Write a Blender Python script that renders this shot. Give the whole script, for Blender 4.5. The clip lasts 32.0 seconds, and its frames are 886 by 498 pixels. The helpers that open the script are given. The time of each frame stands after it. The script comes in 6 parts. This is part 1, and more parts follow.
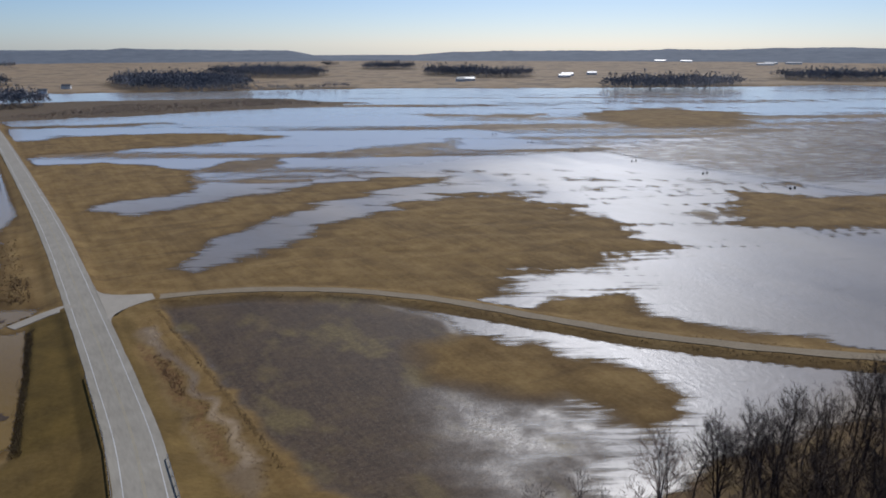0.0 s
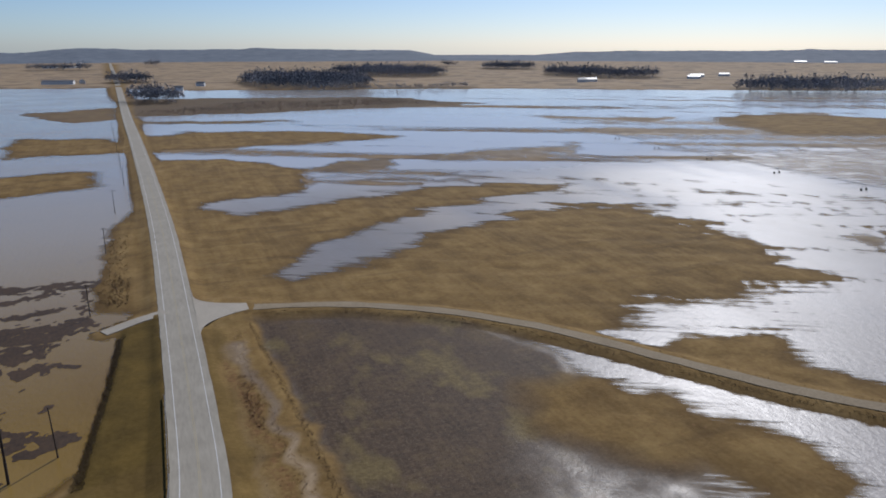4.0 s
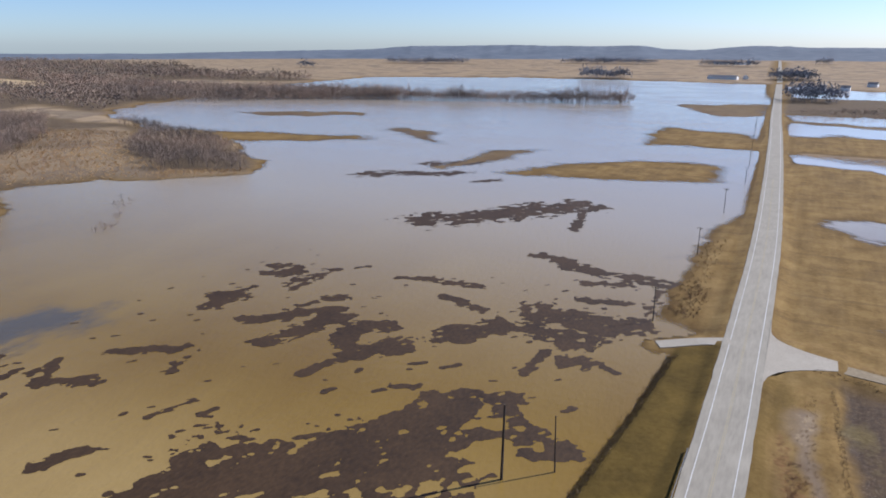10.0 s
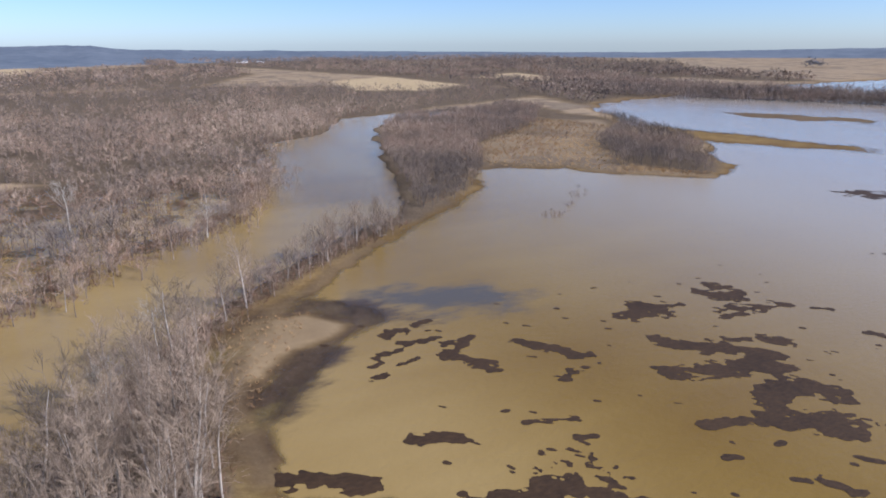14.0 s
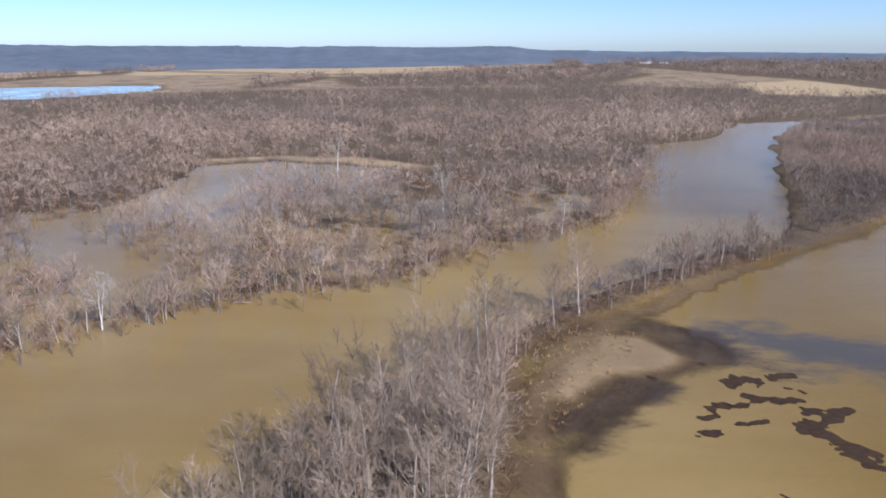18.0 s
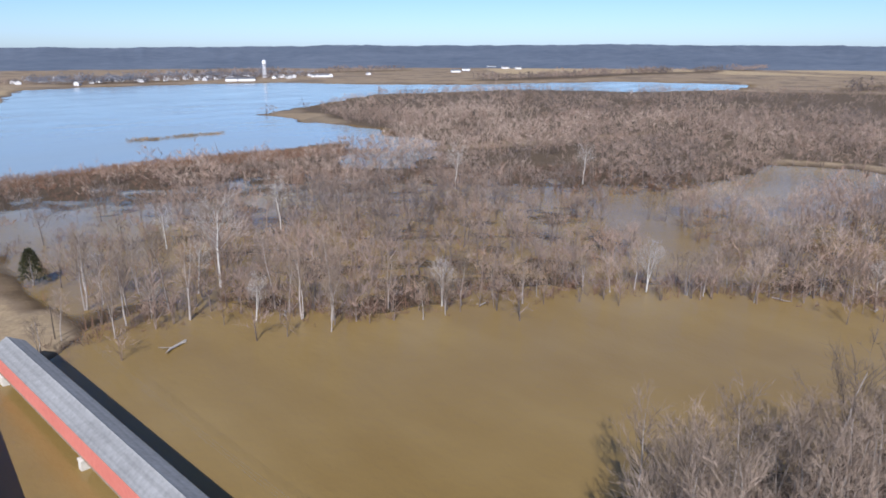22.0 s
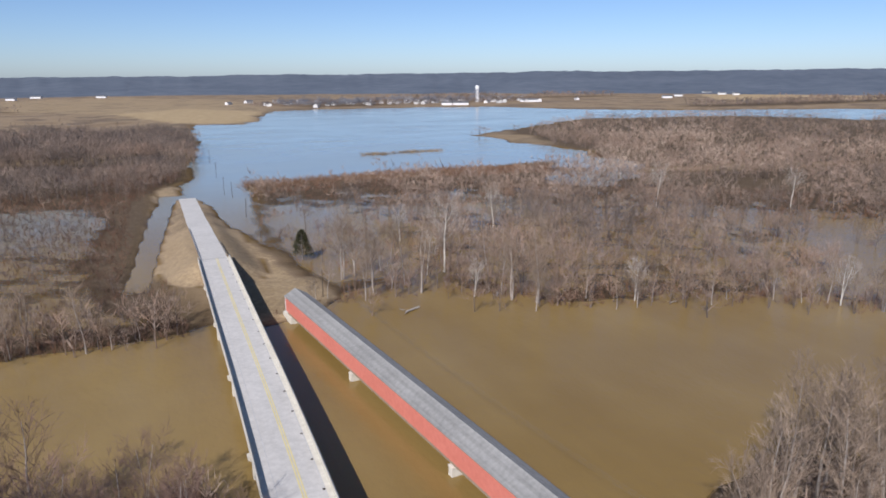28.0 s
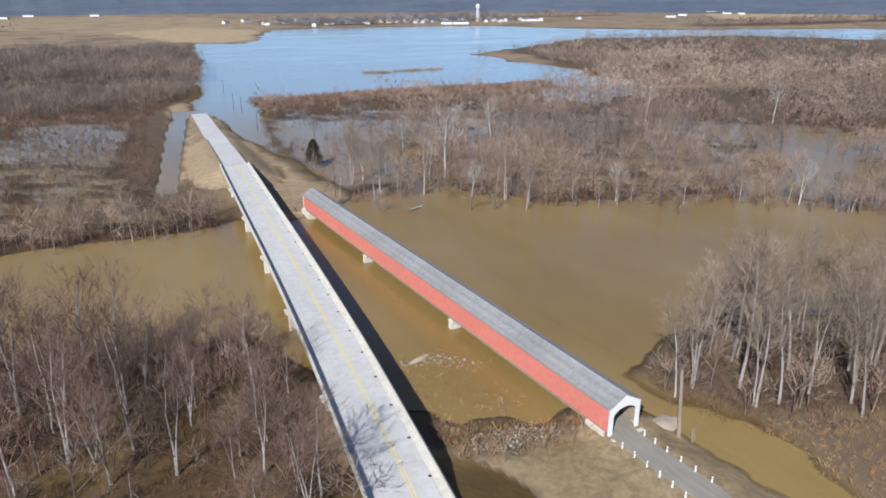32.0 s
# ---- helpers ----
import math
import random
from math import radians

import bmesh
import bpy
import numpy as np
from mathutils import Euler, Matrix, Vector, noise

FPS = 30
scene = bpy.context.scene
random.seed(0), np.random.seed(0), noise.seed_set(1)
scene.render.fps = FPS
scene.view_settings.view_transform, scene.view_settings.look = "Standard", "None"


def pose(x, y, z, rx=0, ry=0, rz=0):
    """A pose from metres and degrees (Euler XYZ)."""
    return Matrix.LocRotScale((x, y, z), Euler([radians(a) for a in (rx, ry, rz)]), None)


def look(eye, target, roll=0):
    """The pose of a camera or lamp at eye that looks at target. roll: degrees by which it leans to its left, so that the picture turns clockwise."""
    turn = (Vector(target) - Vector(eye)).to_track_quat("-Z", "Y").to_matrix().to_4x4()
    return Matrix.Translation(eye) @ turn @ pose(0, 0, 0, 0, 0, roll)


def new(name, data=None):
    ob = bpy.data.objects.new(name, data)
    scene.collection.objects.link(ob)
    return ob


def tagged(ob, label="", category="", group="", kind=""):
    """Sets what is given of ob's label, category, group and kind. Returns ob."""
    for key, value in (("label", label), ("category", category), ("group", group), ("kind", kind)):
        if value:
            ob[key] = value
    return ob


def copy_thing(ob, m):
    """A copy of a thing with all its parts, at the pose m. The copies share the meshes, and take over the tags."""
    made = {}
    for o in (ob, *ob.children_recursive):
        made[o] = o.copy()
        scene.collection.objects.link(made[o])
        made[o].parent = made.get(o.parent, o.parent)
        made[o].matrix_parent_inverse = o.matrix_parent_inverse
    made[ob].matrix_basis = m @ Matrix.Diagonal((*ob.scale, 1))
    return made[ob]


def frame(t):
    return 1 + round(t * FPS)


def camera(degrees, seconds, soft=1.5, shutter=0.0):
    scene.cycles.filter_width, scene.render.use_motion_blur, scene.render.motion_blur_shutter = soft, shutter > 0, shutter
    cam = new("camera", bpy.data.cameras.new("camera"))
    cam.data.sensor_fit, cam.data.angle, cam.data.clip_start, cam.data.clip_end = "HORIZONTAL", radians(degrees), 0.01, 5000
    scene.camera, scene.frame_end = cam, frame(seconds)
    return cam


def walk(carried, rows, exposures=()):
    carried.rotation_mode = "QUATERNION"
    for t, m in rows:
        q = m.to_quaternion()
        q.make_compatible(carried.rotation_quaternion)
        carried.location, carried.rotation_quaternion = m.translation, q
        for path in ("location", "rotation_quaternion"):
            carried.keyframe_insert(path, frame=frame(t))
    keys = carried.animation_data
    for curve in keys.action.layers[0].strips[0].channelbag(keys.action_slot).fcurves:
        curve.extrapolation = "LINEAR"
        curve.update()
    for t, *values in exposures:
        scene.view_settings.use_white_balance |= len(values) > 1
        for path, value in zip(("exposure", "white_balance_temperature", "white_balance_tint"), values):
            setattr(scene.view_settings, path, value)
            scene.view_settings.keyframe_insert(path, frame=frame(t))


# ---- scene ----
cam = camera(64.3, 32.0, soft=1.8)
# seconds, place, heading to the left of the y axis, tilt, roll
ROUTE = [
    (0, -21.21, -52.30, 81.45, -31.992, -16.151, -0.092),
    (0.5, -19.53, -49.68, 81.37, -30.681, -16.143, -0.101),
    (1, -17.76, -46.90, 81.33, -28.720, -16.119, -0.105),
    (1.5, -15.95, -44.19, 81.25, -26.919, -16.118, -0.109),
    (2, -14.28, -41.31, 81.13, -25.562, -16.118, -0.113),
    (2.5, -12.92, -38.48, 80.95, -24.803, -16.120, -0.115),
    (4.5, -7.76, -27.41, 79.96, -20.820, -16.113, -0.090),
    (5, -6.35, -24.79, 79.67, -18.129, -16.076, -0.135),
    (5.5, -4.98, -22.25, 79.36, -14.779, -16.068, -0.178),
    (6, -3.82, -19.03, 78.86, -11.280, -16.073, -0.208),
    (6.5, -2.72, -15.65, 78.35, -7.867, -16.074, -0.205),
    (7, -1.84, -12.52, 77.80, -4.223, -16.075, -0.182),
    (7.5, -1.14, -9.38, 77.27, 0.470, -16.053, -0.216),
    (8, -0.46, -6.19, 76.83, 6.122, -16.061, -0.168),
    (8.5, -0.05, -3.11, 76.46, 11.886, -16.109, -0.080),
    (9, -0.00, -0.00, 76.00, 17.200, -16.139, -0.014),
    (9.5, -0.14, 3.37, 75.42, 22.068, -16.182, 0.041),
    (10, -0.41, 6.58, 74.99, 26.919, -16.210, 0.026),
    (10.5, -0.83, 9.78, 74.60, 32.046, -16.226, 0.002),
    (11, -1.54, 12.92, 74.23, 37.216, -16.257, -0.068),
    (11.5, -2.52, 15.90, 73.85, 42.041, -16.250, -0.069),
    (12, -3.68, 18.73, 73.30, 46.476, -16.224, -0.142),
    (12.5, -4.90, 21.47, 72.88, 50.955, -16.196, -0.187),
    (13, -6.34, 23.96, 72.56, 55.489, -16.216, -0.213),
    (13.5, -7.74, 26.28, 72.23, 60.180, -16.186, -0.291),
    (14, -9.99, 28.54, 71.67, 64.725, -16.182, -0.293),
    (14.5, -12.30, 30.67, 71.13, 69.146, -16.116, -0.283),
    (16.5, -22.29, 37.65, 69.23, 82.372, -15.965, -0.234),
    (17, -24.72, 38.80, 68.86, 86.641, -15.950, -0.231),
    (17.5, -26.59, 39.57, 68.41, 91.203, -15.930, -0.237),
    (18, -27.41, 40.32, 68.05, 95.825, -15.934, -0.254),
    (18.5, -27.34, 40.95, 67.79, 100.667, -15.885, -0.277),
    (19, -26.80, 41.75, 67.47, 105.579, -15.836, -0.307),
    (19.5, -25.59, 42.48, 67.18, 110.522, -15.786, -0.259),
    (20, -24.20, 42.90, 66.98, 116.189, -15.752, -0.209),
    (20.5, -22.64, 43.39, 66.80, 122.321, -15.784, -0.076),
    (21, -20.94, 44.07, 66.57, 128.544, -15.785, -0.020),
    (21.5, -19.17, 44.88, 66.40, 134.452, -15.809, -0.005),
    (22, -17.16, 45.99, 66.30, 139.998, -15.839, 0.006),
    (22.5, -15.18, 47.28, 66.36, 145.102, -15.864, 0.013),
    (23, -13.36, 48.75, 66.38, 149.210, -15.893, 0.001),
    (23.5, -11.73, 50.34, 66.35, 151.364, -15.928, -0.075),
    (24, -9.99, 52.13, 66.24, 152.503, -15.943, -0.129),
    (24.5, -8.18, 54.15, 66.19, 154.121, -15.952, -0.130),
    (25, -6.52, 56.29, 66.13, 155.370, -15.980, -0.141),
    (25.5, -4.80, 58.72, 65.98, 156.102, -15.984, -0.186),
    (27.5, 1.09, 68.82, 66.06, 156.393, -12.247, -0.237),
    (28, 2.46, 71.58, 65.86, 156.368, -13.841, -0.211),
    (28.5, 3.84, 74.43, 65.74, 156.365, -15.451, -0.200),
    (29, 5.23, 77.61, 65.63, 156.384, -16.995, -0.183),
    (29.5, 6.67, 80.86, 65.58, 156.353, -18.203, -0.134),
    (30, 8.02, 83.82, 65.55, 156.357, -18.922, -0.168),
    (30.5, 9.32, 86.56, 65.48, 156.338, -19.407, -0.151),
    (31, 10.63, 89.14, 65.42, 156.308, -19.735, -0.108),
    (31.5, 11.85, 91.90, 65.44, 156.295, -19.892, -0.101),
    (32, 12.99, 94.75, 65.46, 156.345, -19.931, -0.120),
]
walk(cam, [(t, pose(x, y, z, 0, 0, h) @ pose(0, 0, 0, 90 + k) @ pose(0, 0, 0, 0, 0, r)) for t, x, y, z, h, k, r in ROUTE],
     exposures=[(0, -0.62, 5680, 12), (3, -0.55, 5700, 12), (6, -0.31, 5850, 13), (9, 0.13, 5750, 14), (13, 0.3, 5550, 17), (19, 0.3, 5450, 17), (22, 0.1, 5480, 16), (24, 0.08, 5500, 16), (28, -0.14, 5850, 16), (30, 0.06, 5800, 17), (32, 0.06, 5650, 12)])

# ---- light ----
SUN_AZ, SUN_EL = 45.0, 37.0   # degrees to the right of the y axis, above the horizon
world = bpy.data.worlds.new("sky")
scene.world = world
world.use_nodes = True
wn = world.node_tree.nodes
sky = wn.new("ShaderNodeTexSky")
sky.sky_type = "NISHITA"
sky.sun_disc = False
sky.sun_elevation, sky.sun_rotation = radians(SUN_EL), radians(SUN_AZ)
sky.air_density, sky.dust_density, sky.ozone_density = 0.72, 0.4, 4.0
wn["Background"].inputs["Strength"].default_value = 0.11
world.node_tree.links.new(sky.outputs["Color"], wn["Background"].inputs["Color"])
lamp = bpy.data.lights.new("sun", "SUN")
lamp.energy, lamp.angle, lamp.color = 6.0, radians(0.55), (1.0, 0.935, 0.84)
sun = new("sun", lamp)
az, el = radians(SUN_AZ), radians(SUN_EL)
to_sun = Vector((math.sin(az) * math.cos(el), math.cos(az) * math.cos(el), math.sin(el)))
sun.matrix_world = look(to_sun * 900, (0, 0, 0))

# ---- materials ----
def nodes_of(name):
    m = bpy.data.materials.new(name)
    m.use_nodes = True
    t = m.node_tree
    return m, t, t.nodes["Principled BSDF"]


def add(t, kind, **inputs):
    n = t.nodes.new(kind)
    for k, v in inputs.items():
        n.inputs[k.replace("_", " ")].default_value = v
    return n


def noise_node(t, scale, detail=4.0, rough=0.6, coords=None, stretch=(1, 1, 1)):
    n = add(t, "ShaderNodeTexNoise", Scale=scale, Detail=detail, Roughness=rough)
    if coords is None:
        coords = t.nodes.new("ShaderNodeNewGeometry").outputs["Position"]
    if stretch != (1, 1, 1):
        mp = t.nodes.new("ShaderNodeMapping")
        mp.inputs["Scale"].default_value = stretch
        t.links.new(coords, mp.inputs["Vector"])
        coords = mp.outputs["Vector"]
    t.links.new(coords, n.inputs["Vector"])
    return n.outputs["Fac"]


def ramp(t, fac, stops):
    r = t.nodes.new("ShaderNodeValToRGB")
    els = r.color_ramp.elements
    while len(els) < len(stops):
        els.new(0.5)
    for e, (p, c) in zip(els, stops):
        e.position, e.color = p, (*c, 1)
    t.links.new(fac, r.inputs["Fac"])
    return r.outputs["Color"]


def mix(t, fac, a, b, kind="MIX"):
    n = t.nodes.new("ShaderNodeMix")
    n.data_type, n.blend_type = "RGBA", kind
    for sock, v in ((n.inputs[0], fac), (n.inputs[6], a), (n.inputs[7], b)):
        if isinstance(v, (int, float)):
            sock.default_value = v
        elif isinstance(v, tuple):
            sock.default_value = (*v, 1)
        else:
            t.links.new(v, sock)
    return n.outputs[2]


def bump(t, bsdf, height, strength, distance):
    b = add(t, "ShaderNodeBump", Strength=strength, Distance=distance)
    t.links.new(height, b.inputs["Height"])
    t.links.new(b.outputs["Normal"], bsdf.inputs["Normal"])
    return b


def surface(name, dark, light, scale, rough=0.85, big=0.05, bump_d=0.02, bump_s=0.5, metal=0.0, tone=False, per_object=0.0, stretch=(1, 1, 1)):
    """Two-scale mottled surface between two colours; tone: read the per-plant attribute; per_object: spread by the object's own random."""
    m, t, b = nodes_of(name)
    fine, wide = noise_node(t, scale, stretch=stretch), noise_node(t, big, 3.0)
    f = t.nodes.new("ShaderNodeMath")
    f.operation = "MULTIPLY_ADD"
    t.links.new(wide, f.inputs[0])
    f.inputs[1].default_value = 0.6
    half = t.nodes.new("ShaderNodeMath")
    half.operation = "MULTIPLY_ADD"
    t.links.new(fine, half.inputs[0])
    half.inputs[1].default_value, half.inputs[2].default_value = 0.9, -0.25
    t.links.new(half.outputs[0], f.inputs[2])
    c = ramp(t, f.outputs[0], [(0.15, dark), (0.85, light)])
    if tone:
        a = t.nodes.new("ShaderNodeAttribute")
        a.attribute_name = "tone"
        c = mix(t, 1.0, c, ramp(t, a.outputs["Fac"], [(0.0, (0.50, 0.51, 0.54)), (0.45, (0.98, 0.93, 0.90)), (0.7, (1.08, 0.93, 0.84)), (0.85, (1.22, 1.16, 1.08)), (1.0, (1.5, 1.45, 1.36))]), "MULTIPLY")
    if per_object:
        o = t.nodes.new("ShaderNodeObjectInfo")
        lo, hi = 1 - per_object, 1 + per_object
        c = mix(t, 1.0, c, ramp(t, o.outputs["Random"], [(0.0, (lo, lo, lo)), (1.0, (hi, hi, hi))]), "MULTIPLY")
    t.links.new(c, b.inputs["Base Color"])
    b.inputs["Roughness"].default_value, b.inputs["Metallic"].default_value = rough, metal
    if bump_d:
        bump(t, b, fine, bump_s, bump_d)
    return m


def turned(t, degrees):
    """World place turned about the upright axis."""
    mp = t.nodes.new("ShaderNodeMapping")
    mp.inputs["Rotation"].default_value = (0, 0, radians(degrees))
    t.links.new(t.nodes.new("ShaderNodeNewGeometry").outputs["Position"], mp.inputs["Vector"])
    return mp.outputs["Vector"]


def water_material():
    m, t, b = nodes_of("muddy_water")
    wide = noise_node(t, 0.011, 4.0, 0.55)
    streak = noise_node(t, 0.02, 4.0, 0.6, stretch=(1.0, 0.25, 1.0))
    c = ramp(t, wide, [(0.32, (0.180, 0.110, 0.026)), (0.68, (0.274, 0.188, 0.066))])
    c = mix(t, 0.35, c, ramp(t, streak, [(0.35, (0.186, 0.117, 0.032)), (0.65, (0.316, 0.225, 0.088))]))
    place = t.nodes.new("ShaderNodeSeparateXYZ")
    t.links.new(t.nodes.new("ShaderNodeNewGeometry").outputs["Position"], place.inputs[0])

    def fade(out, lo, hi):
        n = t.nodes.new("ShaderNodeMapRange")
        n.interpolation_type = "SMOOTHSTEP"
        t.links.new(out, n.inputs["Value"])
        n.inputs["From Min"].default_value, n.inputs["From Max"].default_value = lo, hi
        return n.outputs[0]

    c = mix(t, fade(place.outputs[1], 70.0, 130.0), c, mix(t, 1.0, c, (0.73, 0.67, 0.38), "MULTIPLY"))
    # less silt east of the road and in the southern lake, sky reflection coloured in
    east = mix(t, 1.0, fade(place.outputs[0], -20.0, 0.0), fade(place.outputs[1], 0.0, 40.0), "MULTIPLY")
    c = mix(t, east, c, ramp(t, wide, [(0.3, (0.155, 0.137, 0.120)), (0.7, (0.245, 0.218, 0.195))]))
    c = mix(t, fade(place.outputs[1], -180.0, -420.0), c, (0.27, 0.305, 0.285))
    # water lightened northward: distance haze and sky reflection put into the colour
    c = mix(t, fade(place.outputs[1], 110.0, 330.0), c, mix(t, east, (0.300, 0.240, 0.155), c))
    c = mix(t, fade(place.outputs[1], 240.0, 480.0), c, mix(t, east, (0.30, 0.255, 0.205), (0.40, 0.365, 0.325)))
    # still, dark water in the lee of the river bank
    stain = noise_node(t, 0.085, 6.0, 0.68, stretch=(1.0, 0.45, 1.0))
    for cx, cy, rx, ry, turn in ((-186, 111, 32, 15, 62), (-186, 88, 17, 9, 40), (-144, 53, 15, 8, 155), (-160, 66, 15, 7, 135)):
        mp = t.nodes.new("ShaderNodeMapping")
        mp.vector_type = "TEXTURE"
        mp.inputs["Location"].default_value, mp.inputs["Rotation"].default_value, mp.inputs["Scale"].default_value = (cx, cy, 0), (0, 0, radians(turn)), (rx, ry, 50)
        t.links.new(t.nodes.new("ShaderNodeNewGeometry").outputs["Position"], mp.inputs["Vector"])
        ln = t.nodes.new("ShaderNodeVectorMath")
        ln.operation = "LENGTH"
        t.links.new(mp.outputs[0], ln.inputs[0])
        sm = t.nodes.new("ShaderNodeMath")
        sm.operation = "MULTIPLY_ADD"
        t.links.new(stain, sm.inputs[0])
        sm.inputs[1].default_value = -3.4
        t.links.new(ln.outputs["Value"], sm.inputs[2])
        c = mix(t, fade(sm.outputs[0], -0.5, -1.5), c, (0.082, 0.066, 0.044) if rx > 20 else (0.060, 0.038, 0.018))
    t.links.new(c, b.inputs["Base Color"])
    b.inputs["IOR"].default_value = 1.333
    r = ramp(t, noise_node(t, 0.013, 5.0, 0.65, stretch=(0.6, 1.4, 1.0)), [(0.35, (0.13, 0.13, 0.13)), (0.65, (0.20, 0.20, 0.20))])
    north = fade(place.outputs[1], 300.0, 460.0)
    windy = ramp(t, streak, [(0.35, (0.34, 0.34, 0.34)), (0.65, (0.50, 0.50, 0.50))])
    open_north = mix(t, 1.0, north, east, "MULTIPLY")
    r = mix(t, open_north, mix(t, east, r, windy), (0.13, 0.13, 0.13))
    sl = t.nodes.new("ShaderNodeMapRange")
    t.links.new(east, sl.inputs["Value"])
    sl.inputs["To Min"].default_value, sl.inputs["To Max"].default_value = 0.42, 0.42
    t.links.new(sl.outputs[0], b.inputs["Specular IOR Level"])
    t.links.new(r, b.inputs["Roughness"])
    ripple = noise_node(t, 0.55, 5.0, 0.65, stretch=(1.0, 0.6, 1.0))
    relief = bump(t, b, ripple, 0.6, 0.22)
    still = mix(t, 1.0, open_north, fade(place.outputs[1], -240.0, -420.0), "LIGHTEN")
    calm = t.nodes.new("ShaderNodeMapRange")
    t.links.new(still, calm.inputs["Value"])
    calm.inputs["To Min"].default_value, calm.inputs["To Max"].default_value = 0.6, 0.10
    t.links.new(calm.outputs[0], relief.inputs["Strength"])
    # thin water over the stubble lets the ground through, broken into wind-drawn streaks
    deep = t.nodes.new("ShaderNodeAttribute")
    deep.attribute_name = "depth"
    comb = noise_node(t, 0.4, 5.0, 0.7, coords=turned(t, 29.0), stretch=(0.12, 1.0, 1.0))
    film = t.nodes.new("ShaderNodeMath")
    film.operation = "MULTIPLY_ADD"
    t.links.new(comb, film.inputs[0])
    wide_edge = t.nodes.new("ShaderNodeMapRange")
    t.links.new(mix(t, 1.0, east, north, "LIGHTEN"), wide_edge.inputs["Value"])
    wide_edge.inputs["To Min"].default_value, wide_edge.inputs["To Max"].default_value = 0.25, 1.0
    t.links.new(wide_edge.outputs[0], film.inputs[1])
    t.links.new(deep.outputs["Fac"], film.inputs[2])
    level = t.nodes.new("ShaderNodeMath")
    level.operation = "MULTIPLY_ADD"
    t.links.new(wide_edge.outputs[0], level.inputs[0])
    level.inputs[1].default_value = -0.5
    t.links.new(film.outputs[0], level.inputs[2])
    t.links.new(fade(level.outputs[0], 0.0, 0.30), b.inputs["Alpha"])
    return m


def ground_material():
    """Stubble and winter grass; the cover attribute: red greener grass, green wet dark soil, blue forest floor, alpha bare pale fields."""
    m, t, b = nodes_of("flood_plain_ground")
    a = t.nodes.new("ShaderNodeAttribute")
    a.attribute_name = "cover"
    sp = t.nodes.new("ShaderNodeSeparateColor")
    t.links.new(a.outputs["Color"], sp.inputs[0])
    fine, mid, wide = noise_node(t, 0.8, 6.0, 0.7), noise_node(t, 0.09, 5.0, 0.6), noise_node(t, 0.012, 3.0)
    rows = noise_node(t, 0.35, 3.0, 0.5, stretch=(1.0, 0.06, 1.0))
    tan = ramp(t, fine, [(0.25, (0.080, 0.044, 0.012)), (0.5, (0.196, 0.120, 0.038)), (0.78, (0.35, 0.240, 0.096))])
    tan = mix(t, 0.6, tan, ramp(t, mid, [(0.28, (0.080, 0.044, 0.012)), (0.5, (0.190, 0.117, 0.037)), (0.72, (0.32, 0.216, 0.082))]))
    tan = mix(t, ramp(t, noise_node(t, 0.035, 5.0, 0.65, stretch=(1.0, 0.35, 1.0)), [(0.45, (0, 0, 0)), (0.62, (0.32, 0.32, 0.32))]), tan, (0.072, 0.044, 0.020))
    tan = mix(t, 0.25, tan, ramp(t, rows, [(0.35, (0.086, 0.058, 0.022)), (0.65, (0.202, 0.144, 0.065))]))
    green = ramp(t, mid, [(0.3, (0.054, 0.034, 0.006)), (0.7, (0.135, 0.086, 0.017))])
    green = mix(t, 0.35, green, ramp(t, fine, [(0.3, (0.028, 0.020, 0.006)), (0.7, (0.12, 0.083, 0.026))]))
    wet = ramp(t, mid, [(0.3, (0.030, 0.016, 0.007)), (0.52, (0.056, 0.031, 0.014)), (0.66, (0.108, 0.069, 0.021))])
    wet = mix(t, 0.35, wet, ramp(t, fine, [(0.35, (0.014, 0.011, 0.009)), (0.7, (0.086, 0.072, 0.050))]))
    crop = noise_node(t, 1.3, 2.0, 0.5, stretch=(1.0, 0.05, 1.0))
    wet = mix(t, 0.2, wet, ramp(t, crop, [(0.35, (0.022, 0.014, 0.008)), (0.65, (0.12, 0.080, 0.046))]))
    wet = mix(t, 0.3, wet, ramp(t, noise_node(t, 0.5, 5.0, 0.75, stretch=(1.0, 1.6, 1.0)), [(0.35, (0.020, 0.012, 0.007)), (0.68, (0.145, 0.092, 0.050))]))
    wet = mix(t, ramp(t, noise_node(t, 2.6, 3.0, 0.6), [(0.60, (0, 0, 0)), (0.70, (0.55, 0.55, 0.55))]), wet, (0.21, 0.165, 0.12))
    weeds = noise_node(t, 0.06, 4.0, 0.55, stretch=(1.0, 0.6, 1.0))
    wet = mix(t, ramp(t, weeds, [(0.55, (0, 0, 0)), (0.64, (0.8, 0.8, 0.8))]), wet, ramp(t, fine, [(0.3, (0.078, 0.054, 0.016)), (0.7, (0.175, 0.130, 0.050))]))
    floor = ramp(t, fine, [(0.25, (0.056, 0.039, 0.023)), (0.7, (0.155, 0.114, 0.072))])
    pale = ramp(t, wide, [(0.3, (0.19, 0.132, 0.078)), (0.5, (0.285, 0.212, 0.130)), (0.58, (0.15, 0.11, 0.076)), (0.75, (0.23, 0.182, 0.118))])
    track = noise_node(t, 0.16, 2.0, 0.4, stretch=(0.08, 1.0, 1.0))
    tan = mix(t, ramp(t, track, [(0.60, (0, 0, 0)), (0.66, (0.25, 0.25, 0.25))]), tan, (0.066, 0.042, 0.020))
    c = mix(t, a.outputs["Alpha"], tan, pale)
    straw = ramp(t, mid, [(0.3, (0.30, 0.215, 0.105)), (0.7, (0.49, 0.375, 0.215))])
    straw = mix(t, 0.35, straw, ramp(t, fine, [(0.3, (0.20, 0.135, 0.06)), (0.7, (0.53, 0.415, 0.25))]))
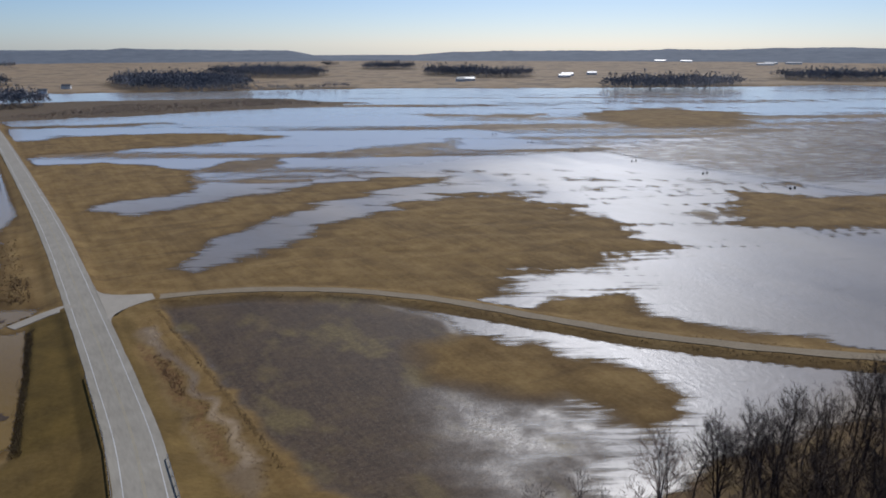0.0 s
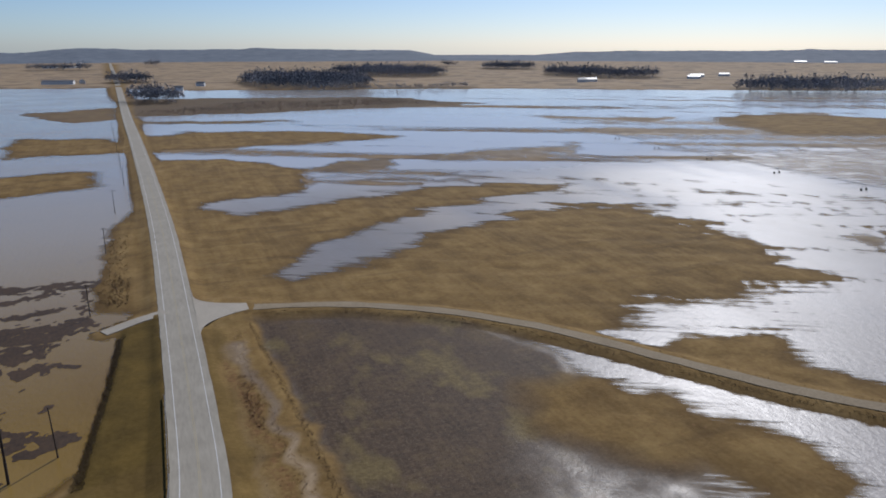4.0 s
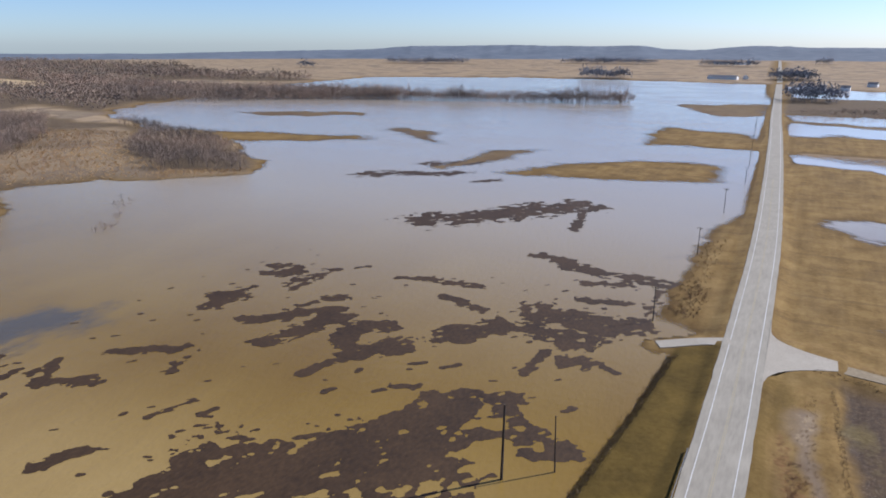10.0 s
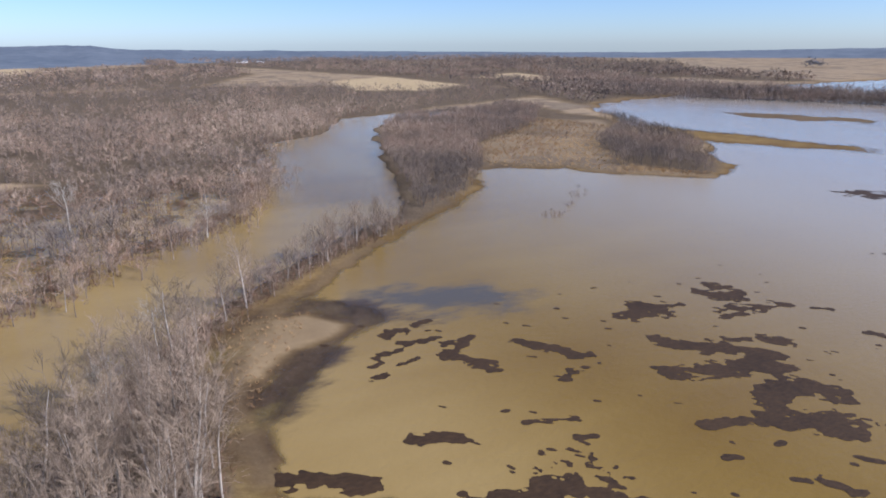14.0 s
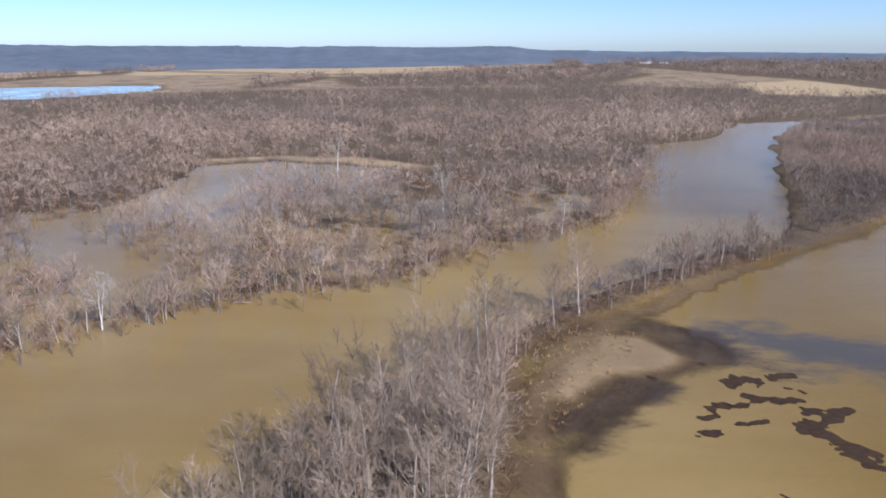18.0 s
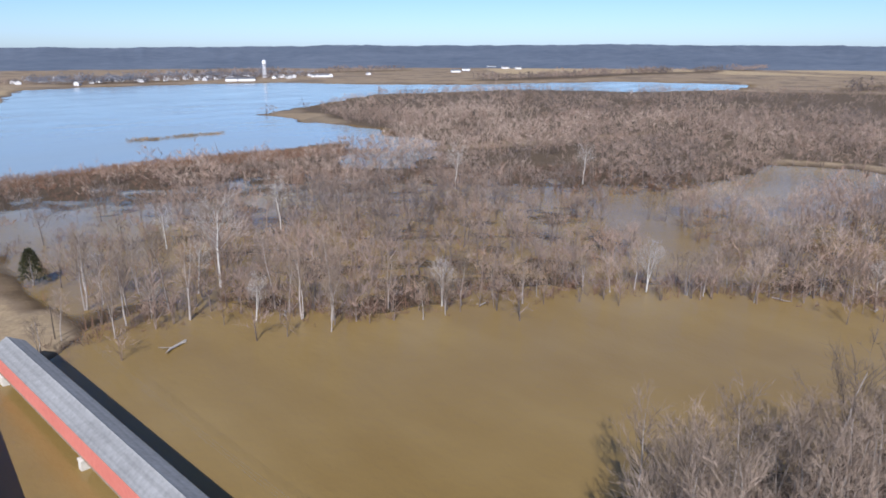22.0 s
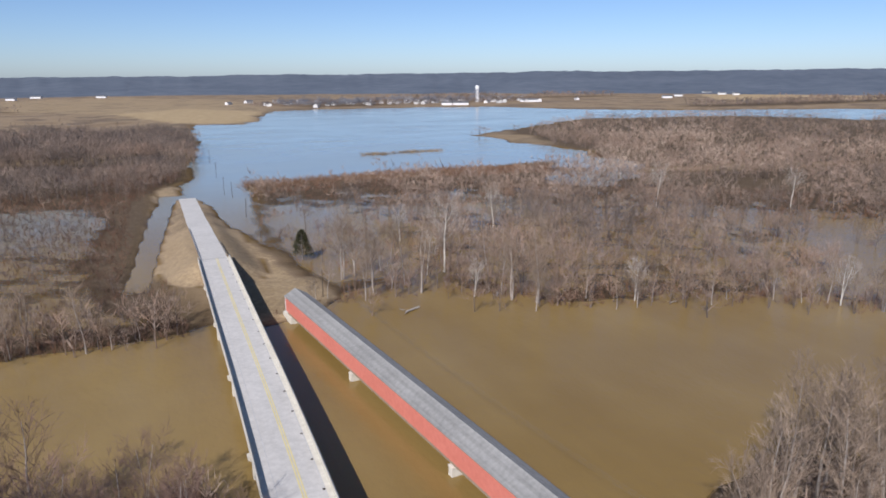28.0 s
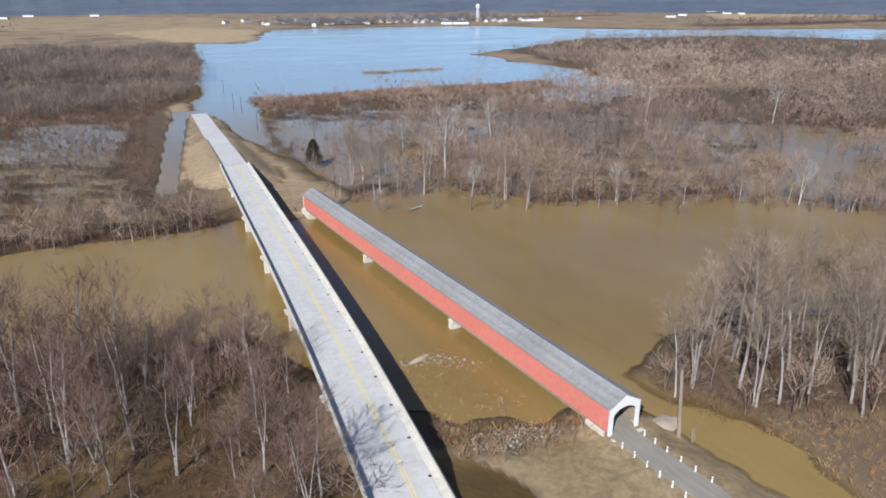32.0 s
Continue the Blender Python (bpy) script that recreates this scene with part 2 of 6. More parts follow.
    st = t.nodes.new("ShaderNodeMapRange")
    rag = t.nodes.new("ShaderNodeMath")
    rag.operation = "MULTIPLY_ADD"
    t.links.new(noise_node(t, 0.6, 5.0, 0.75), rag.inputs[0])
    rag.inputs[1].default_value = 2.4
    off = t.nodes.new("ShaderNodeMath")
    off.operation = "ADD"
    t.links.new(a.outputs["Alpha"], off.inputs[0])
    off.inputs[1].default_value = -1.2
    t.links.new(off.outputs[0], rag.inputs[2])
    t.links.new(rag.outputs[0], st.inputs["Value"])
    st.inputs["From Min"].default_value, st.inputs["From Max"].default_value = 1.05, 1.9
    c = mix(t, st.outputs[0], c, straw)
    rust = t.nodes.new("ShaderNodeMapRange")
    t.links.new(rag.outputs[0], rust.inputs["Value"])
    for k, v in (("From Min", -0.15), ("From Max", -0.75)):
        rust.inputs[k].default_value = v
    c = mix(t, rust.outputs[0], c, ramp(t, fine, [(0.3, (0.075, 0.036, 0.012)), (0.7, (0.23, 0.130, 0.056))]))
    c = mix(t, sp.outputs[0], c, green)
    c = mix(t, sp.outputs[2], c, floor)
    damp = t.nodes.new("ShaderNodeSeparateXYZ")
    t.links.new(t.nodes.new("ShaderNodeNewGeometry").outputs["Position"], damp.inputs[0])
    dm = t.nodes.new("ShaderNodeMapRange")
    t.links.new(damp.outputs[2], dm.inputs["Value"])
    for k, v in (("From Min", -0.05), ("From Max", 0.30), ("To Min", 0.5), ("To Max", 0.0)):
        dm.inputs[k].default_value = v
    c = mix(t, dm.outputs[0], c, mix(t, 1.0, c, (0.34, 0.29, 0.26), "MULTIPLY"))
    c = mix(t, sp.outputs[1], c, wet)
    t.links.new(c, b.inputs["Base Color"])
    rr = t.nodes.new("ShaderNodeMapRange")
    t.links.new(sp.outputs[1], rr.inputs["Value"])
    rr.inputs["To Min"].default_value, rr.inputs["To Max"].default_value = 0.95, 0.7
    # standing water between the stalks gives low ground a sheen
    film = t.nodes.new("ShaderNodeMapRange")
    t.links.new(damp.outputs[2], film.inputs["Value"])
    for k, v in (("From Min", 0.0), ("From Max", 0.12), ("To Min", 1.0), ("To Max", 0.0)):
        film.inputs[k].default_value = v
    sheen = mix(t, 1.0, mix(t, 1.0, film.outputs[0], sp.outputs[1], "MULTIPLY"), ramp(t, mid, [(0.35, (0.35, 0.35, 0.35)), (0.6, (1, 1, 1))]), "MULTIPLY")
    t.links.new(mix(t, sheen, rr.outputs[0], (0.34, 0.34, 0.34)), b.inputs["Roughness"])
    bump(t, b, fine, 0.5, 0.22)
    gl = t.nodes.new("ShaderNodeMapRange")
    t.links.new(sheen, gl.inputs["Value"])
    gl.inputs["To Min"].default_value, gl.inputs["To Max"].default_value = 0.10, 0.14
    t.links.new(gl.outputs[0], b.inputs["Specular IOR Level"])
    return m


M_WATER, M_GROUND = water_material(), ground_material()
M_ASPHALT = surface("worn_asphalt", (0.205, 0.184, 0.145), (0.325, 0.294, 0.235), 1.4, 0.9, 0.12, 0.01, stretch=(1, 0.15, 1))
M_GRAVEL = surface("pale_gravel", (0.24, 0.21, 0.165), (0.40, 0.36, 0.29), 2.5, 0.95, 0.1, 0.03)
M_DIRT = surface("track_gravel", (0.15, 0.115, 0.07), (0.28, 0.225, 0.145), 1.5, 0.95, 0.1, 0.03)
M_CONCRETE = surface("bridge_concrete", (0.43, 0.407, 0.36), (0.63, 0.60, 0.54), 0.9, 0.85, 0.09, 0.01)
M_PIER = surface("pale_pier_concrete", (0.48, 0.44, 0.35), (0.70, 0.66, 0.56), 1.2, 0.85, 0.2, 0.01)
M_WHITE = surface("white_paint", (0.68, 0.67, 0.64), (0.84, 0.83, 0.80), 2.0, 0.6, 0.3, 0.004)
M_LINE = surface("white_road_paint", (0.34, 0.33, 0.31), (0.60, 0.59, 0.56), 1.2, 0.8, 0.15, 0.0)
M_WORN = surface("faded_yellow_paint", (0.24, 0.21, 0.14), (0.36, 0.30, 0.18), 1.0, 0.8, 0.1, 0.0)
M_YELLOW = surface("yellow_road_paint", (0.56, 0.47, 0.22), (0.74, 0.64, 0.32), 1.0, 0.8, 0.1, 0.0)
M_RED = surface("red_barn_boards", (0.51, 0.155, 0.108), (0.64, 0.225, 0.168), 1.0, 0.75, 0.08, 0.004, per_object=0.08)
M_ROOF = surface("grey_shingles", (0.185, 0.180, 0.165), (0.335, 0.327, 0.30), 1.3, 0.9, 0.1, 0.02, per_object=0.12)
M_STEEL = surface("galvanised_steel", (0.16, 0.16, 0.16), (0.28, 0.28, 0.27), 3.0, 0.5, 0.3, 0.0, metal=0.6)
M_DARK = surface("dark_creosote_wood", (0.035, 0.026, 0.02), (0.085, 0.065, 0.05), 2.0, 0.85, 0.2, 0.01)
M_TIMBER = surface("weathered_timber", (0.20, 0.15, 0.10), (0.36, 0.29, 0.21), 3.0, 0.85, 0.3, 0.01)
M_MAT = surface("floating_stalks", (0.017, 0.009, 0.0035), (0.070, 0.039, 0.016), 1.2, 0.68, 0.08, 0.05, bump_s=0.8, stretch=(1, 0.5, 1))
M_WOOD = surface("bare_twigs", (0.160, 0.122, 0.094), (0.345, 0.275, 0.218), 0.3, 0.9, 0.02, 0.0, tone=True)
# far woods lightened and cooled: aerial haze put into the twig colour
M_FARWOOD = surface("haze_tinted_woods", (0.165, 0.180, 0.205), (0.34, 0.355, 0.38), 0.3, 0.9, 0.02, 0.0, tone=True)
M_BARK = surface("grey_bark", (0.20, 0.165, 0.135), (0.46, 0.41, 0.35), 1.6, 0.9, 0.06, 0.02, per_object=0.25)
M_TWIG = surface("grey_brown_twigs", (0.122, 0.087, 0.060), (0.375, 0.288, 0.208), 0.6, 0.9, 0.05, 0.0, per_object=0.42)
M_RUDDY = surface("reddish_twigs", (0.080, 0.047, 0.034), (0.265, 0.175, 0.132), 0.6, 0.9, 0.05, 0.0, per_object=0.42)
# near-black bark: backlit shade of the field-edge trees put into the colour
M_SILHOUETTE = surface("silhouette_bark", (0.026, 0.018, 0.014), (0.085, 0.061, 0.050), 0.8, 0.9, 0.05, 0.0, per_object=0.3)
M_PALEBARK = surface("white_sycamore_bark", (0.42, 0.38, 0.31), (0.74, 0.70, 0.62), 1.2, 0.85, 0.2, 0.01)
M_PALETWIG = surface("pale_grey_limbs", (0.24, 0.205, 0.165), (0.50, 0.455, 0.39), 1.2, 0.85, 0.2, 0.0)
M_NEEDLE = surface("evergreen_needles", (0.016, 0.018, 0.007), (0.070, 0.068, 0.026), 2.5, 0.9, 0.4, 0.0)
M_BRUSH = surface("reddish_brush", (0.098, 0.055, 0.035), (0.245, 0.158, 0.106), 0.4, 0.9, 0.02, 0.0, tone=True)
M_REED = surface("dry_reeds", (0.22, 0.14, 0.065), (0.42, 0.31, 0.17), 0.5, 0.95, 0.03, 0.0, tone=True)
# blue-grey stands in for distance haze over the wooded hills
M_HILL = surface("haze_blue_hills", (0.062, 0.080, 0.104), (0.150, 0.168, 0.192), 0.018, 1.0, 0.0025, 0.0, stretch=(1, 1, 2.2))
M_SIDING = surface("house_siding", (0.55, 0.53, 0.49), (0.80, 0.78, 0.74), 0.5, 0.7, 0.05, 0.0, per_object=0.15)
M_HROOF = surface("house_roofing", (0.14, 0.13, 0.125), (0.30, 0.285, 0.27), 0.5, 0.9, 0.05, 0.0, per_object=0.3)
for m_ in bpy.data.materials:
    if m_ not in (M_WATER, M_GROUND):
        m_.node_tree.nodes["Principled BSDF"].inputs["Specular IOR Level"].default_value = 0.25
M_GLASS = surface("dark_window_glass", (0.02, 0.025, 0.03), (0.05, 0.06, 0.07), 0.5, 0.15, 0.1, 0.0)

# ---- building helpers ----
def mesh_object(name, verts, faces, material, parent=None, smooth=False):
    me = bpy.data.meshes.new(name)
    me.from_pydata(verts, [], faces)
    me.materials.append(material)
    if smooth:
        me.shade_smooth()
    ob = new(name, me)
    ob.parent = parent
    return ob


def quick_mesh(name, verts, faces, material, attribute=None):
    """A mesh from arrays whose faces all have the same number of corners."""
    me = bpy.data.meshes.new(name)
    n, k = faces.shape
    me.vertices.add(len(verts))
    me.vertices.foreach_set("co", np.ascontiguousarray(verts, dtype=np.float32).ravel())
    me.loops.add(n * k)
    me.loops.foreach_set("vertex_index", np.ascontiguousarray(faces, dtype=np.int32).ravel())
    me.polygons.add(n)
    me.polygons.foreach_set("loop_start", np.arange(0, n * k, k, dtype=np.int32))
    if attribute is not None:
        a = me.attributes.new("tone", "FLOAT", "POINT")
        a.data.foreach_set("value", np.ascontiguousarray(attribute, dtype=np.float32))
    me.update(calc_edges=True)
    me.materials.append(material)
    return me


def part(name, bm, material, parent, label=""):
    me = bpy.data.meshes.new(name)
    bm.to_mesh(me)
    bm.free()
    me.materials.append(material)
    ob = new(name, me)
    ob.parent = parent
    return tagged(ob, label)


def box(bm, x0, x1, y0, y1, z0, z1, bev=0.0):
    r = bmesh.ops.create_cube(bm, size=1.0, matrix=Matrix.LocRotScale(((x0 + x1) / 2, (y0 + y1) / 2, (z0 + z1) / 2), None, (abs(x1 - x0), abs(y1 - y0), abs(z1 - z0))))
    if bev:
        es = list({e for v in r["verts"] for e in v.link_edges})
        bmesh.ops.bevel(bm, geom=es, offset=bev, segments=1, affect="EDGES")
    return r["verts"]


def rod(bm, a, b, r0, r1, sides=8):
    a, b = Vector(a), Vector(b)
    q = (b - a).to_track_quat("Z", "Y").to_matrix().to_4x4()
    return bmesh.ops.create_cone(bm, cap_ends=True, segments=sides, radius1=r0, radius2=r1, depth=(b - a).length, matrix=Matrix.Translation((a + b) / 2) @ q)["verts"]


def prism(bm, outline, y0, y1):
    """An outline in x and z drawn out along y."""
    f = [bm.verts.new((x, y0, z)) for x, z in outline]
    g = [bm.verts.new((x, y1, z)) for x, z in outline]
    n = len(outline)
    bm.faces.new(f), bm.faces.new(g[::-1])
    for i in range(n):
        bm.faces.new((f[i], g[i], g[(i + 1) % n], f[(i + 1) % n]))
    bmesh.ops.recalc_face_normals(bm, faces=bm.faces)


def empty(name, m, label, category, group="", kind=""):
    ob = new(name)
    ob.matrix_world = m
    return tagged(ob, label, category, group, kind)


# ---- smooth random fields ----
def lattice(ix, iy, seed):
    h = (ix.astype(np.int64) * 374761393 + iy.astype(np.int64) * 668265263 + seed * 1442695041) & 0x7FFFFFFF
    h = ((h ^ (h >> 13)) * 1274126177) & 0x7FFFFFFF
    return ((h ^ (h >> 16)) & 0xFFFF) / 65535.0


def value_noise(x, y, seed):
    ix, iy = np.floor(x), np.floor(y)
    fx, fy = x - ix, y - iy
    fx, fy = fx * fx * (3 - 2 * fx), fy * fy * (3 - 2 * fy)
    a, b = lattice(ix, iy, seed), lattice(ix + 1, iy, seed)
    c, d = lattice(ix, iy + 1, seed), lattice(ix + 1, iy + 1, seed)
    return (a + (b - a) * fx) * (1 - fy) + (c + (d - c) * fx) * fy


def fbm(x, y, size, seed, octaves=4):
    out, amp, tot = 0.0, 1.0, 0.0
    for k in range(octaves):
        out = out + amp * value_noise(x / size * 2 ** k + 17.3 * k, y / size * 2 ** k - 9.1 * k, seed + k)
        tot, amp = tot + amp, amp * 0.5
    return out / tot - 0.5


def distance_inside(px, py, poly):
    """Metres inside (positive) or outside (negative) a closed outline."""
    best, inside = np.full(px.shape, 1e9), np.zeros(px.shape, bool)
    n = len(poly)
    for i in range(n):
        (ax, ay), (bx, by) = poly[i], poly[(i + 1) % n]
        dx, dy = bx - ax, by - ay
        s = np.clip(((px - ax) * dx + (py - ay) * dy) / (dx * dx + dy * dy + 1e-9), 0, 1)
        best = np.minimum(best, np.hypot(px - ax - s * dx, py - ay - s * dy))
        if ay != by:
            inside ^= ((ay > py) != (by > py)) & (px < dx * (py - ay) / (by - ay) + ax)
    return np.where(inside, best, -best)


def along_line(px, py, line):
    """Distance from a line of (x, y, z) and the line's z at the nearest place."""
    best, zz = np.full(px.shape, 1e9), np.zeros(px.shape)
    for (ax, ay, az_), (bx, by, bz) in zip(line, line[1:]):
        dx, dy = bx - ax, by - ay
        s = np.clip(((px - ax) * dx + (py - ay) * dy) / (dx * dx + dy * dy), 0, 1)
        d = np.hypot(px - ax - s * dx, py - ay - s * dy)
        zz, best = np.where(d < best, az_ + s * (bz - az_), zz), np.minimum(d, best)
    return best, zz


# ---- the plan ----
# centre lines, x y z
ROAD_NORTH = [(-11.75, 30.4, 6.2), (-9.4, 60, 4.2), (-7.1, 93, 2.4), (-6.7, 130, 2.1), (-6.7, 165, 2.0), (-7.7, 292, 1.7), (-12.3, 446, 1.3), (-20, 650, 1.2), (-29, 864, 1.2), (-47, 1366, 1.3), (-66, 1900, 2.0), (-106, 2900, 4.0), (-130, 3500, 6.0)]
ROAD_SOUTH = [(-19.0, -170, 6.2), (-19.5, -205, 5.4), (-20.3, -250, 3.6), (-21.3, -290, 1.9), (-22.3, -330, 0.35), (-23.2, -365, -0.9)]
SIDE_ROAD = [(-3.0, 187.5, 2.0), (10, 184.5, 1.9), (26, 181, 1.6), (44, 174.5, 1.5), (67, 160, 1.4), (82, 146, 1.3), (94, 131, 1.3), (109, 107, 1.2), (126, 79.5, 1.2), (144, 57.5, 1.2), (162, 39, 1.2), (200, 5, 1.2)]
MOUTH = [(-4.0, 187.0, 2.0), (7, 185.0, 1.98)]
DRIVE_WEST = [(-10, 188.5, 2.0), (-17, 186.5, 1.4), (-27, 181.5, 0.5)]
PATH_NORTH = [(-48.9, 19.5, 2.1), (-50.2, 31, 2.0), (-50.8, 40, 2.2), (-46, 49, 2.8), (-34, 53, 3.4), (-18.5, 53.5, 4.2)]
RIVER_NEAR = [(420, -40), (60, -42), (0, -36), (-10, -20), (-22, 4), (-32, 11), (-47, 15), (-62, 7), (-80, -3), (-99, -6), (-132, 9), (-161, 18), (-190, 44), (-225, 69), (-268, 105), (-296, 138), (-330, 156), (-415, 178), (-514, 209), (-640, 262), (-690, 330), (-690, 420)]
RIVER_FAR = [(-735, 420), (-735, 314), (-708, 247), (-600, 199), (-543, 147), (-410, 111), (-307, 77), (-274, 44), (-247, 21), (-228, 11), (-213, -18), (-201, -41), (-184, -58), (-162, -74), (-134, -87), (-110, -92), (-95, -106), (-80, -128), (-52, -123), (-32, -113), (-11, -115), (36, -114), (420, -118)]
BASIN_WEST = [(-29, 102), (-40, 92), (-57, 66), (-60, 46), (-58, 27), (-66, 23), (-80, 30), (-92, 37), (-125, 45), (-143, 42), (-177, 48), (-193, 56), (-212, 73), (-227, 88), (-258, 122), (-288, 157), (-320, 192), (-382, 223), (-372, 255), (-331, 295)]
BASIN_NORTH = [(-298, 333), (-322, 370), (-400, 422), (-528, 455), (-620, 505), (-698, 540), (-763, 640), (-800, 760), (-900, 900), (-950, 1480), (-607, 1619), (-271, 1595), (-71, 1541), (74, 1397), (355, 1304), (611, 1224), (868, 1073), (1009, 990)]
BASIN_EAST = [(1324, 848), (1496, 817), (1560, 200), (700, -60), (260, -30), (120, 8), (70, 16), (34, 34), (17, 60), (14, 100), (-2, 104)]
BASIN = BASIN_WEST + BASIN_NORTH + BASIN_EAST
LAKE = [(-44, -200), (-52, -310), (-66, -378), (-207, -392), (-321, -396), (-371, -442), (-363, -531), (-352, -646), (-480, -740), (-640, -850), (-900, -815), (-1000, -640), (-1180, -560), (-1380, -640), (-1300, -900), (-960, -1000), (-800, -1140), (-735, -1290), (-620, -1350), (-339, -1360), (-250, -1330), (-194, -1182), (-78, -990), (-66, -883), (-38, -507), (-32, -440), (-16, -335), (-40, -215)]

# outline, height, softness of the edge, cover (green, wet, floor, pale)
TAN, GREEN, WET, FLOOR, PALE, MUD = (0, 0, 0, 0), (1, 0, 0, 0), (0, 1, 0, 0), (0, 0, 1, 0), (0, 0, 0, 1), (0, 0.4, 0, 0.45)
STRAW = (0, 0, 0, 2)
PATCHES = []


def patch(outline, h, soft, cov):
    PATCHES.append((outline, h, soft, cov))


patch([(12.5, 176), (14, 150), (15.5, 115), (17, 80), (17, 60), (36, 30), (62, 30), (77, 44), (84, 64), (84, 104), (88, 120), (72, 152), (45, 167)], 0.17, 6, WET)
patch([(64, 96), (70, 74), (82, 62), (86, 48), (76, 36), (58, 32), (44, 38), (46, 58), (54, 80)], -0.03, 16, WET)
patch([(-12, 515), (44, 509), (80, 439), (68, 364), (11, 358), (-6, 360)], 0.45, 5, TAN)
patch([(-12, 515), (5, 455), (7, 362), (22, 306), (18, 220), (28, 202), (54, 206), (50, 178), (-2, 190), (-6, 300)], 0.5, 4, TAN)
patch([(0, 340), (28, 318), (96, 333), (137, 341), (189, 346), (218, 321), (172, 309), (126, 303), (86, 277), (52, 250), (23, 223), (0, 229)], 0.35, 5, TAN)
patch([(1, 207), (20, 205), (49, 212), (82, 228), (103, 247), (152, 266), (196, 276), (236, 254), (212, 239), (228, 222), (222, 176), (206, 138), (172, 144), (126, 143), (104, 129), (92, 134), (75, 158), (44, 177), (4, 188)], 0.4, 7, TAN)
patch([(98, 128), (112, 112), (130, 116), (153, 106), (141, 90), (148, 76), (170, 45), (160, 40), (134, 72), (108, 108)], 0.35, 3, TAN)
patch([(70, 104), (84, 104), (100, 88), (110, 68), (111, 50), (102, 40), (89, 40), (90, 51), (86, 64), (72, 75), (64, 88)], 0.25, 4, TAN)
patch([(-2, 178), (13.2, 176), (15.6, 140), (17.2, 100), (18.5, 56), (40, 30), (-4, 40)], 0.9, 2.5, TAN)
patch([(-3, 176), (3.4, 172), (4.0, 120), (3.8, 60), (-4, 60)], 1.1, 2, (0.55, 0, 0, 0))
patch([(4.5, 160), (8, 160), (10, 120), (10, 70), (6, 60), (4.5, 100)], 1.0, 3, (0, 0, 0.3, 0.6))
patch([(6.8, 160), (9.3, 160), (10.6, 120), (11.6, 96), (12.6, 72), (9.8, 72), (9.2, 100), (8.4, 122)], 0.95, 2.2, (0, 0, 0, 1.1))
patch([(3.9, 146), (7.6, 140), (8.2, 121), (8.6, 100), (9.6, 76), (7.0, 74), (5.4, 100), (4.6, 118)], 0.95, 3.0, (0, 0, 0, -0.45))
patch([(-27, 204), (-20, 202), (-19, 232), (-24, 262), (-29, 250)], 0.5, 4, (0, 0, 0, -0.5))
patch([(-12, 187), (-22.3, 181), (-22.6, 175), (-24.7, 144), (-26.8, 123), (-29, 100), (-38, 88), (-12, 60)], 0.9, 1.6, GREEN)
patch([(-12, 402), (-23, 330), (-29, 270), (-26, 201), (-8, 193), (-8, 300)], 0.5, 4, TAN)
patch([(-158, 400), (-132, 448), (-102, 483), (-51, 486), (-43, 427), (-103, 409)], 0.3, 6, TAN)
patch([(-111, 595), (-117, 700), (-43, 658), (-26, 600), (-30, 575), (-102, 571)], 0.3, 7, TAN)
patch([(-210, 400), (-200, 480), (-165, 514), (-185, 442), (-200, 396)], 0.12, 8, MUD)
patch([(-148, 965), (-43, 1020), (-37, 853), (-87, 830)], 0.2, 10, MUD)
patch([(-589, 618), (-560, 650), (-469, 693), (-427, 663), (-500, 650)], 0.12, 8, MUD)
patch([(-528, 455), (-489, 480), (-352, 506), (-318, 503), (-397, 440), (-487, 418)], 0.3, 8, TAN)
patch([(-574, 607), (-521, 684), (-438, 674), (-473, 636)], 0.12, 8, MUD)
patch([(-16, 655), (33, 690), (139, 656), (200, 586), (122, 566), (-12, 575)], 0.3, 8, TAN)
patch([(-24, 790), (-11, 820), (136, 765), (140, 748)], 0.15, 8, MUD)
patch([(-34, 1180), (123, 1140), (321, 1090), (440, 892), (265, 885), (115, 879), (-28, 888)], 0.5, 14, FLOOR)
patch([(417, 695), (523, 640), (726, 485), (900, 420), (900, 200), (520, 150), (400, 178), (385, 229), (374, 311), (370, 434), (380, 537)], -0.13, 25, MUD)
patch([(586, 596), (650, 615), (730, 590), (766, 500), (625, 412), (541, 460)], 0.3, 14, TAN)
patch([(335, 193), (356, 172), (420, 120), (380, 80), (292, 117), (272, 145), (290, 168)], 0.3, 6, TAN)
patch([(352, 755), (460, 672), (568, 618), (502, 600)], 0.15, 8, MUD)
patch([(262, 176), (280, 176), (284, 160), (266, 158)], 0.02, 5, MUD)
patch([(190, 470), (330, 480), (300, 430), (180, 430)], 0.02, 14, MUD)
patch([(85, 440), (110, 470), (160, 460), (150, 430), (100, 415)], 0.05, 8, MUD)
patch([(-258, 500), (-280, 560), (-330, 580), (-340, 560)], 0.02, 9, MUD)
patch([(-116, 43), (-140, 39), (-162, 40), (-180, 46), (-197, 58), (-209, 77), (-190, 91), (-174, 95), (-171, 82), (-162, 71), (-149, 61), (-134, 51)], -0.06, 6, (0, 0.95, 0, 0))
patch([(-158, 46), (-174, 49), (-187, 56), (-193, 66), (-190, 75), (-179, 82), (-174, 76), (-171, 67), (-166, 60), (-157, 53)], 0.5, 4, (0, 0, 0, 0.6))
patch([(-118, 44), (-137, 42), (-153, 43), (-181, 51), (-200, 66), (-214, 80), (-235, 98), (-254, 118), (-250, 121), (-231, 101), (-211, 83), (-198, 69), (-180, 56), (-153, 47), (-137, 46), (-118, 48)], 0.2, 3, (0, 0.3, 0.2, 0.4))
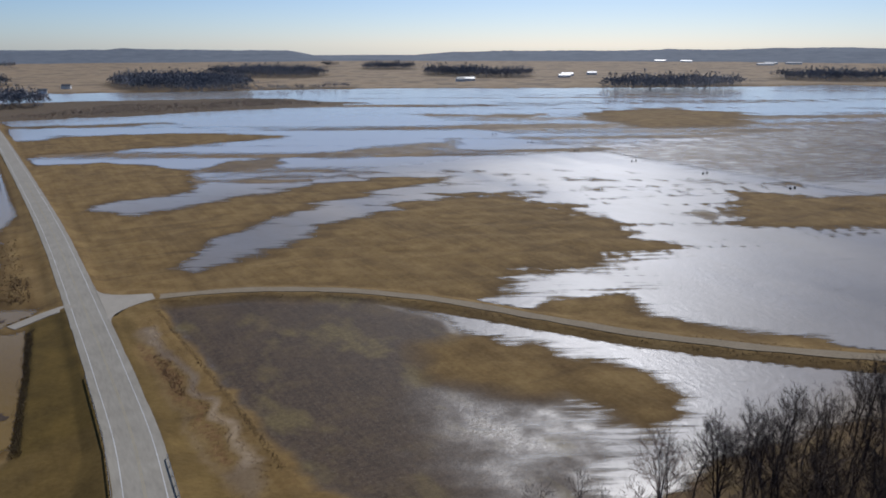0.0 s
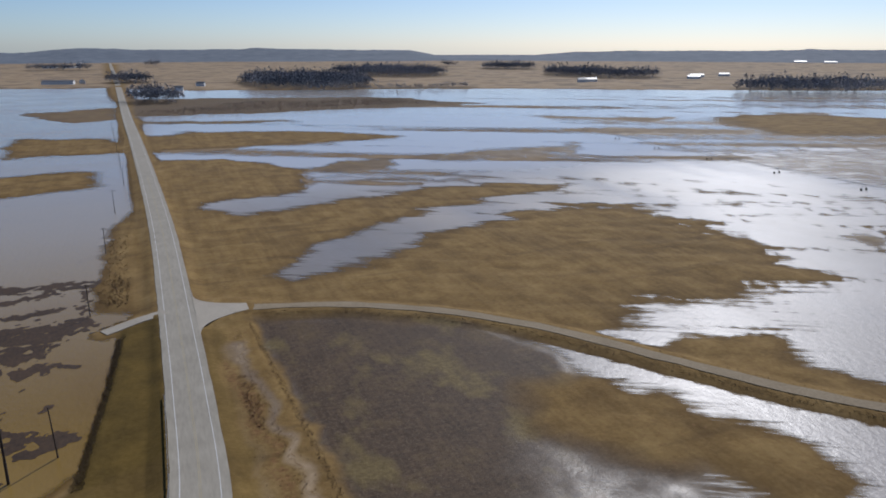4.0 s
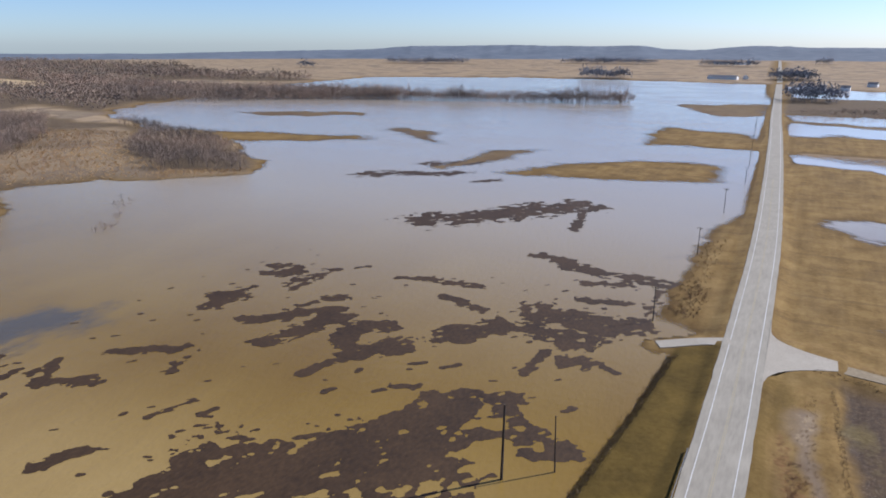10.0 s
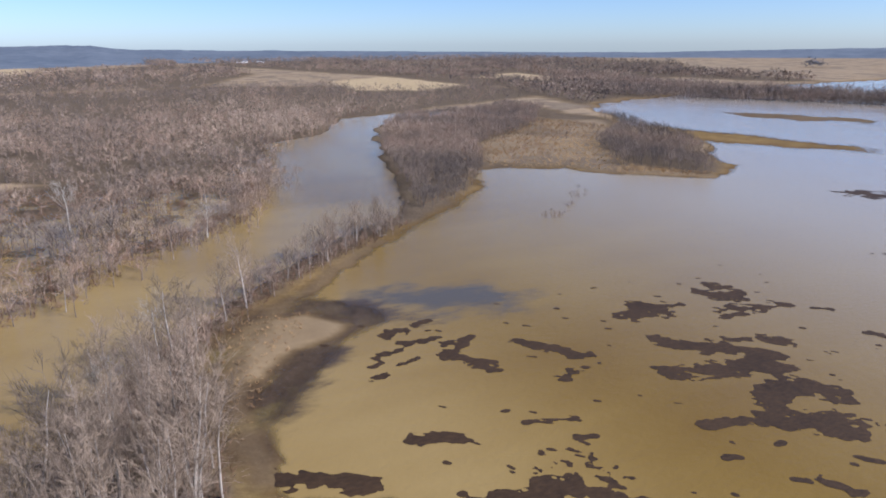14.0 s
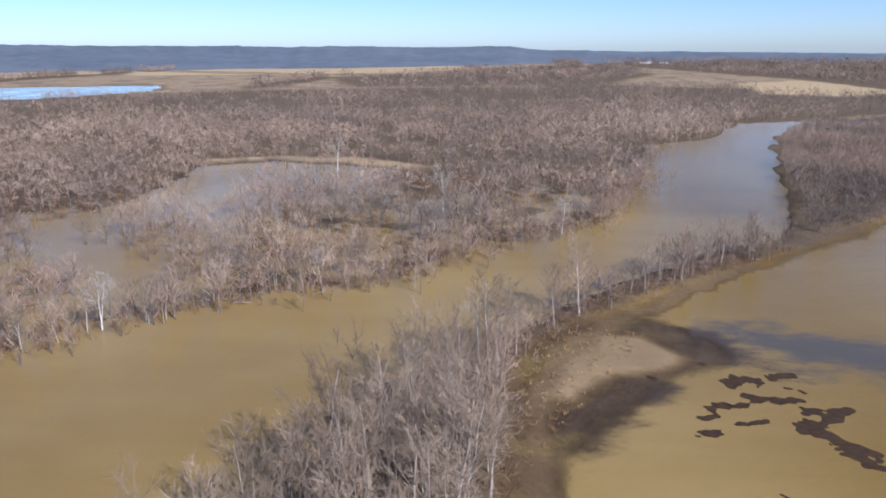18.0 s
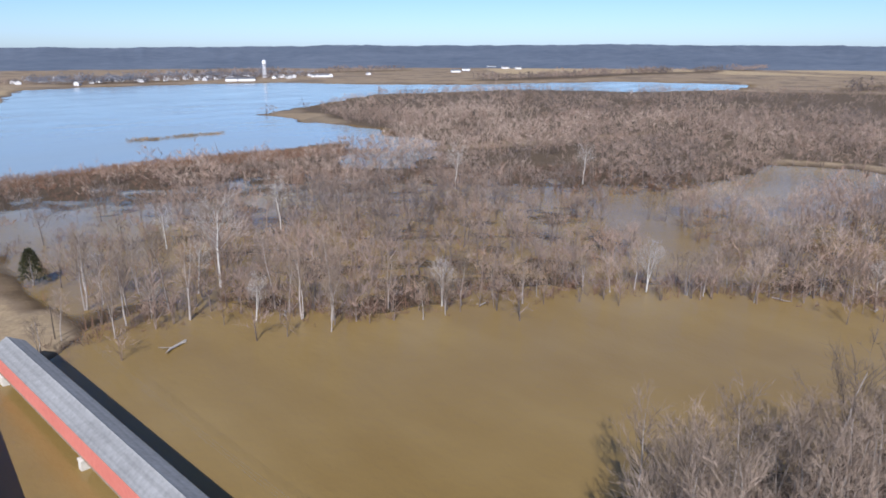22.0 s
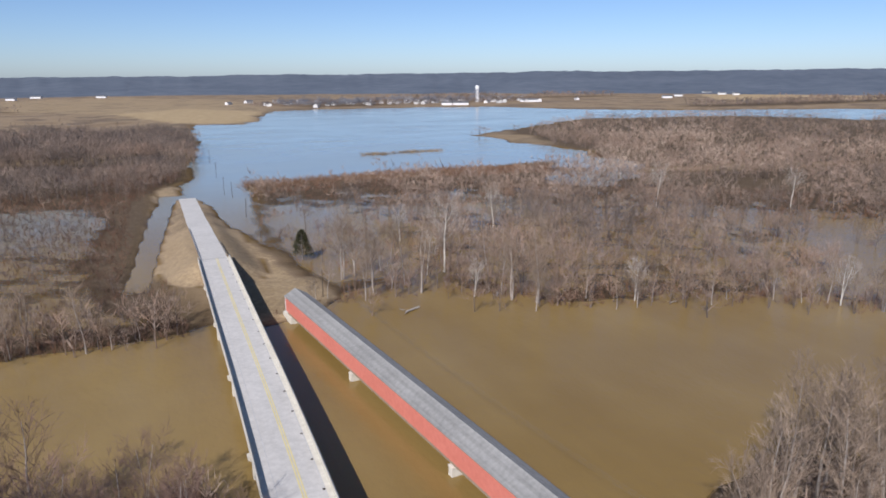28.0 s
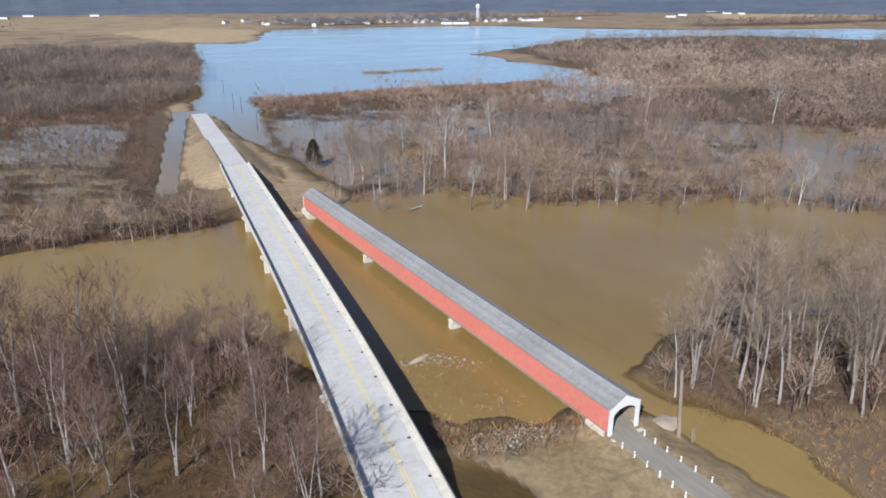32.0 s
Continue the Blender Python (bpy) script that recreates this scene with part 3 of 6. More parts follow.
patch([(-74, 24), (-69, 42), (-76, 64), (-100, 62), (-112, 46), (-92, 36)], 0.6, 4, (0, 0, 0.2, 0.8))
patch([(-181, -518), (-204, -516), (-196, -494), (-175, -500)], 0.05, 5, FLOOR)
patch([(-210, -524), (-256, -522), (-247, -508), (-204, -506)], 0.02, 5, FLOOR)
patch([(6, -300), (-2, -230), (2, -180), (-8, -160), (-24, -150), (-44, -148), (-40, -190), (-34, -250), (-31, -330)], 0.6, 5, (0, 0, 0, 1.5))
patch([(-24, -148), (-52, -152), (-50, -130), (-40, -118), (-24, -115)], 1.0, 5, (0, 0, 0.1, 1.5))
patch([(-20, 4), (-34, 10), (-46, 15), (-47, 20), (-36, 20), (-22, 14)], 0.9, 3, (0, 0.2, 0.3, 0.2))
patch([(-12, 104), (-30, 99), (-42, 86), (-57, 64), (-58, 47), (-44, 57), (-12, 60)], 0.9, 3, (0.75, 0, 0, 0.1))
patch([(312, -2142), (42, -2359), (-251, -2019), (-248, -1383), (-169, -1024), (-69, -978), (28, -1298), (226, -1509)], 1.6, 14, (0, 0, 0, 1.4))
patch([(19, -1293), (-105, -1460), (-219, -1275), (-144, -966), (-56, -1010)], 2.4, 20, STRAW)
patch([(-2982, -1528), (-2246, -979), (-1940, -441), (-2196, -141), (-3794, -271), (-2975, -697)], 3.0, 30, STRAW)
patch([(-1421, 451), (-1548, 611), (-1169, 621), (-1069, 493), (-1122, 399)], 1.6, 20, STRAW)
patch([(-1446, 771), (-1608, 985), (-1309, 936), (-1229, 811)], 1.6, 20, STRAW)
patch([(-1827, -957), (-1892, -658), (-2175, -1150)], 2.0, 20, STRAW)
patch([(-1711, -1748), (-2385, -1514), (-1968, -1114), (-1381, -1313)], 2.0, 25, STRAW)
patch([(-364, -662), (-415, -690), (-400, -600), (-372, -500), (-344, -552)], 0.5, 6, (0, 0, 0.2, 1.3))
patch([(-25, 20), (-40, 17), (-58, 22), (-57, 46), (-44, 57), (-18, 60), (-14, 50), (-18, 30)], 1.5, 5, (0.3, 0, 0, 1.75))

BANK = [(-280, 148), (-262, 106), (-225, 72), (-190, 48), (-161, 22), (-132, 12), (-99, -3), (-80, 1), (-62, 11), (-60, 21), (-80, 28), (-100, 38), (-125, 42), (-143, 38), (-177, 44), (-193, 52), (-212, 69), (-227, 84), (-258, 118)]
EAST_BANK = [(75, -44), (0, -35), (-6, -20), (-5, 28), (20, 45), (75, 20)]
GLARE_BANK = [(64, 19), (95, 21), (130, 15), (156, 4), (140, -16), (92, -14), (68, 2)]
WOODS = [RIVER_FAR[2:19] + [(-46, -201), (-51, -310), (-66, -381), (-207, -391), (-321, -394), (-371, -440), (-363, -531), (-352, -646), (-480, -740), (-640, -850), (-900, -815), (-1010, -700), (-1230, -330), (-1350, 200), (-1150, 640), (-900, 620)],
         [(-11, -118), (36, -116), (420, -118), (420, -560), (-36, -520), (-30, -430), (5, -330), (12, -200)]]


STRIP = [(2, -160), (9, -160), (6.8, -190), (4.6, -222), (1.4, -256), (-3.6, -302), (-9, -352), (-20, -350), (-12.4, -302), (-7.2, -256), (-3.6, -222), (-0.4, -190)]
WOODLOTS = [(640, 1940, 150, 240), (310, 1520, 130, 270), (1150, 2180, 90, 120), (1110, 1590, 120, 190), (1130, 930, 160, 110), (1680, 910, 150, 120), (10, 1110, 36, 55), (-35, 1720, 45, 60), (-700, 2760, 190, 60), (-415, 1620, 55, 36), (-255, 2620, 105, 40), (465, 1265, 130, 42), (41, 3010, 32, 20), (1080, 2520, 28, 18), (-1476, 1930, 34, 18), (-1340, 2500, 190, 55)]
WOODLOTS_WEST = [(-2200, 320, 420, 45), (-2900, 900, 400, 50), (-2000, 1150, 300, 45), (-2300, -420, 400, 40), (-1850, 720, 260, 40), (-1500, -420, 260, 30), (-2000, -1100, 420, 40), (-1300, -1080, 250, 40), (-450, -1470, 110, 26), (-1550, -1120, 320, 40), (-1250, 1250, 300, 90), (-700, -1640, 260, 30), (100, -1500, 160, 40), (-1750, 60, 160, 40), (-2600, -250, 420, 40), (-3100, 250, 400, 50), (-3100, -900, 420, 40), (-2600, 1500, 500, 60), (-1900, -1500, 400, 30), (-1000, -1750, 400, 30)]


def oval(cx, cy, rx, ry):
    return [(cx + rx * math.cos(a), cy + ry * math.sin(a)) for a in np.linspace(0, 2 * math.pi, 17)[:-1]]


TREE_ROW = [(-212, 950), (-532, 873), (-770, 768), (-778, 792), (-530, 900), (-208, 972)]
NORTH_WOOD = [(-520, 872), (-640, 800), (-775, 690), (-1000, 720), (-1050, 900), (-760, 985), (-560, 970)]
WEST_WOOD = [(-720, 560), (-780, 640), (-815, 760), (-900, 900), (-1500, 1100), (-1700, 760), (-1300, 740), (-900, 600)]
WEST_PLAIN = [(-1120, 640), (-1250, 1250), (-2000, 1900), (-3600, 2200), (-4000, 900), (-3700, 350), (-2500, 450), (-1600, 640)]
SOUTH_PLAIN = [(-1360, 180), (-1300, -250), (-1700, -380), (-2400, -80), (-2900, 250), (-1900, 380)]
FLOORS = [oval(*w) for w in WOODLOTS + WOODLOTS_WEST] + [TREE_ROW, NORTH_WOOD, WEST_WOOD, WEST_PLAIN, SOUTH_PLAIN]


def ground_height(px, py):
    """Height and cover of the ground at arrays of places."""
    r = np.hypot(px, py)
    n1, n2 = fbm(px, py, 28, 3), fbm(px, py, 28, 11)
    reach = np.clip(r / 60, 2.0, 14.0)
    n3, n4 = fbm(px * 0.6 + py * 0.3, py - 0.5 * px, 7, 23, 3), fbm(px, py, 7, 27, 3)
    wx, wy = px + reach * 2.4 * n1 + 5.0 * n3, py + reach * 2.4 * n2 + 5.0 * n4
    z = 1.3 + 2.5 * fbm(px, py, 500, 21) + np.clip((r - 1500) / 900, 0, 4)
    cover = np.zeros((4,) + px.shape)
    cover[3] = 1.0

    def paint(outline, h, soft, cov, rough=0.0, straight=False):
        xs, ys = [p[0] for p in outline], [p[1] for p in outline]
        m = 30 + soft
        sel = (wx > min(xs) - m) & (wx < max(xs) + m) & (wy > min(ys) - m) & (wy < max(ys) + m)
        if not sel.any():
            return
        d = distance_inside(px[sel], py[sel], outline) if straight or cov in (GREEN, WET) else distance_inside(wx[sel], wy[sel], outline)
        w = np.clip(d / soft * 0.5 + 0.5, 0, 1)
        w = w * w * (3 - 2 * w)
        sx, sy = px[sel], py[sel]
        hh = (h or 0) + (rough * (0.5 * fbm(sx, sy, 9, 31) + 0.5 * fbm((0.87 * sx - 0.48 * sy) * 0.22, 0.48 * sx + 0.87 * sy, 4.5, 33)) if rough else 0)
        if h is not None:
            z[sel] = z[sel] * (1 - w) + hh * w
        if cov is not None:
            wc = np.clip(d / soft + 0.75, 0, 1)
            for k in range(4):
                cover[k][sel] = cover[k][sel] * (1 - wc) + cov[k] * wc

    for w in WOODS:
        paint(w, -0.3, 20, FLOOR, 1.4)
    dry = np.clip((np.hypot(px + 25, py - 40) - 320) / 130, 0, 1) * (cover[2] > 0.4)
    z = z + 0.75 * dry
    for w in FLOORS:
        paint(w, None, 25, FLOOR)
    paint([(-280, 150), (-262, 104), (-190, 46), (-132, 10), (-62, 10), (-62, 24), (-125, 43), (-193, 54)], 0.8, 8, FLOOR, 0.6)
    paint([(-300, 150), (-330, 200), (-372, 255), (-300, 330), (-330, 380), (-560, 470), (-760, 480), (-700, 330), (-500, 210)], 0.25, 14, FLOOR, 1.2)
    paint([(-258, 100), (-300, 138), (-322, 190), (-286, 178), (-258, 128)], 0.25, 10, FLOOR, 0.6)
    paint(BASIN, -0.4, 7, TAN)
    paint(LAKE, -0.8, 9, TAN)
    paint([(-215, -80), (-240, -120), (-268, -140), (-306, -140), (-352, -126), (-392, -130), (-388, -108), (-350, -106), (-300, -116), (-262, -112), (-235, -75)], -1.3, 8, None)
    paint([(-312, -111), (-357, -132), (-433, -144), (-450, -106), (-446, -58), (-424, -28), (-376, -40), (-371, -67), (-329, -74), (-300, -85)], -1.3, 12, None)
    paint([(-196, -62), (-200, -80), (-232, -92), (-250, -110), (-240, -76), (-212, -50)], -1.3, 7, None)
    paint([(-455, -150), (-472, -110), (-466, -50), (-440, -10), (-428, -22), (-452, -58), (-458, -110), (-440, -150)], 0.9, 8, (0, 0, 0, 1.4))
    paint([(-330, -455), (-356, -385), (-328, -322), (-265, -282), (-232, -300), (-262, -345), (-300, -400)], -0.8, 12, None)
    paint([(-300, -330), (-420, -330), (-520, -290), (-400, -300)], 0.6, 12, PALE)
    paint([(-57, -300), (-90, -270), (-96, -200), (-80, -150), (-58, -138), (-46, -140), (-46, -193)], -0.5, 9, None, 0.8)
    paint([(20, -250), (60, -260), (70, -330), (40, -330), (22, -300)], -0.4, 10, None)
    shore = np.clip(1.25 - along_line(px, py, [(x, y, 0) for x, y in RIVER_FAR[4:20]])[0] / 28, 0, 1)
    z = z * (1 - shore) + (-0.3 + 1.3 * fbm(px, py, 13, 37, 3)) * shore
    paint(RIVER_NEAR + RIVER_FAR, -1.5, 10, FLOOR)
    paint(GLARE_BANK, 0.8, 8, (0.3, 0.4, 0.3, 0), 0.5)
    # wet dark cover on the east bank also stands in for tree shade
    paint(EAST_BANK, 0.9, 5, (0, 0.75, 0.25, 0), 0.9)
    paint([(-469, 272), (-400, 250), (-335, 296), (-300, 333), (-350, 318), (-420, 345), (-520, 440), (-570, 470), (-600, 420), (-520, 330)], 0.4, 10, (0, 0, 0.35, 0.9), 0.8)
    for outline, h, soft, cov in PATCHES:
        paint(outline, h, soft * (2.5 if cov is TAN and 0.2 < h < 0.52 else 1.0), cov, 0.16 if cov is WET else 0.25 if cov is MUD else 0.9 if cov is TAN and h < 0.48 else 0.08 if cov is GREEN else 0.5)
    paint([(10, -128), (44, -128), (44, -400), (-2, -360), (-1, -302), (4, -256), (7, -222), (10, -190), (11, -160)], None, 5, FLOOR, straight=True)
    paint(STRIP, -1.1, 2.5, None, straight=True)
    # wind-drawn streaks of stubble and water along the shallow shores east of the road
    u, v = 0.87 * px - 0.48 * py, 0.48 * px + 0.87 * py
    low = (px > 16) & (py > 100) & (np.abs(z) < 0.6) & (r < 430) & (cover[1] < 0.2)
    bars = (px > -15) & (py > 360) & (py < 1150) & (z < -0.1) & (z > -0.6) & (r < 1500)
    z = z + np.where(bars, 0.06 + 1.3 * np.clip(fbm(u * 0.05, v, 20.0, 41, 3), -0.2, 0.4), 0)
    cover[3], cover[0] = np.where(bars, 0.9, cover[3]), np.where(bars, 0.0, cover[0])
    z = z + np.where(low, (0.25 + 0.9 * np.clip((px - 40) / 160, 0, 1)) * fbm(u * 0.13, v, 5.0, 35, 3), 0)
    paint([(-54, 6), (-64, 6), (-70, 20), (-73, 30), (-70, 48), (-62, 48), (-61, 32), (-57, 20)], -0.6, 4, TAN)
    for line, half, slope in ((ROAD_NORTH, 6.0, 0.35), (MOUTH, 9.0, 0.25), (ROAD_SOUTH, 6.0, 0.52), (SIDE_ROAD, 3.6, 0.30), (DRIVE_WEST, 3.0, 0.4), (PATH_NORTH, 4.2, 0.35)):
        d, lz = along_line(px, py, line)
        up = lz - 0.15 - slope * np.clip(d - half, 0, None)
        z = np.maximum(z, np.where(d < half + 25, up, -9))
        near = d < half + 12
        if line is ROAD_NORTH:
            near = near & ~((py > 60) & (py < 176) & (px > 2.5) | (px < -18) & (py > 198) & (py < 265))
        cover[3] = np.where(near & (py > 17), 1.7, cover[3]) if line is PATH_NORTH else np.where(near, 0, cover[3])
        cover[1] = np.where(d < half + 1.5, 0, cover[1])
        cover[2] = np.where(near & (d < half + 4), 0, cover[2])
        if line is ROAD_SOUTH:
            dry = (d < 17) & (z > 0.15)
            cover[3], cover[2], cover[0] = np.where(dry, 1.3, cover[3]), np.where(dry, 0, cover[2]), np.where(dry, 0, cover[0])
    return z, cover


def height_at(x, y):
    return float(ground_height(np.array([x], float), np.array([y], float))[0][0])


# ---- ground, water, far hills ----
def polar_sheet(near, growth, m, reach):
    """Places on rings about the middle of the plan, and their faces."""
    rings = [0.0]
    while rings[-1] < reach:
        rings.append(rings[-1] + max(near, rings[-1] * growth))
    rad = np.array(rings[1:])
    th = np.arange(m) * 2 * np.pi / m
    gx, gy = -20 + rad[:, None] * np.cos(th), 60 + rad[:, None] * np.sin(th)
    i, j = np.meshgrid(np.arange(len(rad) - 1), np.arange(m), indexing="ij")
    a, b = i * m + j, i * m + (j + 1) % m
    return gx.ravel(), gy.ravel(), np.stack([a.ravel(), (a + m).ravel(), (b + m).ravel(), b.ravel()], 1)


def ground_sheet():
    x, y, f = polar_sheet(1.9, 0.0132, 720, 4700)
    z, cover = ground_height(x, y)
    me = quick_mesh("ground", np.stack([x, y, z], 1), f, M_GROUND)
    at = me.attributes.new("cover", "FLOAT_COLOR", "POINT")
    at.data.foreach_set("color", np.ascontiguousarray(np.stack(cover, 1), dtype=np.float32).ravel())
    me.shade_smooth()
    return me


def water_sheet():
    x, y, f = polar_sheet(2.8, 0.020, 480, 4650)
    z, _ = ground_height(x, y)
    me = quick_mesh("water", np.stack([x, y, 0 * x], 1), f, M_WATER)
    at = me.attributes.new("depth", "FLOAT", "POINT")
    at.data.foreach_set("value", np.ascontiguousarray(np.clip(-z, -2, 2), dtype=np.float32))
    return me


ground = tagged(new("ground", ground_sheet()), "flat flood plain of tan stubble, winter grass and wet soil", "ground", kind="structure")
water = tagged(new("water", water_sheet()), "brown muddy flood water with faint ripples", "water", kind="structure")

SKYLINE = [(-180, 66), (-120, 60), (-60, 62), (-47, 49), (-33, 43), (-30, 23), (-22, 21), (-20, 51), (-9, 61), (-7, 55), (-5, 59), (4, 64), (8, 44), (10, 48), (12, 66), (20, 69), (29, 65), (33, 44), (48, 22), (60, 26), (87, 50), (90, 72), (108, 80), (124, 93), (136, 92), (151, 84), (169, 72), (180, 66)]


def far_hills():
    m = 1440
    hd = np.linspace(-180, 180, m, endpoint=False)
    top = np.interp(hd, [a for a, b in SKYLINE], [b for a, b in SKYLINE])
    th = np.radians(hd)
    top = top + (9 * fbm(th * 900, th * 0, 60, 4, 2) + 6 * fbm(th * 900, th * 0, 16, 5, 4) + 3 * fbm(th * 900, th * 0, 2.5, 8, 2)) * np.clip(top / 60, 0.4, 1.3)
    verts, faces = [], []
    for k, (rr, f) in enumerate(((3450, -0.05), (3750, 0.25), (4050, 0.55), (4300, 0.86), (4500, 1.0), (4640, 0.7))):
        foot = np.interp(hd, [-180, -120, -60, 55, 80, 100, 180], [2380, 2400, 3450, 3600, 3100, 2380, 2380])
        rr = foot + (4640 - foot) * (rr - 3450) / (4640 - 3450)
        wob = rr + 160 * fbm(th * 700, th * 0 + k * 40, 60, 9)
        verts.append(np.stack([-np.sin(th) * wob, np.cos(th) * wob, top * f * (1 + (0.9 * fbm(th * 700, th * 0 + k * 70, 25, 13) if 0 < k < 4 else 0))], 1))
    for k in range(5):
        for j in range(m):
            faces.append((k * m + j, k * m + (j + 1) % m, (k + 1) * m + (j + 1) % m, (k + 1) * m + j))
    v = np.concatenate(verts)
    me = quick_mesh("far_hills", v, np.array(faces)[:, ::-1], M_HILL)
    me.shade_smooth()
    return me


tagged(new("far_hills", far_hills()), "low wooded hills tinted haze-blue on the horizon", "hills", kind="structure")


# ---- roads ----
def smooth_line(line, step):
    pts = [Vector(p) for p in line]
    out = []
    for i in range(len(pts) - 1):
        p0, p1, p2, p3 = pts[max(i - 1, 0)], pts[i], pts[i + 1], pts[min(i + 2, len(pts) - 1)]
        n = max(1, int((p2 - p1).length / step))
        for k in range(n):
            s = k / n
            out.append(0.5 * (2 * p1 + (p2 - p0) * s + (2 * p0 - 5 * p1 + 4 * p2 - p3) * s * s + (3 * p1 - p0 - 3 * p2 + p3) * s ** 3))
    return out + [pts[-1]]


def ribbon(name, line, left, right, lift, thick, material, step=6.0, parent=None, wobble=0.0):
    pts, verts, faces = smooth_line(line, step), [], []
    for i, p in enumerate(pts):
        d = (pts[min(i + 1, len(pts) - 1)] - pts[max(i - 1, 0)]).normalized()
        n = Vector((-d.y, d.x, 0)).normalized()
        e1, e2 = left + wobble * (random.random() - 0.5), right + wobble * (random.random() - 0.5)
        for off, h in ((e1, lift), (-e2, lift), (-e2, lift - thick), (e1, lift - thick)):
            verts.append(p + n * off + Vector((0, 0, h)))
    for i in range(len(pts) - 1):
        for k in range(4):
            a, b = i * 4 + k, i * 4 + (k + 1) % 4
            faces.append((a, a + 4, b + 4, b))
    faces += [(3, 2, 1, 0), tuple(len(verts) - 4 + k for k in range(4))]
    return mesh_object(name, verts, faces, material, parent)


road = tagged(ribbon("road_north", ROAD_NORTH, 5.3, 5.3, 0.0, 0.5, M_ASPHALT, wobble=0.25), "pale grey worn asphalt country road with gravel edges", "road", kind="structure")
for off in (3.55, -3.55):
    ribbon("edge_line", ROAD_NORTH[:10], off + 0.09, -off + 0.09, 0.006, 0.004, M_LINE, parent=road)
for off in (0.16, -0.16):
    ribbon("centre_line", ROAD_NORTH[:7], off + 0.06, -off + 0.06, 0.006, 0.004, M_WORN, parent=road)
south = tagged(ribbon("road_south", ROAD_SOUTH, 4.4, 4.4, 0.0, 0.5, M_CONCRETE, wobble=0.2), "pale road running down into the flood water", "road", kind="structure")
tagged(ribbon("side_road", SIDE_ROAD[1:], 2.3, 2.3, 0.0, 0.12, M_DIRT, wobble=0.9), "narrow gravel farm road on a low bank", "road", kind="structure")
flare = [(-1.55, 209 - 24 * f ** 0.45, 2.0) if f < 0.02 else (-1.55 + 15.5 * f ** 1.7, 207 - 19.4 * f ** 0.42, 2.0 - 0.12 * f) for f in np.linspace(0, 1, 12)]
flare += [(-1.55 + 15.5 * f ** 1.7, 160 + 21.6 * f ** 0.42, 2.0 - 0.12 * f) for f in np.linspace(1, 0, 12)]
n = len(flare)
tagged(mesh_object("junction_apron", [(x, y, z + 0.012) for x, y, z in flare] + [(x, y, z - 0.15) for x, y, z in flare], [tuple(range(n))[::-1]] + [(i, (i + 1) % n, (i + 1) % n + n, i + n) for i in range(n)], M_GRAVEL), "flared gravel junction apron", "road", kind="structure")
tagged(ribbon("west_driveway", DRIVE_WEST, 2.2, 2.2, 0.03, 0.3, M_GRAVEL, 3, wobble=0.5), "short gravel field drive running to the water", "road", kind="structure")
tagged(ribbon("bridge_path", PATH_NORTH, 2.3, 2.3, 0.0, 0.3, M_ASPHALT, 3, wobble=0.15), "narrow asphalt lane to the covered bridge", "road", kind="structure")


# ---- concrete road bridge ----
DECK = [(-19.0, -170, 6.2), (-17.6, -115, 6.2), (-16.2, -60, 6.2), (-14.5, -15, 6.2), (-12.2, 24, 6.2), (-11.7, 31, 6.2)]
road_bridge = empty("road_bridge", Matrix(), "pale concrete road bridge on wall piers over the river", "bridge")
ribbon("deck", DECK, 5.25, 5.25, 0.0, 0.45, M_CONCRETE, 8, road_bridge)
for off in (-3.9, -1.3, 1.3, 3.9):
    ribbon("girder", DECK, off + 0.3, -off + 0.3, -0.452, 1.25, M_PIER, 16, road_bridge)
for side in (1, -1):
    b = ribbon("barrier", DECK, side * 5.06 + 0.17, -side * 5.06 + 0.17, 0.86, 0.855, M_PIER, 8, road_bridge)
    ribbon("top_rail", DECK, side * 5.06 + 0.07, -side * 5.06 + 0.07, 1.15, 0.09, M_STEEL, 8, b)
for side in (1, -1):
    ribbon("kerb", DECK, side * 4.5 + 0.37, -side * 4.5 + 0.37, 0.13, 0.126, M_PIER, 8, road_bridge)
for off in (1.02, 0.58):
    ribbon("centre_line", DECK, off + 0.13, -off + 0.13, 0.007, 0.004, M_YELLOW, 8, road_bridge)
for off in (3.95, -2.9):
    ribbon("edge_line", DECK, off + 0.06, -off + 0.06, 0.007, 0.004, M_LINE, 8, road_bridge)


def deck_x(y):
    return float(np.interp(y, [p[1] for p in DECK], [p[0] for p in DECK]))


for py_ in (-142.5, -107.9, -72.7, -38.5, -3.2):
    cx = deck_x(py_)
    bm = bmesh.new()
    box(bm, cx - 4.7, cx + 4.7, py_ - 0.55, py_ + 0.55, -3.0, 3.4, 0.08)
    pier = part("pier_wall", bm, M_PIER, road_bridge)
    bm = bmesh.new()
    prism(bm, [(cx - 5.4, 4.45), (cx - 5.4, 3.85), (cx - 4.6, 3.38), (cx + 4.6, 3.38), (cx + 5.4, 3.85), (cx + 5.4, 4.45)], py_ - 0.75, py_ + 0.75)
    part("pier_cap", bm, M_PIER, pier)
for py_ in (-169.6, 30.4):
    cx = deck_x(py_)
    bm = bmesh.new()
    box(bm, cx - 5.6, cx + 5.6, py_ - 0.6, py_ + 0.6, -1.0, 5.7, 0.06)
    part("abutment", bm, M_PIER, road_bridge)
    bm = bmesh.new()
    box(bm, cx - 5.2, cx + 5.2, py_ - 0.12, py_ + 0.12, 6.195, 6.212)
    part("expansion_joint", bm, M_STEEL, road_bridge)
for k, y in enumerate(np.arange(-165, 30, 9.0)):
    cx = deck_x(y)
    bm = bmesh.new()
    box(bm, cx - 4.1, cx - 3.66, y - 0.25, y + 0.25, 6.2, 6.214)
    part("drain", bm, M_DARK, road_bridge)


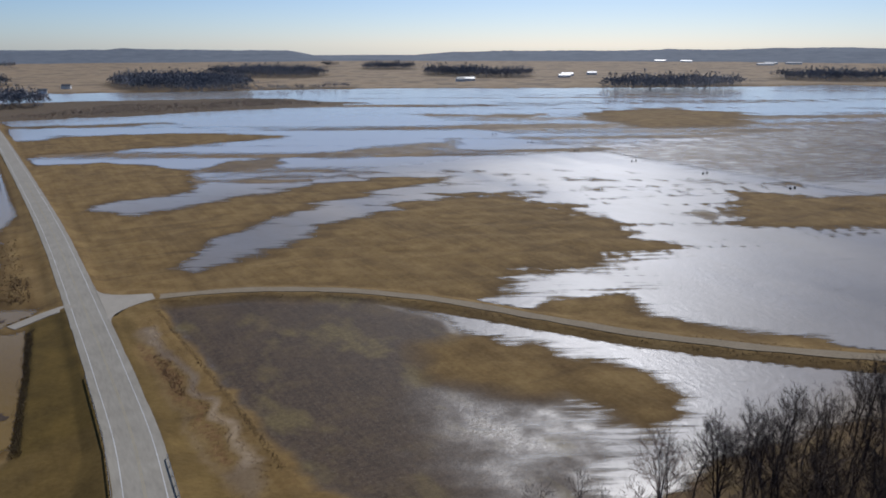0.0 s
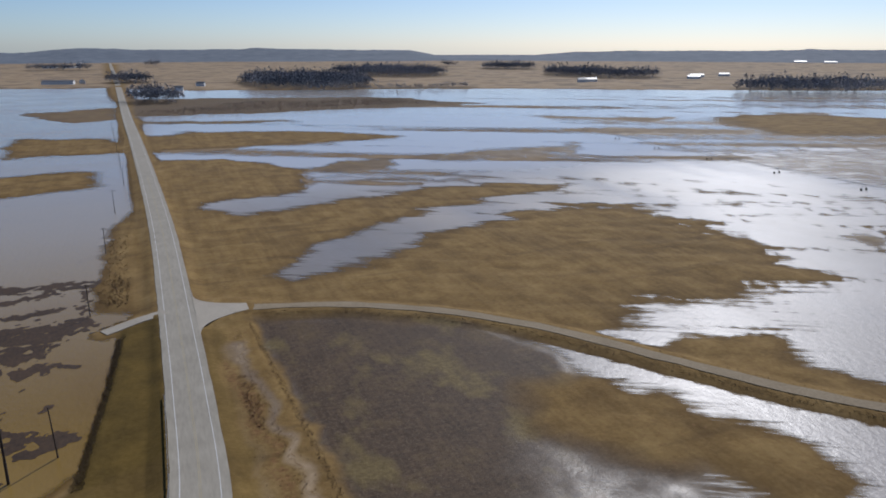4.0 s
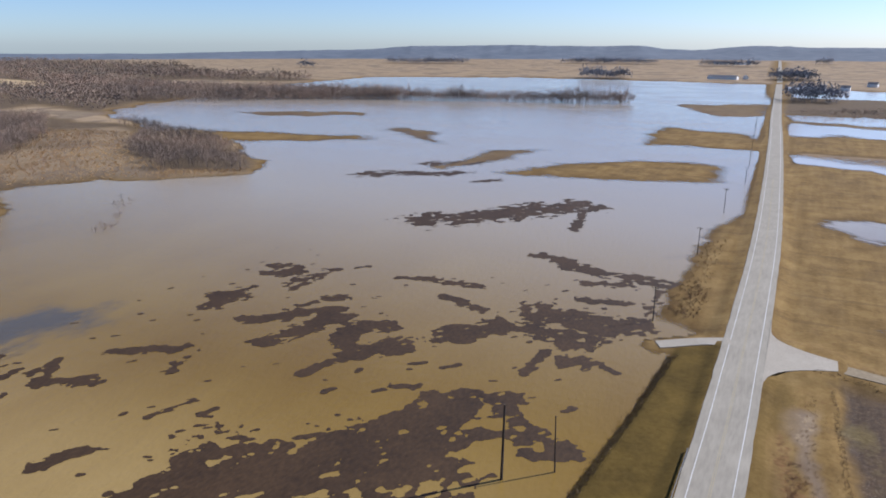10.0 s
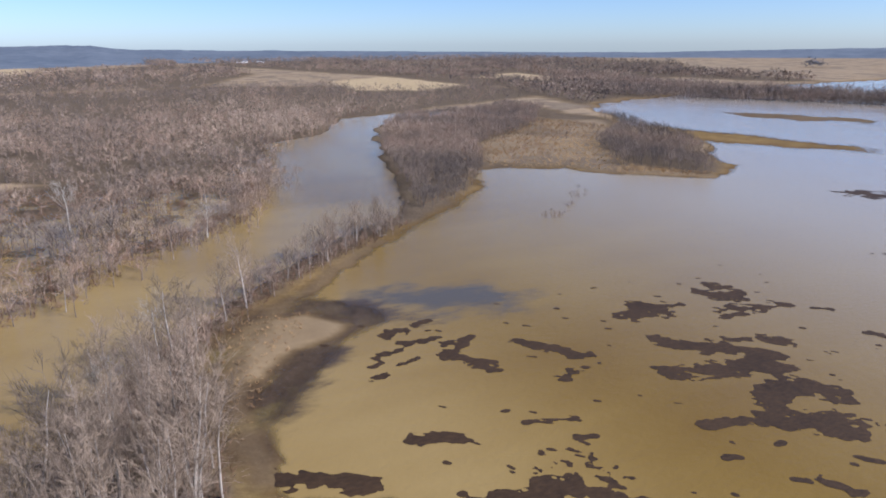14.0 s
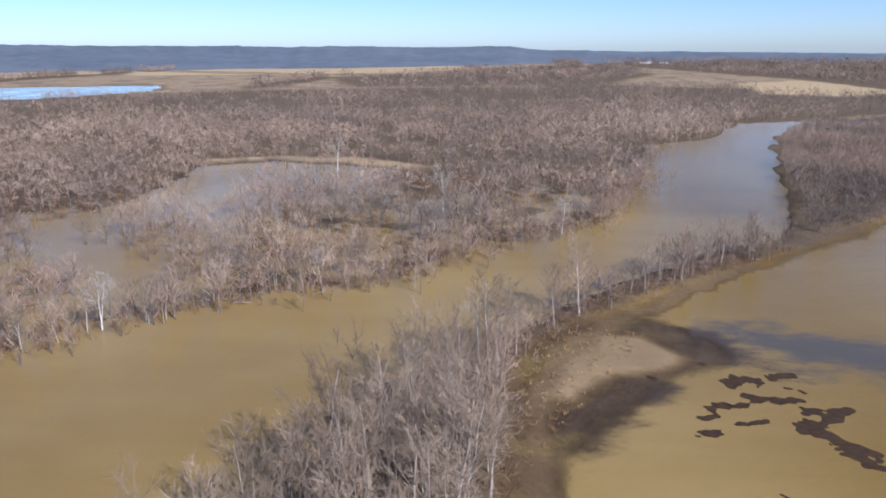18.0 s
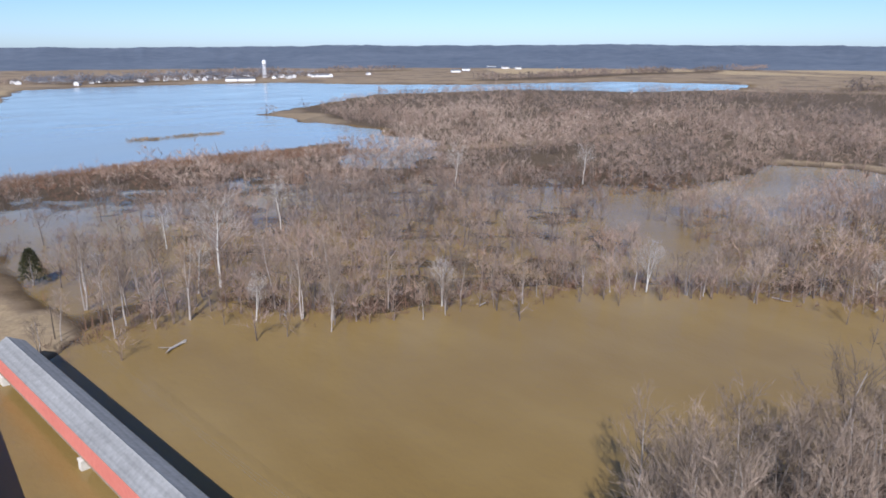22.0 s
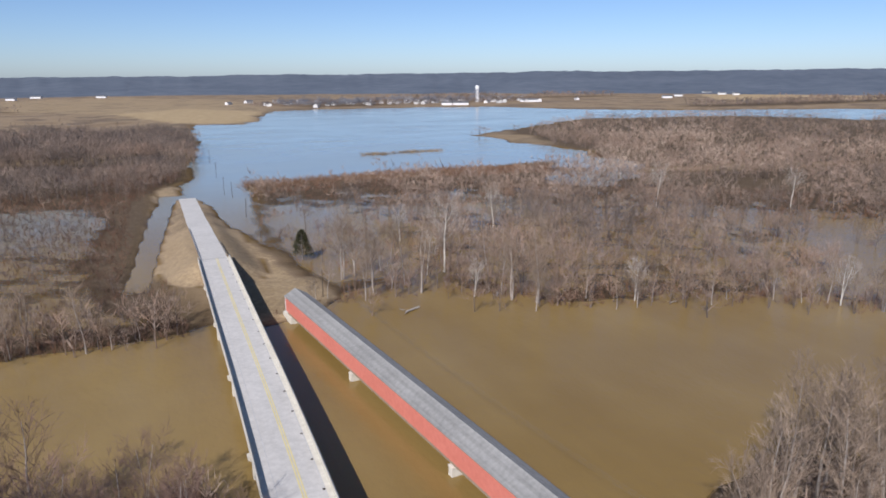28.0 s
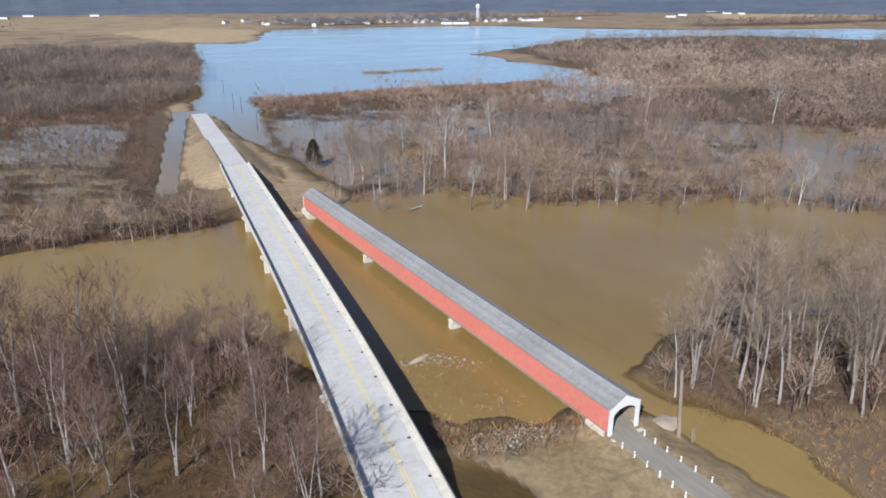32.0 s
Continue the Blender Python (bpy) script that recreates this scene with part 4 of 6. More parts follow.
def guard_rail(y0, y1, side, line, off):
    """A steel beam on posts beside a road."""
    rail = empty("guard_rail", Matrix(), "weathered steel guard rail on posts beside the road", "guard rail", "guard rails")
    ys = np.arange(y0, y1 + 0.1, 3.8)
    pts = []
    for y in ys:
        x = float(np.interp(y, [p[1] for p in line], [p[0] for p in line])) + side * off
        z = float(np.interp(y, [p[1] for p in line], [p[2] for p in line]))
        pts.append((x, y, z))
        bm = bmesh.new()
        box(bm, x - 0.08, x + 0.08, y - 0.1, y + 0.1, z - 0.7, z + 0.72)
        part("post", bm, M_TIMBER, rail)
    ribbon("beam", pts, 0.05 + 0.1 * side, 0.05 - 0.1 * side, 0.75, 0.31, M_STEEL, 4, rail)


guard_rail(31.5, 131, -1, ROAD_NORTH, 5.5)
guard_rail(31.5, 84, 1, ROAD_NORTH, 5.5)
guard_rail(-232, -171, 1, ROAD_SOUTH[::-1], 4.6)
guard_rail(-196, -171, -1, ROAD_SOUTH[::-1], 4.6)


# ---- red covered bridge ----
def covered_bridge():
    """East face on local x 0, far end on local y 0; 139 m long."""
    L, W = 139.2, 5.9
    top = empty("covered_bridge", pose(-32.2, -117.0, 0, 0, 0, 5.95), "long red boarded covered bridge with a grey shingled gable roof", "bridge")
    rng = random.Random(5)
    for name, x, s in (("siding", 0.0, 1), ("siding", -W, -1)):
        verts, faces, y = [], [], 0.35
        while y < L - 0.35:
            w = min(rng.uniform(0.26, 0.34), L - 0.35 - y)
            d, drop = rng.uniform(0.0, 0.025), rng.uniform(-0.04, 0.03)
            n = len(verts)
            for yy in (y + 0.012, y + w - 0.012):
                for zz in (2.5 + drop, 6.6):
                    verts += [(x + s * d, yy, zz), (x - s * 0.05, yy, zz)]
            faces += [(n, n + 2, n + 6, n + 4), (n, n + 1, n + 3, n + 2), (n + 4, n + 6, n + 7, n + 5), (n, n + 4, n + 5, n + 1), (n + 1, n + 5, n + 7, n + 3)]
            y += w
        mesh_object(name, verts, faces, M_RED, top)
        bm = bmesh.new()
        box(bm, x - s * 0.25, x - s * 0.055, 0.3, L - 0.3, 2.6, 6.4)
        part("wall_frame", bm, M_TIMBER, top)
    RISE = 1.8
    for s in (1, -1):
        slab = None
        for k in range(11):
            a, b2 = k / 11, (k + 1) / 11
            ex, rx = W / 2 + 0.32, 0.0
            y, row = 0.0, []
            verts, faces = [], []
            while y < L:
                w = rng.uniform(2.5, 7.0)
                y2, up = min(y + w, L), rng.uniform(0.0, 0.012)
                n = len(verts)
                for yy in (y, y2):
                    for q, lift in ((a, 0.055), (b2 + 0.02, 0.012)):
                        xx, zz = -W / 2 + s * ex * (1 - q), 6.66 + RISE * q
                        verts += [(xx, yy, zz + lift + up), (xx, yy, zz - 0.03)]
                faces += [(n, n + 2, n + 6, n + 4), (n, n + 4, n + 5, n + 1), (n, n + 1, n + 3, n + 2), (n + 4, n + 6, n + 7, n + 5), (n + 1, n + 5, n + 7, n + 3)]
                y = y2
            ob = mesh_object("shingle_course", verts, faces, M_ROOF, top)
        bm = bmesh.new()
        prism(bm, [(-W / 2 + s * (W / 2 + 0.28), 6.62), (-W / 2 + s * (W / 2 + 0.28), 6.5), (-W / 2, 6.48 + RISE), (-W / 2, 6.62 + RISE)], 0.05, L - 0.05)
        part("roof_deck", bm, M_TIMBER, top)
    bm = bmesh.new()
    prism(bm, [(-W / 2 - 0.22, 6.60 + RISE), (-W / 2, 6.76 + RISE), (-W / 2 + 0.22, 6.60 + RISE), (-W / 2, 6.64 + RISE)], 0, L)
    part("ridge_cap", bm, M_ROOF, top)
    for y in (0.0, L - 0.3):
        pts = [(-W + 0.62, 2.0), (-W - 0.06, 2.0), (-W - 0.06, 6.56), (-W - 0.3, 6.52), (-W / 2, 6.58 + RISE), (0.3, 6.52), (0.06, 6.56), (0.06, 2.0), (-0.62, 2.0), (-0.62, 5.1)]
        pts += [(-W / 2 + 2.33 * math.cos(a), 5.1 + 1.35 * math.sin(a)) for a in np.linspace(0.15, math.pi - 0.15, 9)] + [(-W + 0.62, 5.1)]
        bm = bmesh.new()
        prism(bm, pts, y, y + 0.3)
        part("portal", bm, M_WHITE, top, "white painted portal with a segmental arch")
    bm = bmesh.new()
    box(bm, -W + 0.3, -0.3, 1.0, L - 0.2, 2.05, 2.3)
    part("floor_deck", bm, M_ASPHALT, top)
    for s, x in ((1, -0.15), (-1, -W + 0.15)):
        bm = bmesh.new()
        box(bm, x - 0.14, x + 0.14, 2.0, L - 2.0, 1.95, 2.49)
        part("bottom_chord", bm, M_TIMBER, top)
    for y in np.arange(6, L - 4, 6.0):
        for x in (-0.42, -W + 0.42):
            bm = bmesh.new()
            box(bm, x - 0.13, x + 0.13, y - 0.13, y + 0.13, 2.36, 6.2)
            part("truss_post", bm, M_TIMBER, top)
    for y in (47.6, 91.8):
        bm = bmesh.new()
        prism(bm, [(-W - 0.5, -3.0), (0.55, -3.0), (0.4, 1.94), (-W - 0.35, 1.94)], y - 0.6, y + 0.6)
        p = part("pier", bm, M_PIER, top, "pale plastered stone pier")
        bm = bmesh.new()
        box(bm, -W - 0.45, 0.5, y - 0.75, y + 0.75, 1.5, 1.946, 0.06)
        part("pier_cap", bm, M_PIER, p)
    for y0, y1 in ((-1.5, 5.2), (135.4, 140.6)):
        bm = bmesh.new()
        box(bm, -W - 0.3, 0.35, y0, y1, -1.5, 1.93, 0.05)
        part("abutment", bm, M_PIER, top)
    for x, s in ((0.4, 1), (-W - 0.4, -1)):
        bm = bmesh.new()
        prism(bm, [(x, 1.0), (x + s * 0.45, 1.0), (x + s * 0.45, 2.7), (x, 2.7)], 134.6, 138.6)
        part("wing_wall", bm, M_PIER, top)
    return top


covered_bridge()

# white marker posts along the lane
post = empty("marker_post", pose(0, 0, 0), "short white round-topped marker post beside the lane", "post", "marker posts")
bm = bmesh.new()
rod(bm, (0, 0, -0.4), (0, 0, 0.95), 0.14, 0.13, 10)
rod(bm, (0, 0, 0.95), (0, 0, 1.03), 0.13, 0.06, 10)
part("shaft", bm, M_WHITE, post)
bm = bmesh.new()
rod(bm, (0, 0, 0.72), (0, 0, 0.82), 0.145, 0.145, 10)
part("band", bm, M_STEEL, post, "dark reflector band")
POSTS = [(-2.7, 24.5), (-2.7, 27), (-2.75, 29.5), (-2.8, 32), (-2.9, 34.5), (-3, 37), (2.4, 23.4), (2.35, 25.6), (2.3, 28), (2.3, 30.6), (2.4, 33.2), (2.6, 36)]
for k, (dx, y) in enumerate(POSTS):
    x = float(np.interp(y, [19.5, 31, 40], [-48.9, -50.2, -50.8])) - dx
    m = pose(x, y, height_at(x, y))
    if k == 0:
        post.matrix_world = m
    else:
        copy_thing(post, m)


# ---- poles ----
def utility_pole(x, y, h, lean=(0, 0), arm=0.0, r=0.16, wood=M_DARK, label="dark wooden utility pole standing in the flood water"):
    z = min(height_at(x, y), 0.5)
    top = empty("utility_pole", pose(x, y, 0, lean[0], lean[1], 0), label, "utility pole", "utility poles")
    bm = bmesh.new()
    rod(bm, (0, 0, z - 0.8), (0, 0, h), r, r * 0.65, 8)
    part("pole", bm, wood, top)
    if arm:
        bm = bmesh.new()
        box(bm, -arm, arm, -0.06, 0.06, h - 0.55, h - 0.4)
        part("crossarm", bm, M_DARK, top)
        for xx in (-arm + 0.1, 0.0, arm - 0.1):
            bm = bmesh.new()
            rod(bm, (xx, 0, h - 0.4 if xx else h), (xx, 0, h - 0.18 if xx else h + 0.22), 0.06, 0.035, 6)
            part("insulator", bm, M_STEEL, top)
    return top


POLES_NORTH = [(-40.8, 109.3, 15.0, (0, 1.0), 0, 0.3), (-33.0, 115.8, 11.4, (0, -1.5), 0, 0.17), (-31.5, 198.6, 10.3, (0, 0), 1.0, 0.17), (-29.8, 273, 10.5, (0, 1), 1.0, 0.17), (-28.4, 347.8, 11.8, (0, 0), 1.3, 0.17), (-25.5, 425, 10.5, (0, 0), 1.1, 0.17), (-29, 502, 10.5, (0, 0), 1.1, 0.17), (-33, 580, 10.5, (0, 0), 1.1, 0.17), (-37, 660, 10.5, (0, 0), 1.1, 0.17), (-41, 740, 10.5, (0, 0), 1.1, 0.17)]
POLES_SOUTH = [(-46, -130, 9.5, (0, 0), 0, 0.16), (-43.5, -226, 9, (0, 1), 0, 0.16), (-44.5, -272, 9, (1, -1), 0, 0.16), (-46, -332, 9.5, (0, 2), 0, 0.16), (-43, -344, 10, (0, 0), 0.9, 0.16), (-47, -420, 10, (0, -1), 0.9, 0.16), (-52, -510, 10, (0, 0), 0.9, 0.16)]
for x, y, h, lean, arm, r in POLES_NORTH + POLES_SOUTH:
    utility_pole(x, y, h, lean, arm, r)


utility_pole(-58.1, 24.0, 12.5, (0, 5), 0, 0.36, M_TIMBER, "thick brown weathered pole beside the bridge lane")



def wire_span(a, b, sag, offset):
    """One sagging wire between two pole tops."""
    t, n = Twigs(3), 16
    pts = [Vector(a).lerp(Vector(b), k / n) + Vector((offset, 0, -4 * sag * k / n * (1 - k / n))) for k in range(n + 1)]
    t.tube(pts, [0.013] * (n + 1), 3)
    ob = new("overhead_wire", quick_mesh("overhead_wire", *t.arrays(), M_STEEL))
    tagged(ob, "thin sagging steel wire strung between wooden poles", "wire", "overhead wires")


# ---- trees ----
class Twigs:
    """Collects triangles of tapered limbs and thin twigs."""
    def __init__(self, seed):
        self.v, self.f, self.rng = [], [], random.Random(seed)

    def tube(self, pts, radii, sides):
        n0 = len(self.v)
        for i, (p, r) in enumerate(zip(pts, radii)):
            d = (pts[min(i + 1, len(pts) - 1)] - pts[max(i - 1, 0)]).normalized()
            a = d.orthogonal().normalized()
            b = d.cross(a)
            for k in range(sides):
                t = 2 * math.pi * k / sides
                self.v.append(p + (a * math.cos(t) + b * math.sin(t)) * r)
        for i in range(len(pts) - 1):
            for k in range(sides):
                a, b = n0 + i * sides + k, n0 + i * sides + (k + 1) % sides
                self.f += [(a, b, b + sides), (a, b + sides, a + sides)]

    def twig(self, p, d, length, width):
        side = d.orthogonal().normalized()
        side = side * math.cos(self.rng.random() * 6.28) + d.cross(side) * math.sin(self.rng.random() * 6.28)
        n = len(self.v)
        self.v += [p - side * width / 2, p + side * width / 2, p + d * length]
        self.f.append((n, n + 1, n + 2))

    def bend(self, d, amount, up=0.0):
        g = self.rng.gauss
        return (d + Vector((g(0, amount), g(0, amount), g(0, amount) + up))).normalized()

    def arrays(self):
        return np.array([tuple(p) for p in self.v]), np.array(self.f)


def bare_tree(seed, h, spread, stems, detail, lift=0.45, base=0.46):
    """Stems and crown of a leafless tree. detail 2: near, 1: middle distance, 0: far."""
    trunk, crown = Twigs(seed), Twigs(seed + 1)
    rng = trunk.rng
    for s in range(stems):
        turn = rng.random() * 6.28
        d = Vector((math.cos(turn), math.sin(turn), 0)) * (0.05 if stems == 1 else rng.uniform(0.05, 0.15)) + Vector((0, 0, 1))
        d.normalize()
        hh, seg = h * rng.uniform(0.85, 1.0) * (1.0 if detail == 2 else 0.85 if detail == 1 else 0.75 if detail == 0 else 0.6), {2: 7, 1: 3, 0: 1, -1: 1, -2: 1}[detail]
        p, pts = Vector((rng.uniform(-0.2, 0.2), rng.uniform(-0.2, 0.2), -1.0)), []
        step = (hh + 1) / seg
        for i in range(seg + 1):
            pts.append(p.copy())
            p = p + d * step
            d = trunk.bend(d, 0.06 if detail == 2 else 0.05, 0.03)
        r0 = h * rng.uniform(0.011, 0.016) * (1.0 if stems < 3 else 0.75)
        radii = [max(r0 * (1 - 0.88 * i / seg), 0.03) for i in range(seg + 1)]
        trunk.tube(pts, radii, {2: 6, 1: 3, 0: 3, -1: 3, -2: 3}[detail])
        nb = {2: max(7, 20 // stems + 3), 1: max(4, 11 // stems), 0: 0, -1: 0, -2: 0}[detail]
        for b in range(nb):
            f = (base if detail == 2 else 0.36) + (0.98 - base if detail == 2 else 0.62) * (b + rng.random()) / nb
            k = min(int(f * seg), seg - 1)
            q = pts[k].lerp(pts[k + 1], f * seg - k)
            a = b * 2.4 + rng.uniform(-0.5, 0.5)
            rise = rng.uniform(lift, lift + 0.75) + 0.6 * f
            bd = Vector((math.cos(a), math.sin(a), rise)).normalized()
            bl = spread * (1.35 - 0.75 * f) * rng.uniform(0.7, 1.15)
            if detail == 2:
                bp, bpts = q.copy(), [q.copy()]
                for _ in range(3):
                    bp = bp + bd * bl / 3
                    bpts.append(bp.copy())
                    bd = crown.bend(bd, 0.16, 0.10)
                rb = r0 * (1 - 0.8 * f) * 0.5
                crown.tube(bpts, [rb, rb * 0.7, rb * 0.45, 0.02], 3)
                for _ in range(8):
                    g = rng.uniform(0.35, 1.0)
                    i = min(int(g * 3), 2)
                    c = bpts[i].lerp(bpts[i + 1], g * 3 - i)
                    cd = crown.bend(bd, 0.5, 0.12)
                    cl = bl * rng.uniform(0.28, 0.55)
                    crown.twig(c, cd, cl, 0.05)
                    for _ in range(7):
                        e = rng.uniform(0.25, 0.9)
                        crown.twig(c + cd * cl * e, crown.bend(cd, 0.42, 0.08), cl * rng.uniform(0.5, 0.95), 0.027)
            else:
                crown.twig(q, bd, bl * 1.15, 0.2)
    if detail < 2:
        # brooms of fine twigs filling a rounded, uneven crown
        fork, lobes = Vector((0, 0, h * 0.32)), [Vector((rng.gauss(0, 0.3), rng.gauss(0, 0.3), rng.gauss(0, 0.16))) for _ in range(6)]
        for k in range({-2: 14, -1: 8, 0: 9, 1: 14}[detail]):
            u = Vector((rng.gauss(0, 1), rng.gauss(0, 1), rng.gauss(0, 1))).normalized() * rng.random() ** 0.4 * 0.72 + lobes[k % 6]
            p = Vector((u.x * spread, u.y * spread, h * (0.55 if detail == 1 else 0.44) + u.z * h * (0.36 if detail == 1 else 0.42)))
            out = ((p - fork).normalized() + Vector((0, 0, 0.5))).normalized()
            for _ in range({-2: 6, -1: 4, 0: 7, 1: 7}[detail]):
                q = p + Vector((rng.gauss(0, 0.5), rng.gauss(0, 0.5), rng.gauss(0, 0.5)))
                crown.twig(q, crown.bend(out, 1.1 if detail < 0 else 0.5), h * rng.uniform(0.11, 0.24) * {-2: 0.6, -1: 1.0, 0: 1.05, 1: 1.0}[detail], {-2: 0.9, -1: 1.0, 0: 0.25, 1: 0.12}[detail])
    return trunk.arrays(), crown.arrays()


def scatter(name, kinds, places, material, label, category):
    """Many plants in one mesh: kinds are (vertices, faces); places rows of x, y, z, turn, scale, tone."""
    vs, fs, ts, n = [], [], [], 0
    pick = np.arange(len(places)) % len(kinds)
    for k, (kv, kf) in enumerate(kinds):
        rows = places[pick == k]
        if not len(rows):
            continue
        c, s = np.cos(rows[:, 3]), np.sin(rows[:, 3])
        sc = rows[:, 4]
        x = (kv[None, :, 0] * c[:, None] - kv[None, :, 1] * s[:, None]) * sc[:, None] + rows[:, 0:1]
        y = (kv[None, :, 0] * s[:, None] + kv[None, :, 1] * c[:, None]) * sc[:, None] + rows[:, 1:2]
        z = kv[None, :, 2] * sc[:, None] + rows[:, 2:3]
        vs.append(np.stack([x, y, z], 2).reshape(-1, 3))
        fs.append((kf[None] + (n + np.arange(len(rows)) * len(kv))[:, None, None]).reshape(-1, 3))
        off = kv[:, 3] if kv.shape[1] > 3 else np.zeros(len(kv))
        ts.append(np.clip(rows[:, 5][:, None] + off[None], 0, 1).ravel())
        n += len(rows) * len(kv)
    me = quick_mesh(name, np.concatenate(vs), np.concatenate(fs), material, np.concatenate(ts))
    return tagged(new(name, me), label, category, kind="stuff")


def sow(outline, gap, seed, scale=(0.75, 1.15), keep=1.0, low=-0.5, edge=0.0, clump=0.0, tone=(0.2, 0.75), limit=1.2):
    """Rows of places on a jittered grid inside an outline."""
    rng = np.random.default_rng(seed)
    xs, ys = [p[0] for p in outline], [p[1] for p in outline]
    gx, gy = np.meshgrid(np.arange(min(xs), max(xs), gap), np.arange(min(ys), max(ys), gap))
    px = (gx + rng.uniform(-0.5, 0.5, gx.shape) * gap).ravel()
    py = (gy + rng.uniform(-0.5, 0.5, gy.shape) * gap).ravel()
    d = distance_inside(px, py, outline)
    ok = (d > edge) & (rng.random(len(px)) < keep)
    if clump:
        ok &= fbm(px, py, clump, seed) > -0.12
    px, py = px[ok], py[ok]
    z, cover = ground_height(px, py)
    dr = along_line(px, py, ROAD_SOUTH)[0]
    ok = (z > low) & (cover[3] < limit) & (dr > 13) & (distance_inside(px, py, STRIP) < -2.5) & ((np.abs(px + 15) > 8.5) | (py > 40) | (py < -172))
    px, py, z = px[ok], py[ok], z[ok]
    n = len(px)
    mid = (tone[0] + tone[1]) / 2
    t = np.clip(mid + 1.1 * (rng.uniform(*tone, n) - mid) + 1.3 * fbm(px, py, 42, seed + 5) + 0.9 * fbm(px, py, 170, seed + 6, 2), 0, 1)
    t = np.where(rng.random(n) < 0.015, 1.0, t)
    return np.stack([px, py, np.clip(z, -0.6, 99), rng.uniform(0, 6.28, n), rng.uniform(*scale, n) * (1 + 0.75 * fbm(px, py, 36, seed + 9)), t], 1)


def joined(tree):
    (tv, tf), (cv, cf) = tree
    tv, cv = np.c_[tv, np.full(len(tv), -0.3)], np.c_[cv, np.zeros(len(cv))]
    return np.concatenate([tv, cv]), np.concatenate([tf, cf + len(tv)])


MID = [joined(bare_tree(40 + k, h, s, n, 1)) for k, (h, s, n) in enumerate(((14, 5.2, 2), (15, 5.5, 1), (12, 5.0, 3), (14, 6.0, 1), (12, 4.6, 2)))]
LOT = [joined(bare_tree(75 + k, h, s, n, -2)) for k, (h, s, n) in enumerate(((15, 7.5, 1), (13, 7.5, 1), (14, 7, 1)))]
COPSE = [joined(bare_tree(70 + k, h, s, n, -1)) for k, (h, s, n) in enumerate(((15, 8, 1), (13, 8, 1), (16, 7.5, 1)))]
FAR = [joined(bare_tree(60 + k, h, s, n, 0)) for k, (h, s, n) in enumerate(((14, 6.5, 1), (12, 6.5, 2), (15, 6, 1)))]


def far_from(rows, lo, hi):
    d = np.hypot(rows[:, 0] + 25, rows[:, 1] - 40)
    return rows[(d >= lo) & (d < hi)]


def front_row(line, gap, seed, lo, hi):
    """Trees standing along a shore, some in the water."""
    rng = np.random.default_rng(seed)
    rows = []
    for (ax, ay), (bx, by) in zip(line, line[1:]):
        n = max(1, int(math.hypot(bx - ax, by - ay) / gap))
        for k in range(n):
            f = (k + rng.random()) / n
            l = math.hypot(bx - ax, by - ay)
            off = rng.uniform(lo, hi)
            x, y = ax + f * (bx - ax) - (by - ay) / l * -off, ay + f * (by - ay) + (bx - ax) / l * -off
            rows.append((x, y, 0.0, rng.uniform(0, 6.28), rng.uniform(0.6, 1.1), rng.uniform(0.3, 0.85)))
    rows = np.array(rows)
    rows[:, 2] = np.maximum(ground_height(rows[:, 0], rows[:, 1])[0], -0.7)
    return rows


CLUMP = [(-620, 490), (-522, 449), (-420, 345), (-352, 312), (-306, 335), (-326, 365), (-420, 425), (-530, 470)]
POINT = [(-291, 150), (-311, 182), (-372, 226), (-450, 262), (-560, 380), (-700, 480), (-740, 465), (-700, 340), (-640, 274), (-514, 214), (-415, 184), (-330, 162)]

MARSH = [(-62, -335), (-207, -345), (-330, -360), (-372, -440), (-321, -400), (-207, -396), (-66, -385)]
forest = np.concatenate([
    far_from(sow(WOODS[0], 7.9, 1, (0.75, 1.4), low=-0.95, clump=38), 0, 340),
    far_from(sow(WOODS[1], 6.3, 2, (0.65, 1.1), low=-0.6, tone=(0.0, 0.5)), 400, 520), far_from(sow(WOODS[1], 15, 22, (0.4, 0.75), low=-0.6, tone=(0.1, 0.5)), 0, 400),
    sow([(-40, -494), (60, -506), (150, -500), (190, -740), (-56, -740), (-50, -600)], 6.6, 44, (1.05, 1.45), low=-9, tone=(0.05, 0.45)), sow([(-26, -430), (0, -400), (60, -400), (150, -440), (150, -500), (-34, -490)], 17, 4, (0.35, 0.6), low=-9, tone=(0.2, 0.6)), sow(BANK, 6.5, 3, (0.55, 1.0)), front_row([(-150, 32), (-180, 38), (-205, 58), (-240, 92), (-272, 132)], 1.9, 70, -7, 7) * np.array([1, 1, 1, 1, 0.72, 0.9]), front_row(RIVER_FAR[5:19], 3.2, 71, -4, 13), front_row(RIVER_FAR[5:19], 9.0, 72, -14, 3), sow(POINT, 4.8, 5, (0.6, 1.0), tone=(0.15, 0.6)), sow(EAST_BANK, 10.0, 6, (0.5, 0.9), tone=(0.3, 0.7)), front_row([(-5, -115), (36, -115), (130, -117)], 3.2, 73, -3, 8), front_row([(-5, -115), (36, -115), (130, -117)], 4.5, 74, -7, 2),
    sow(CLUMP, 5.2, 7, (0.6, 0.85), tone=(0.2, 0.5)), sow([(-469, 272), (-400, 250), (-335, 296), (-350, 318), (-420, 345), (-520, 440), (-600, 420), (-520, 330)], 17, 10, (0.3, 0.6), keep=0.6, clump=30, tone=(0.5, 0.95))])
OPEN_WATER = [(-57, -327), (-95, -289), (-104, -197), (-85, -139), (-58, -126), (-43, -120), (-42, -193)]
thin = np.random.default_rng(9).random(len(forest))
forest = forest[(distance_inside(forest[:, 0], forest[:, 1], OPEN_WATER) < 0) | (thin < 0.14)]
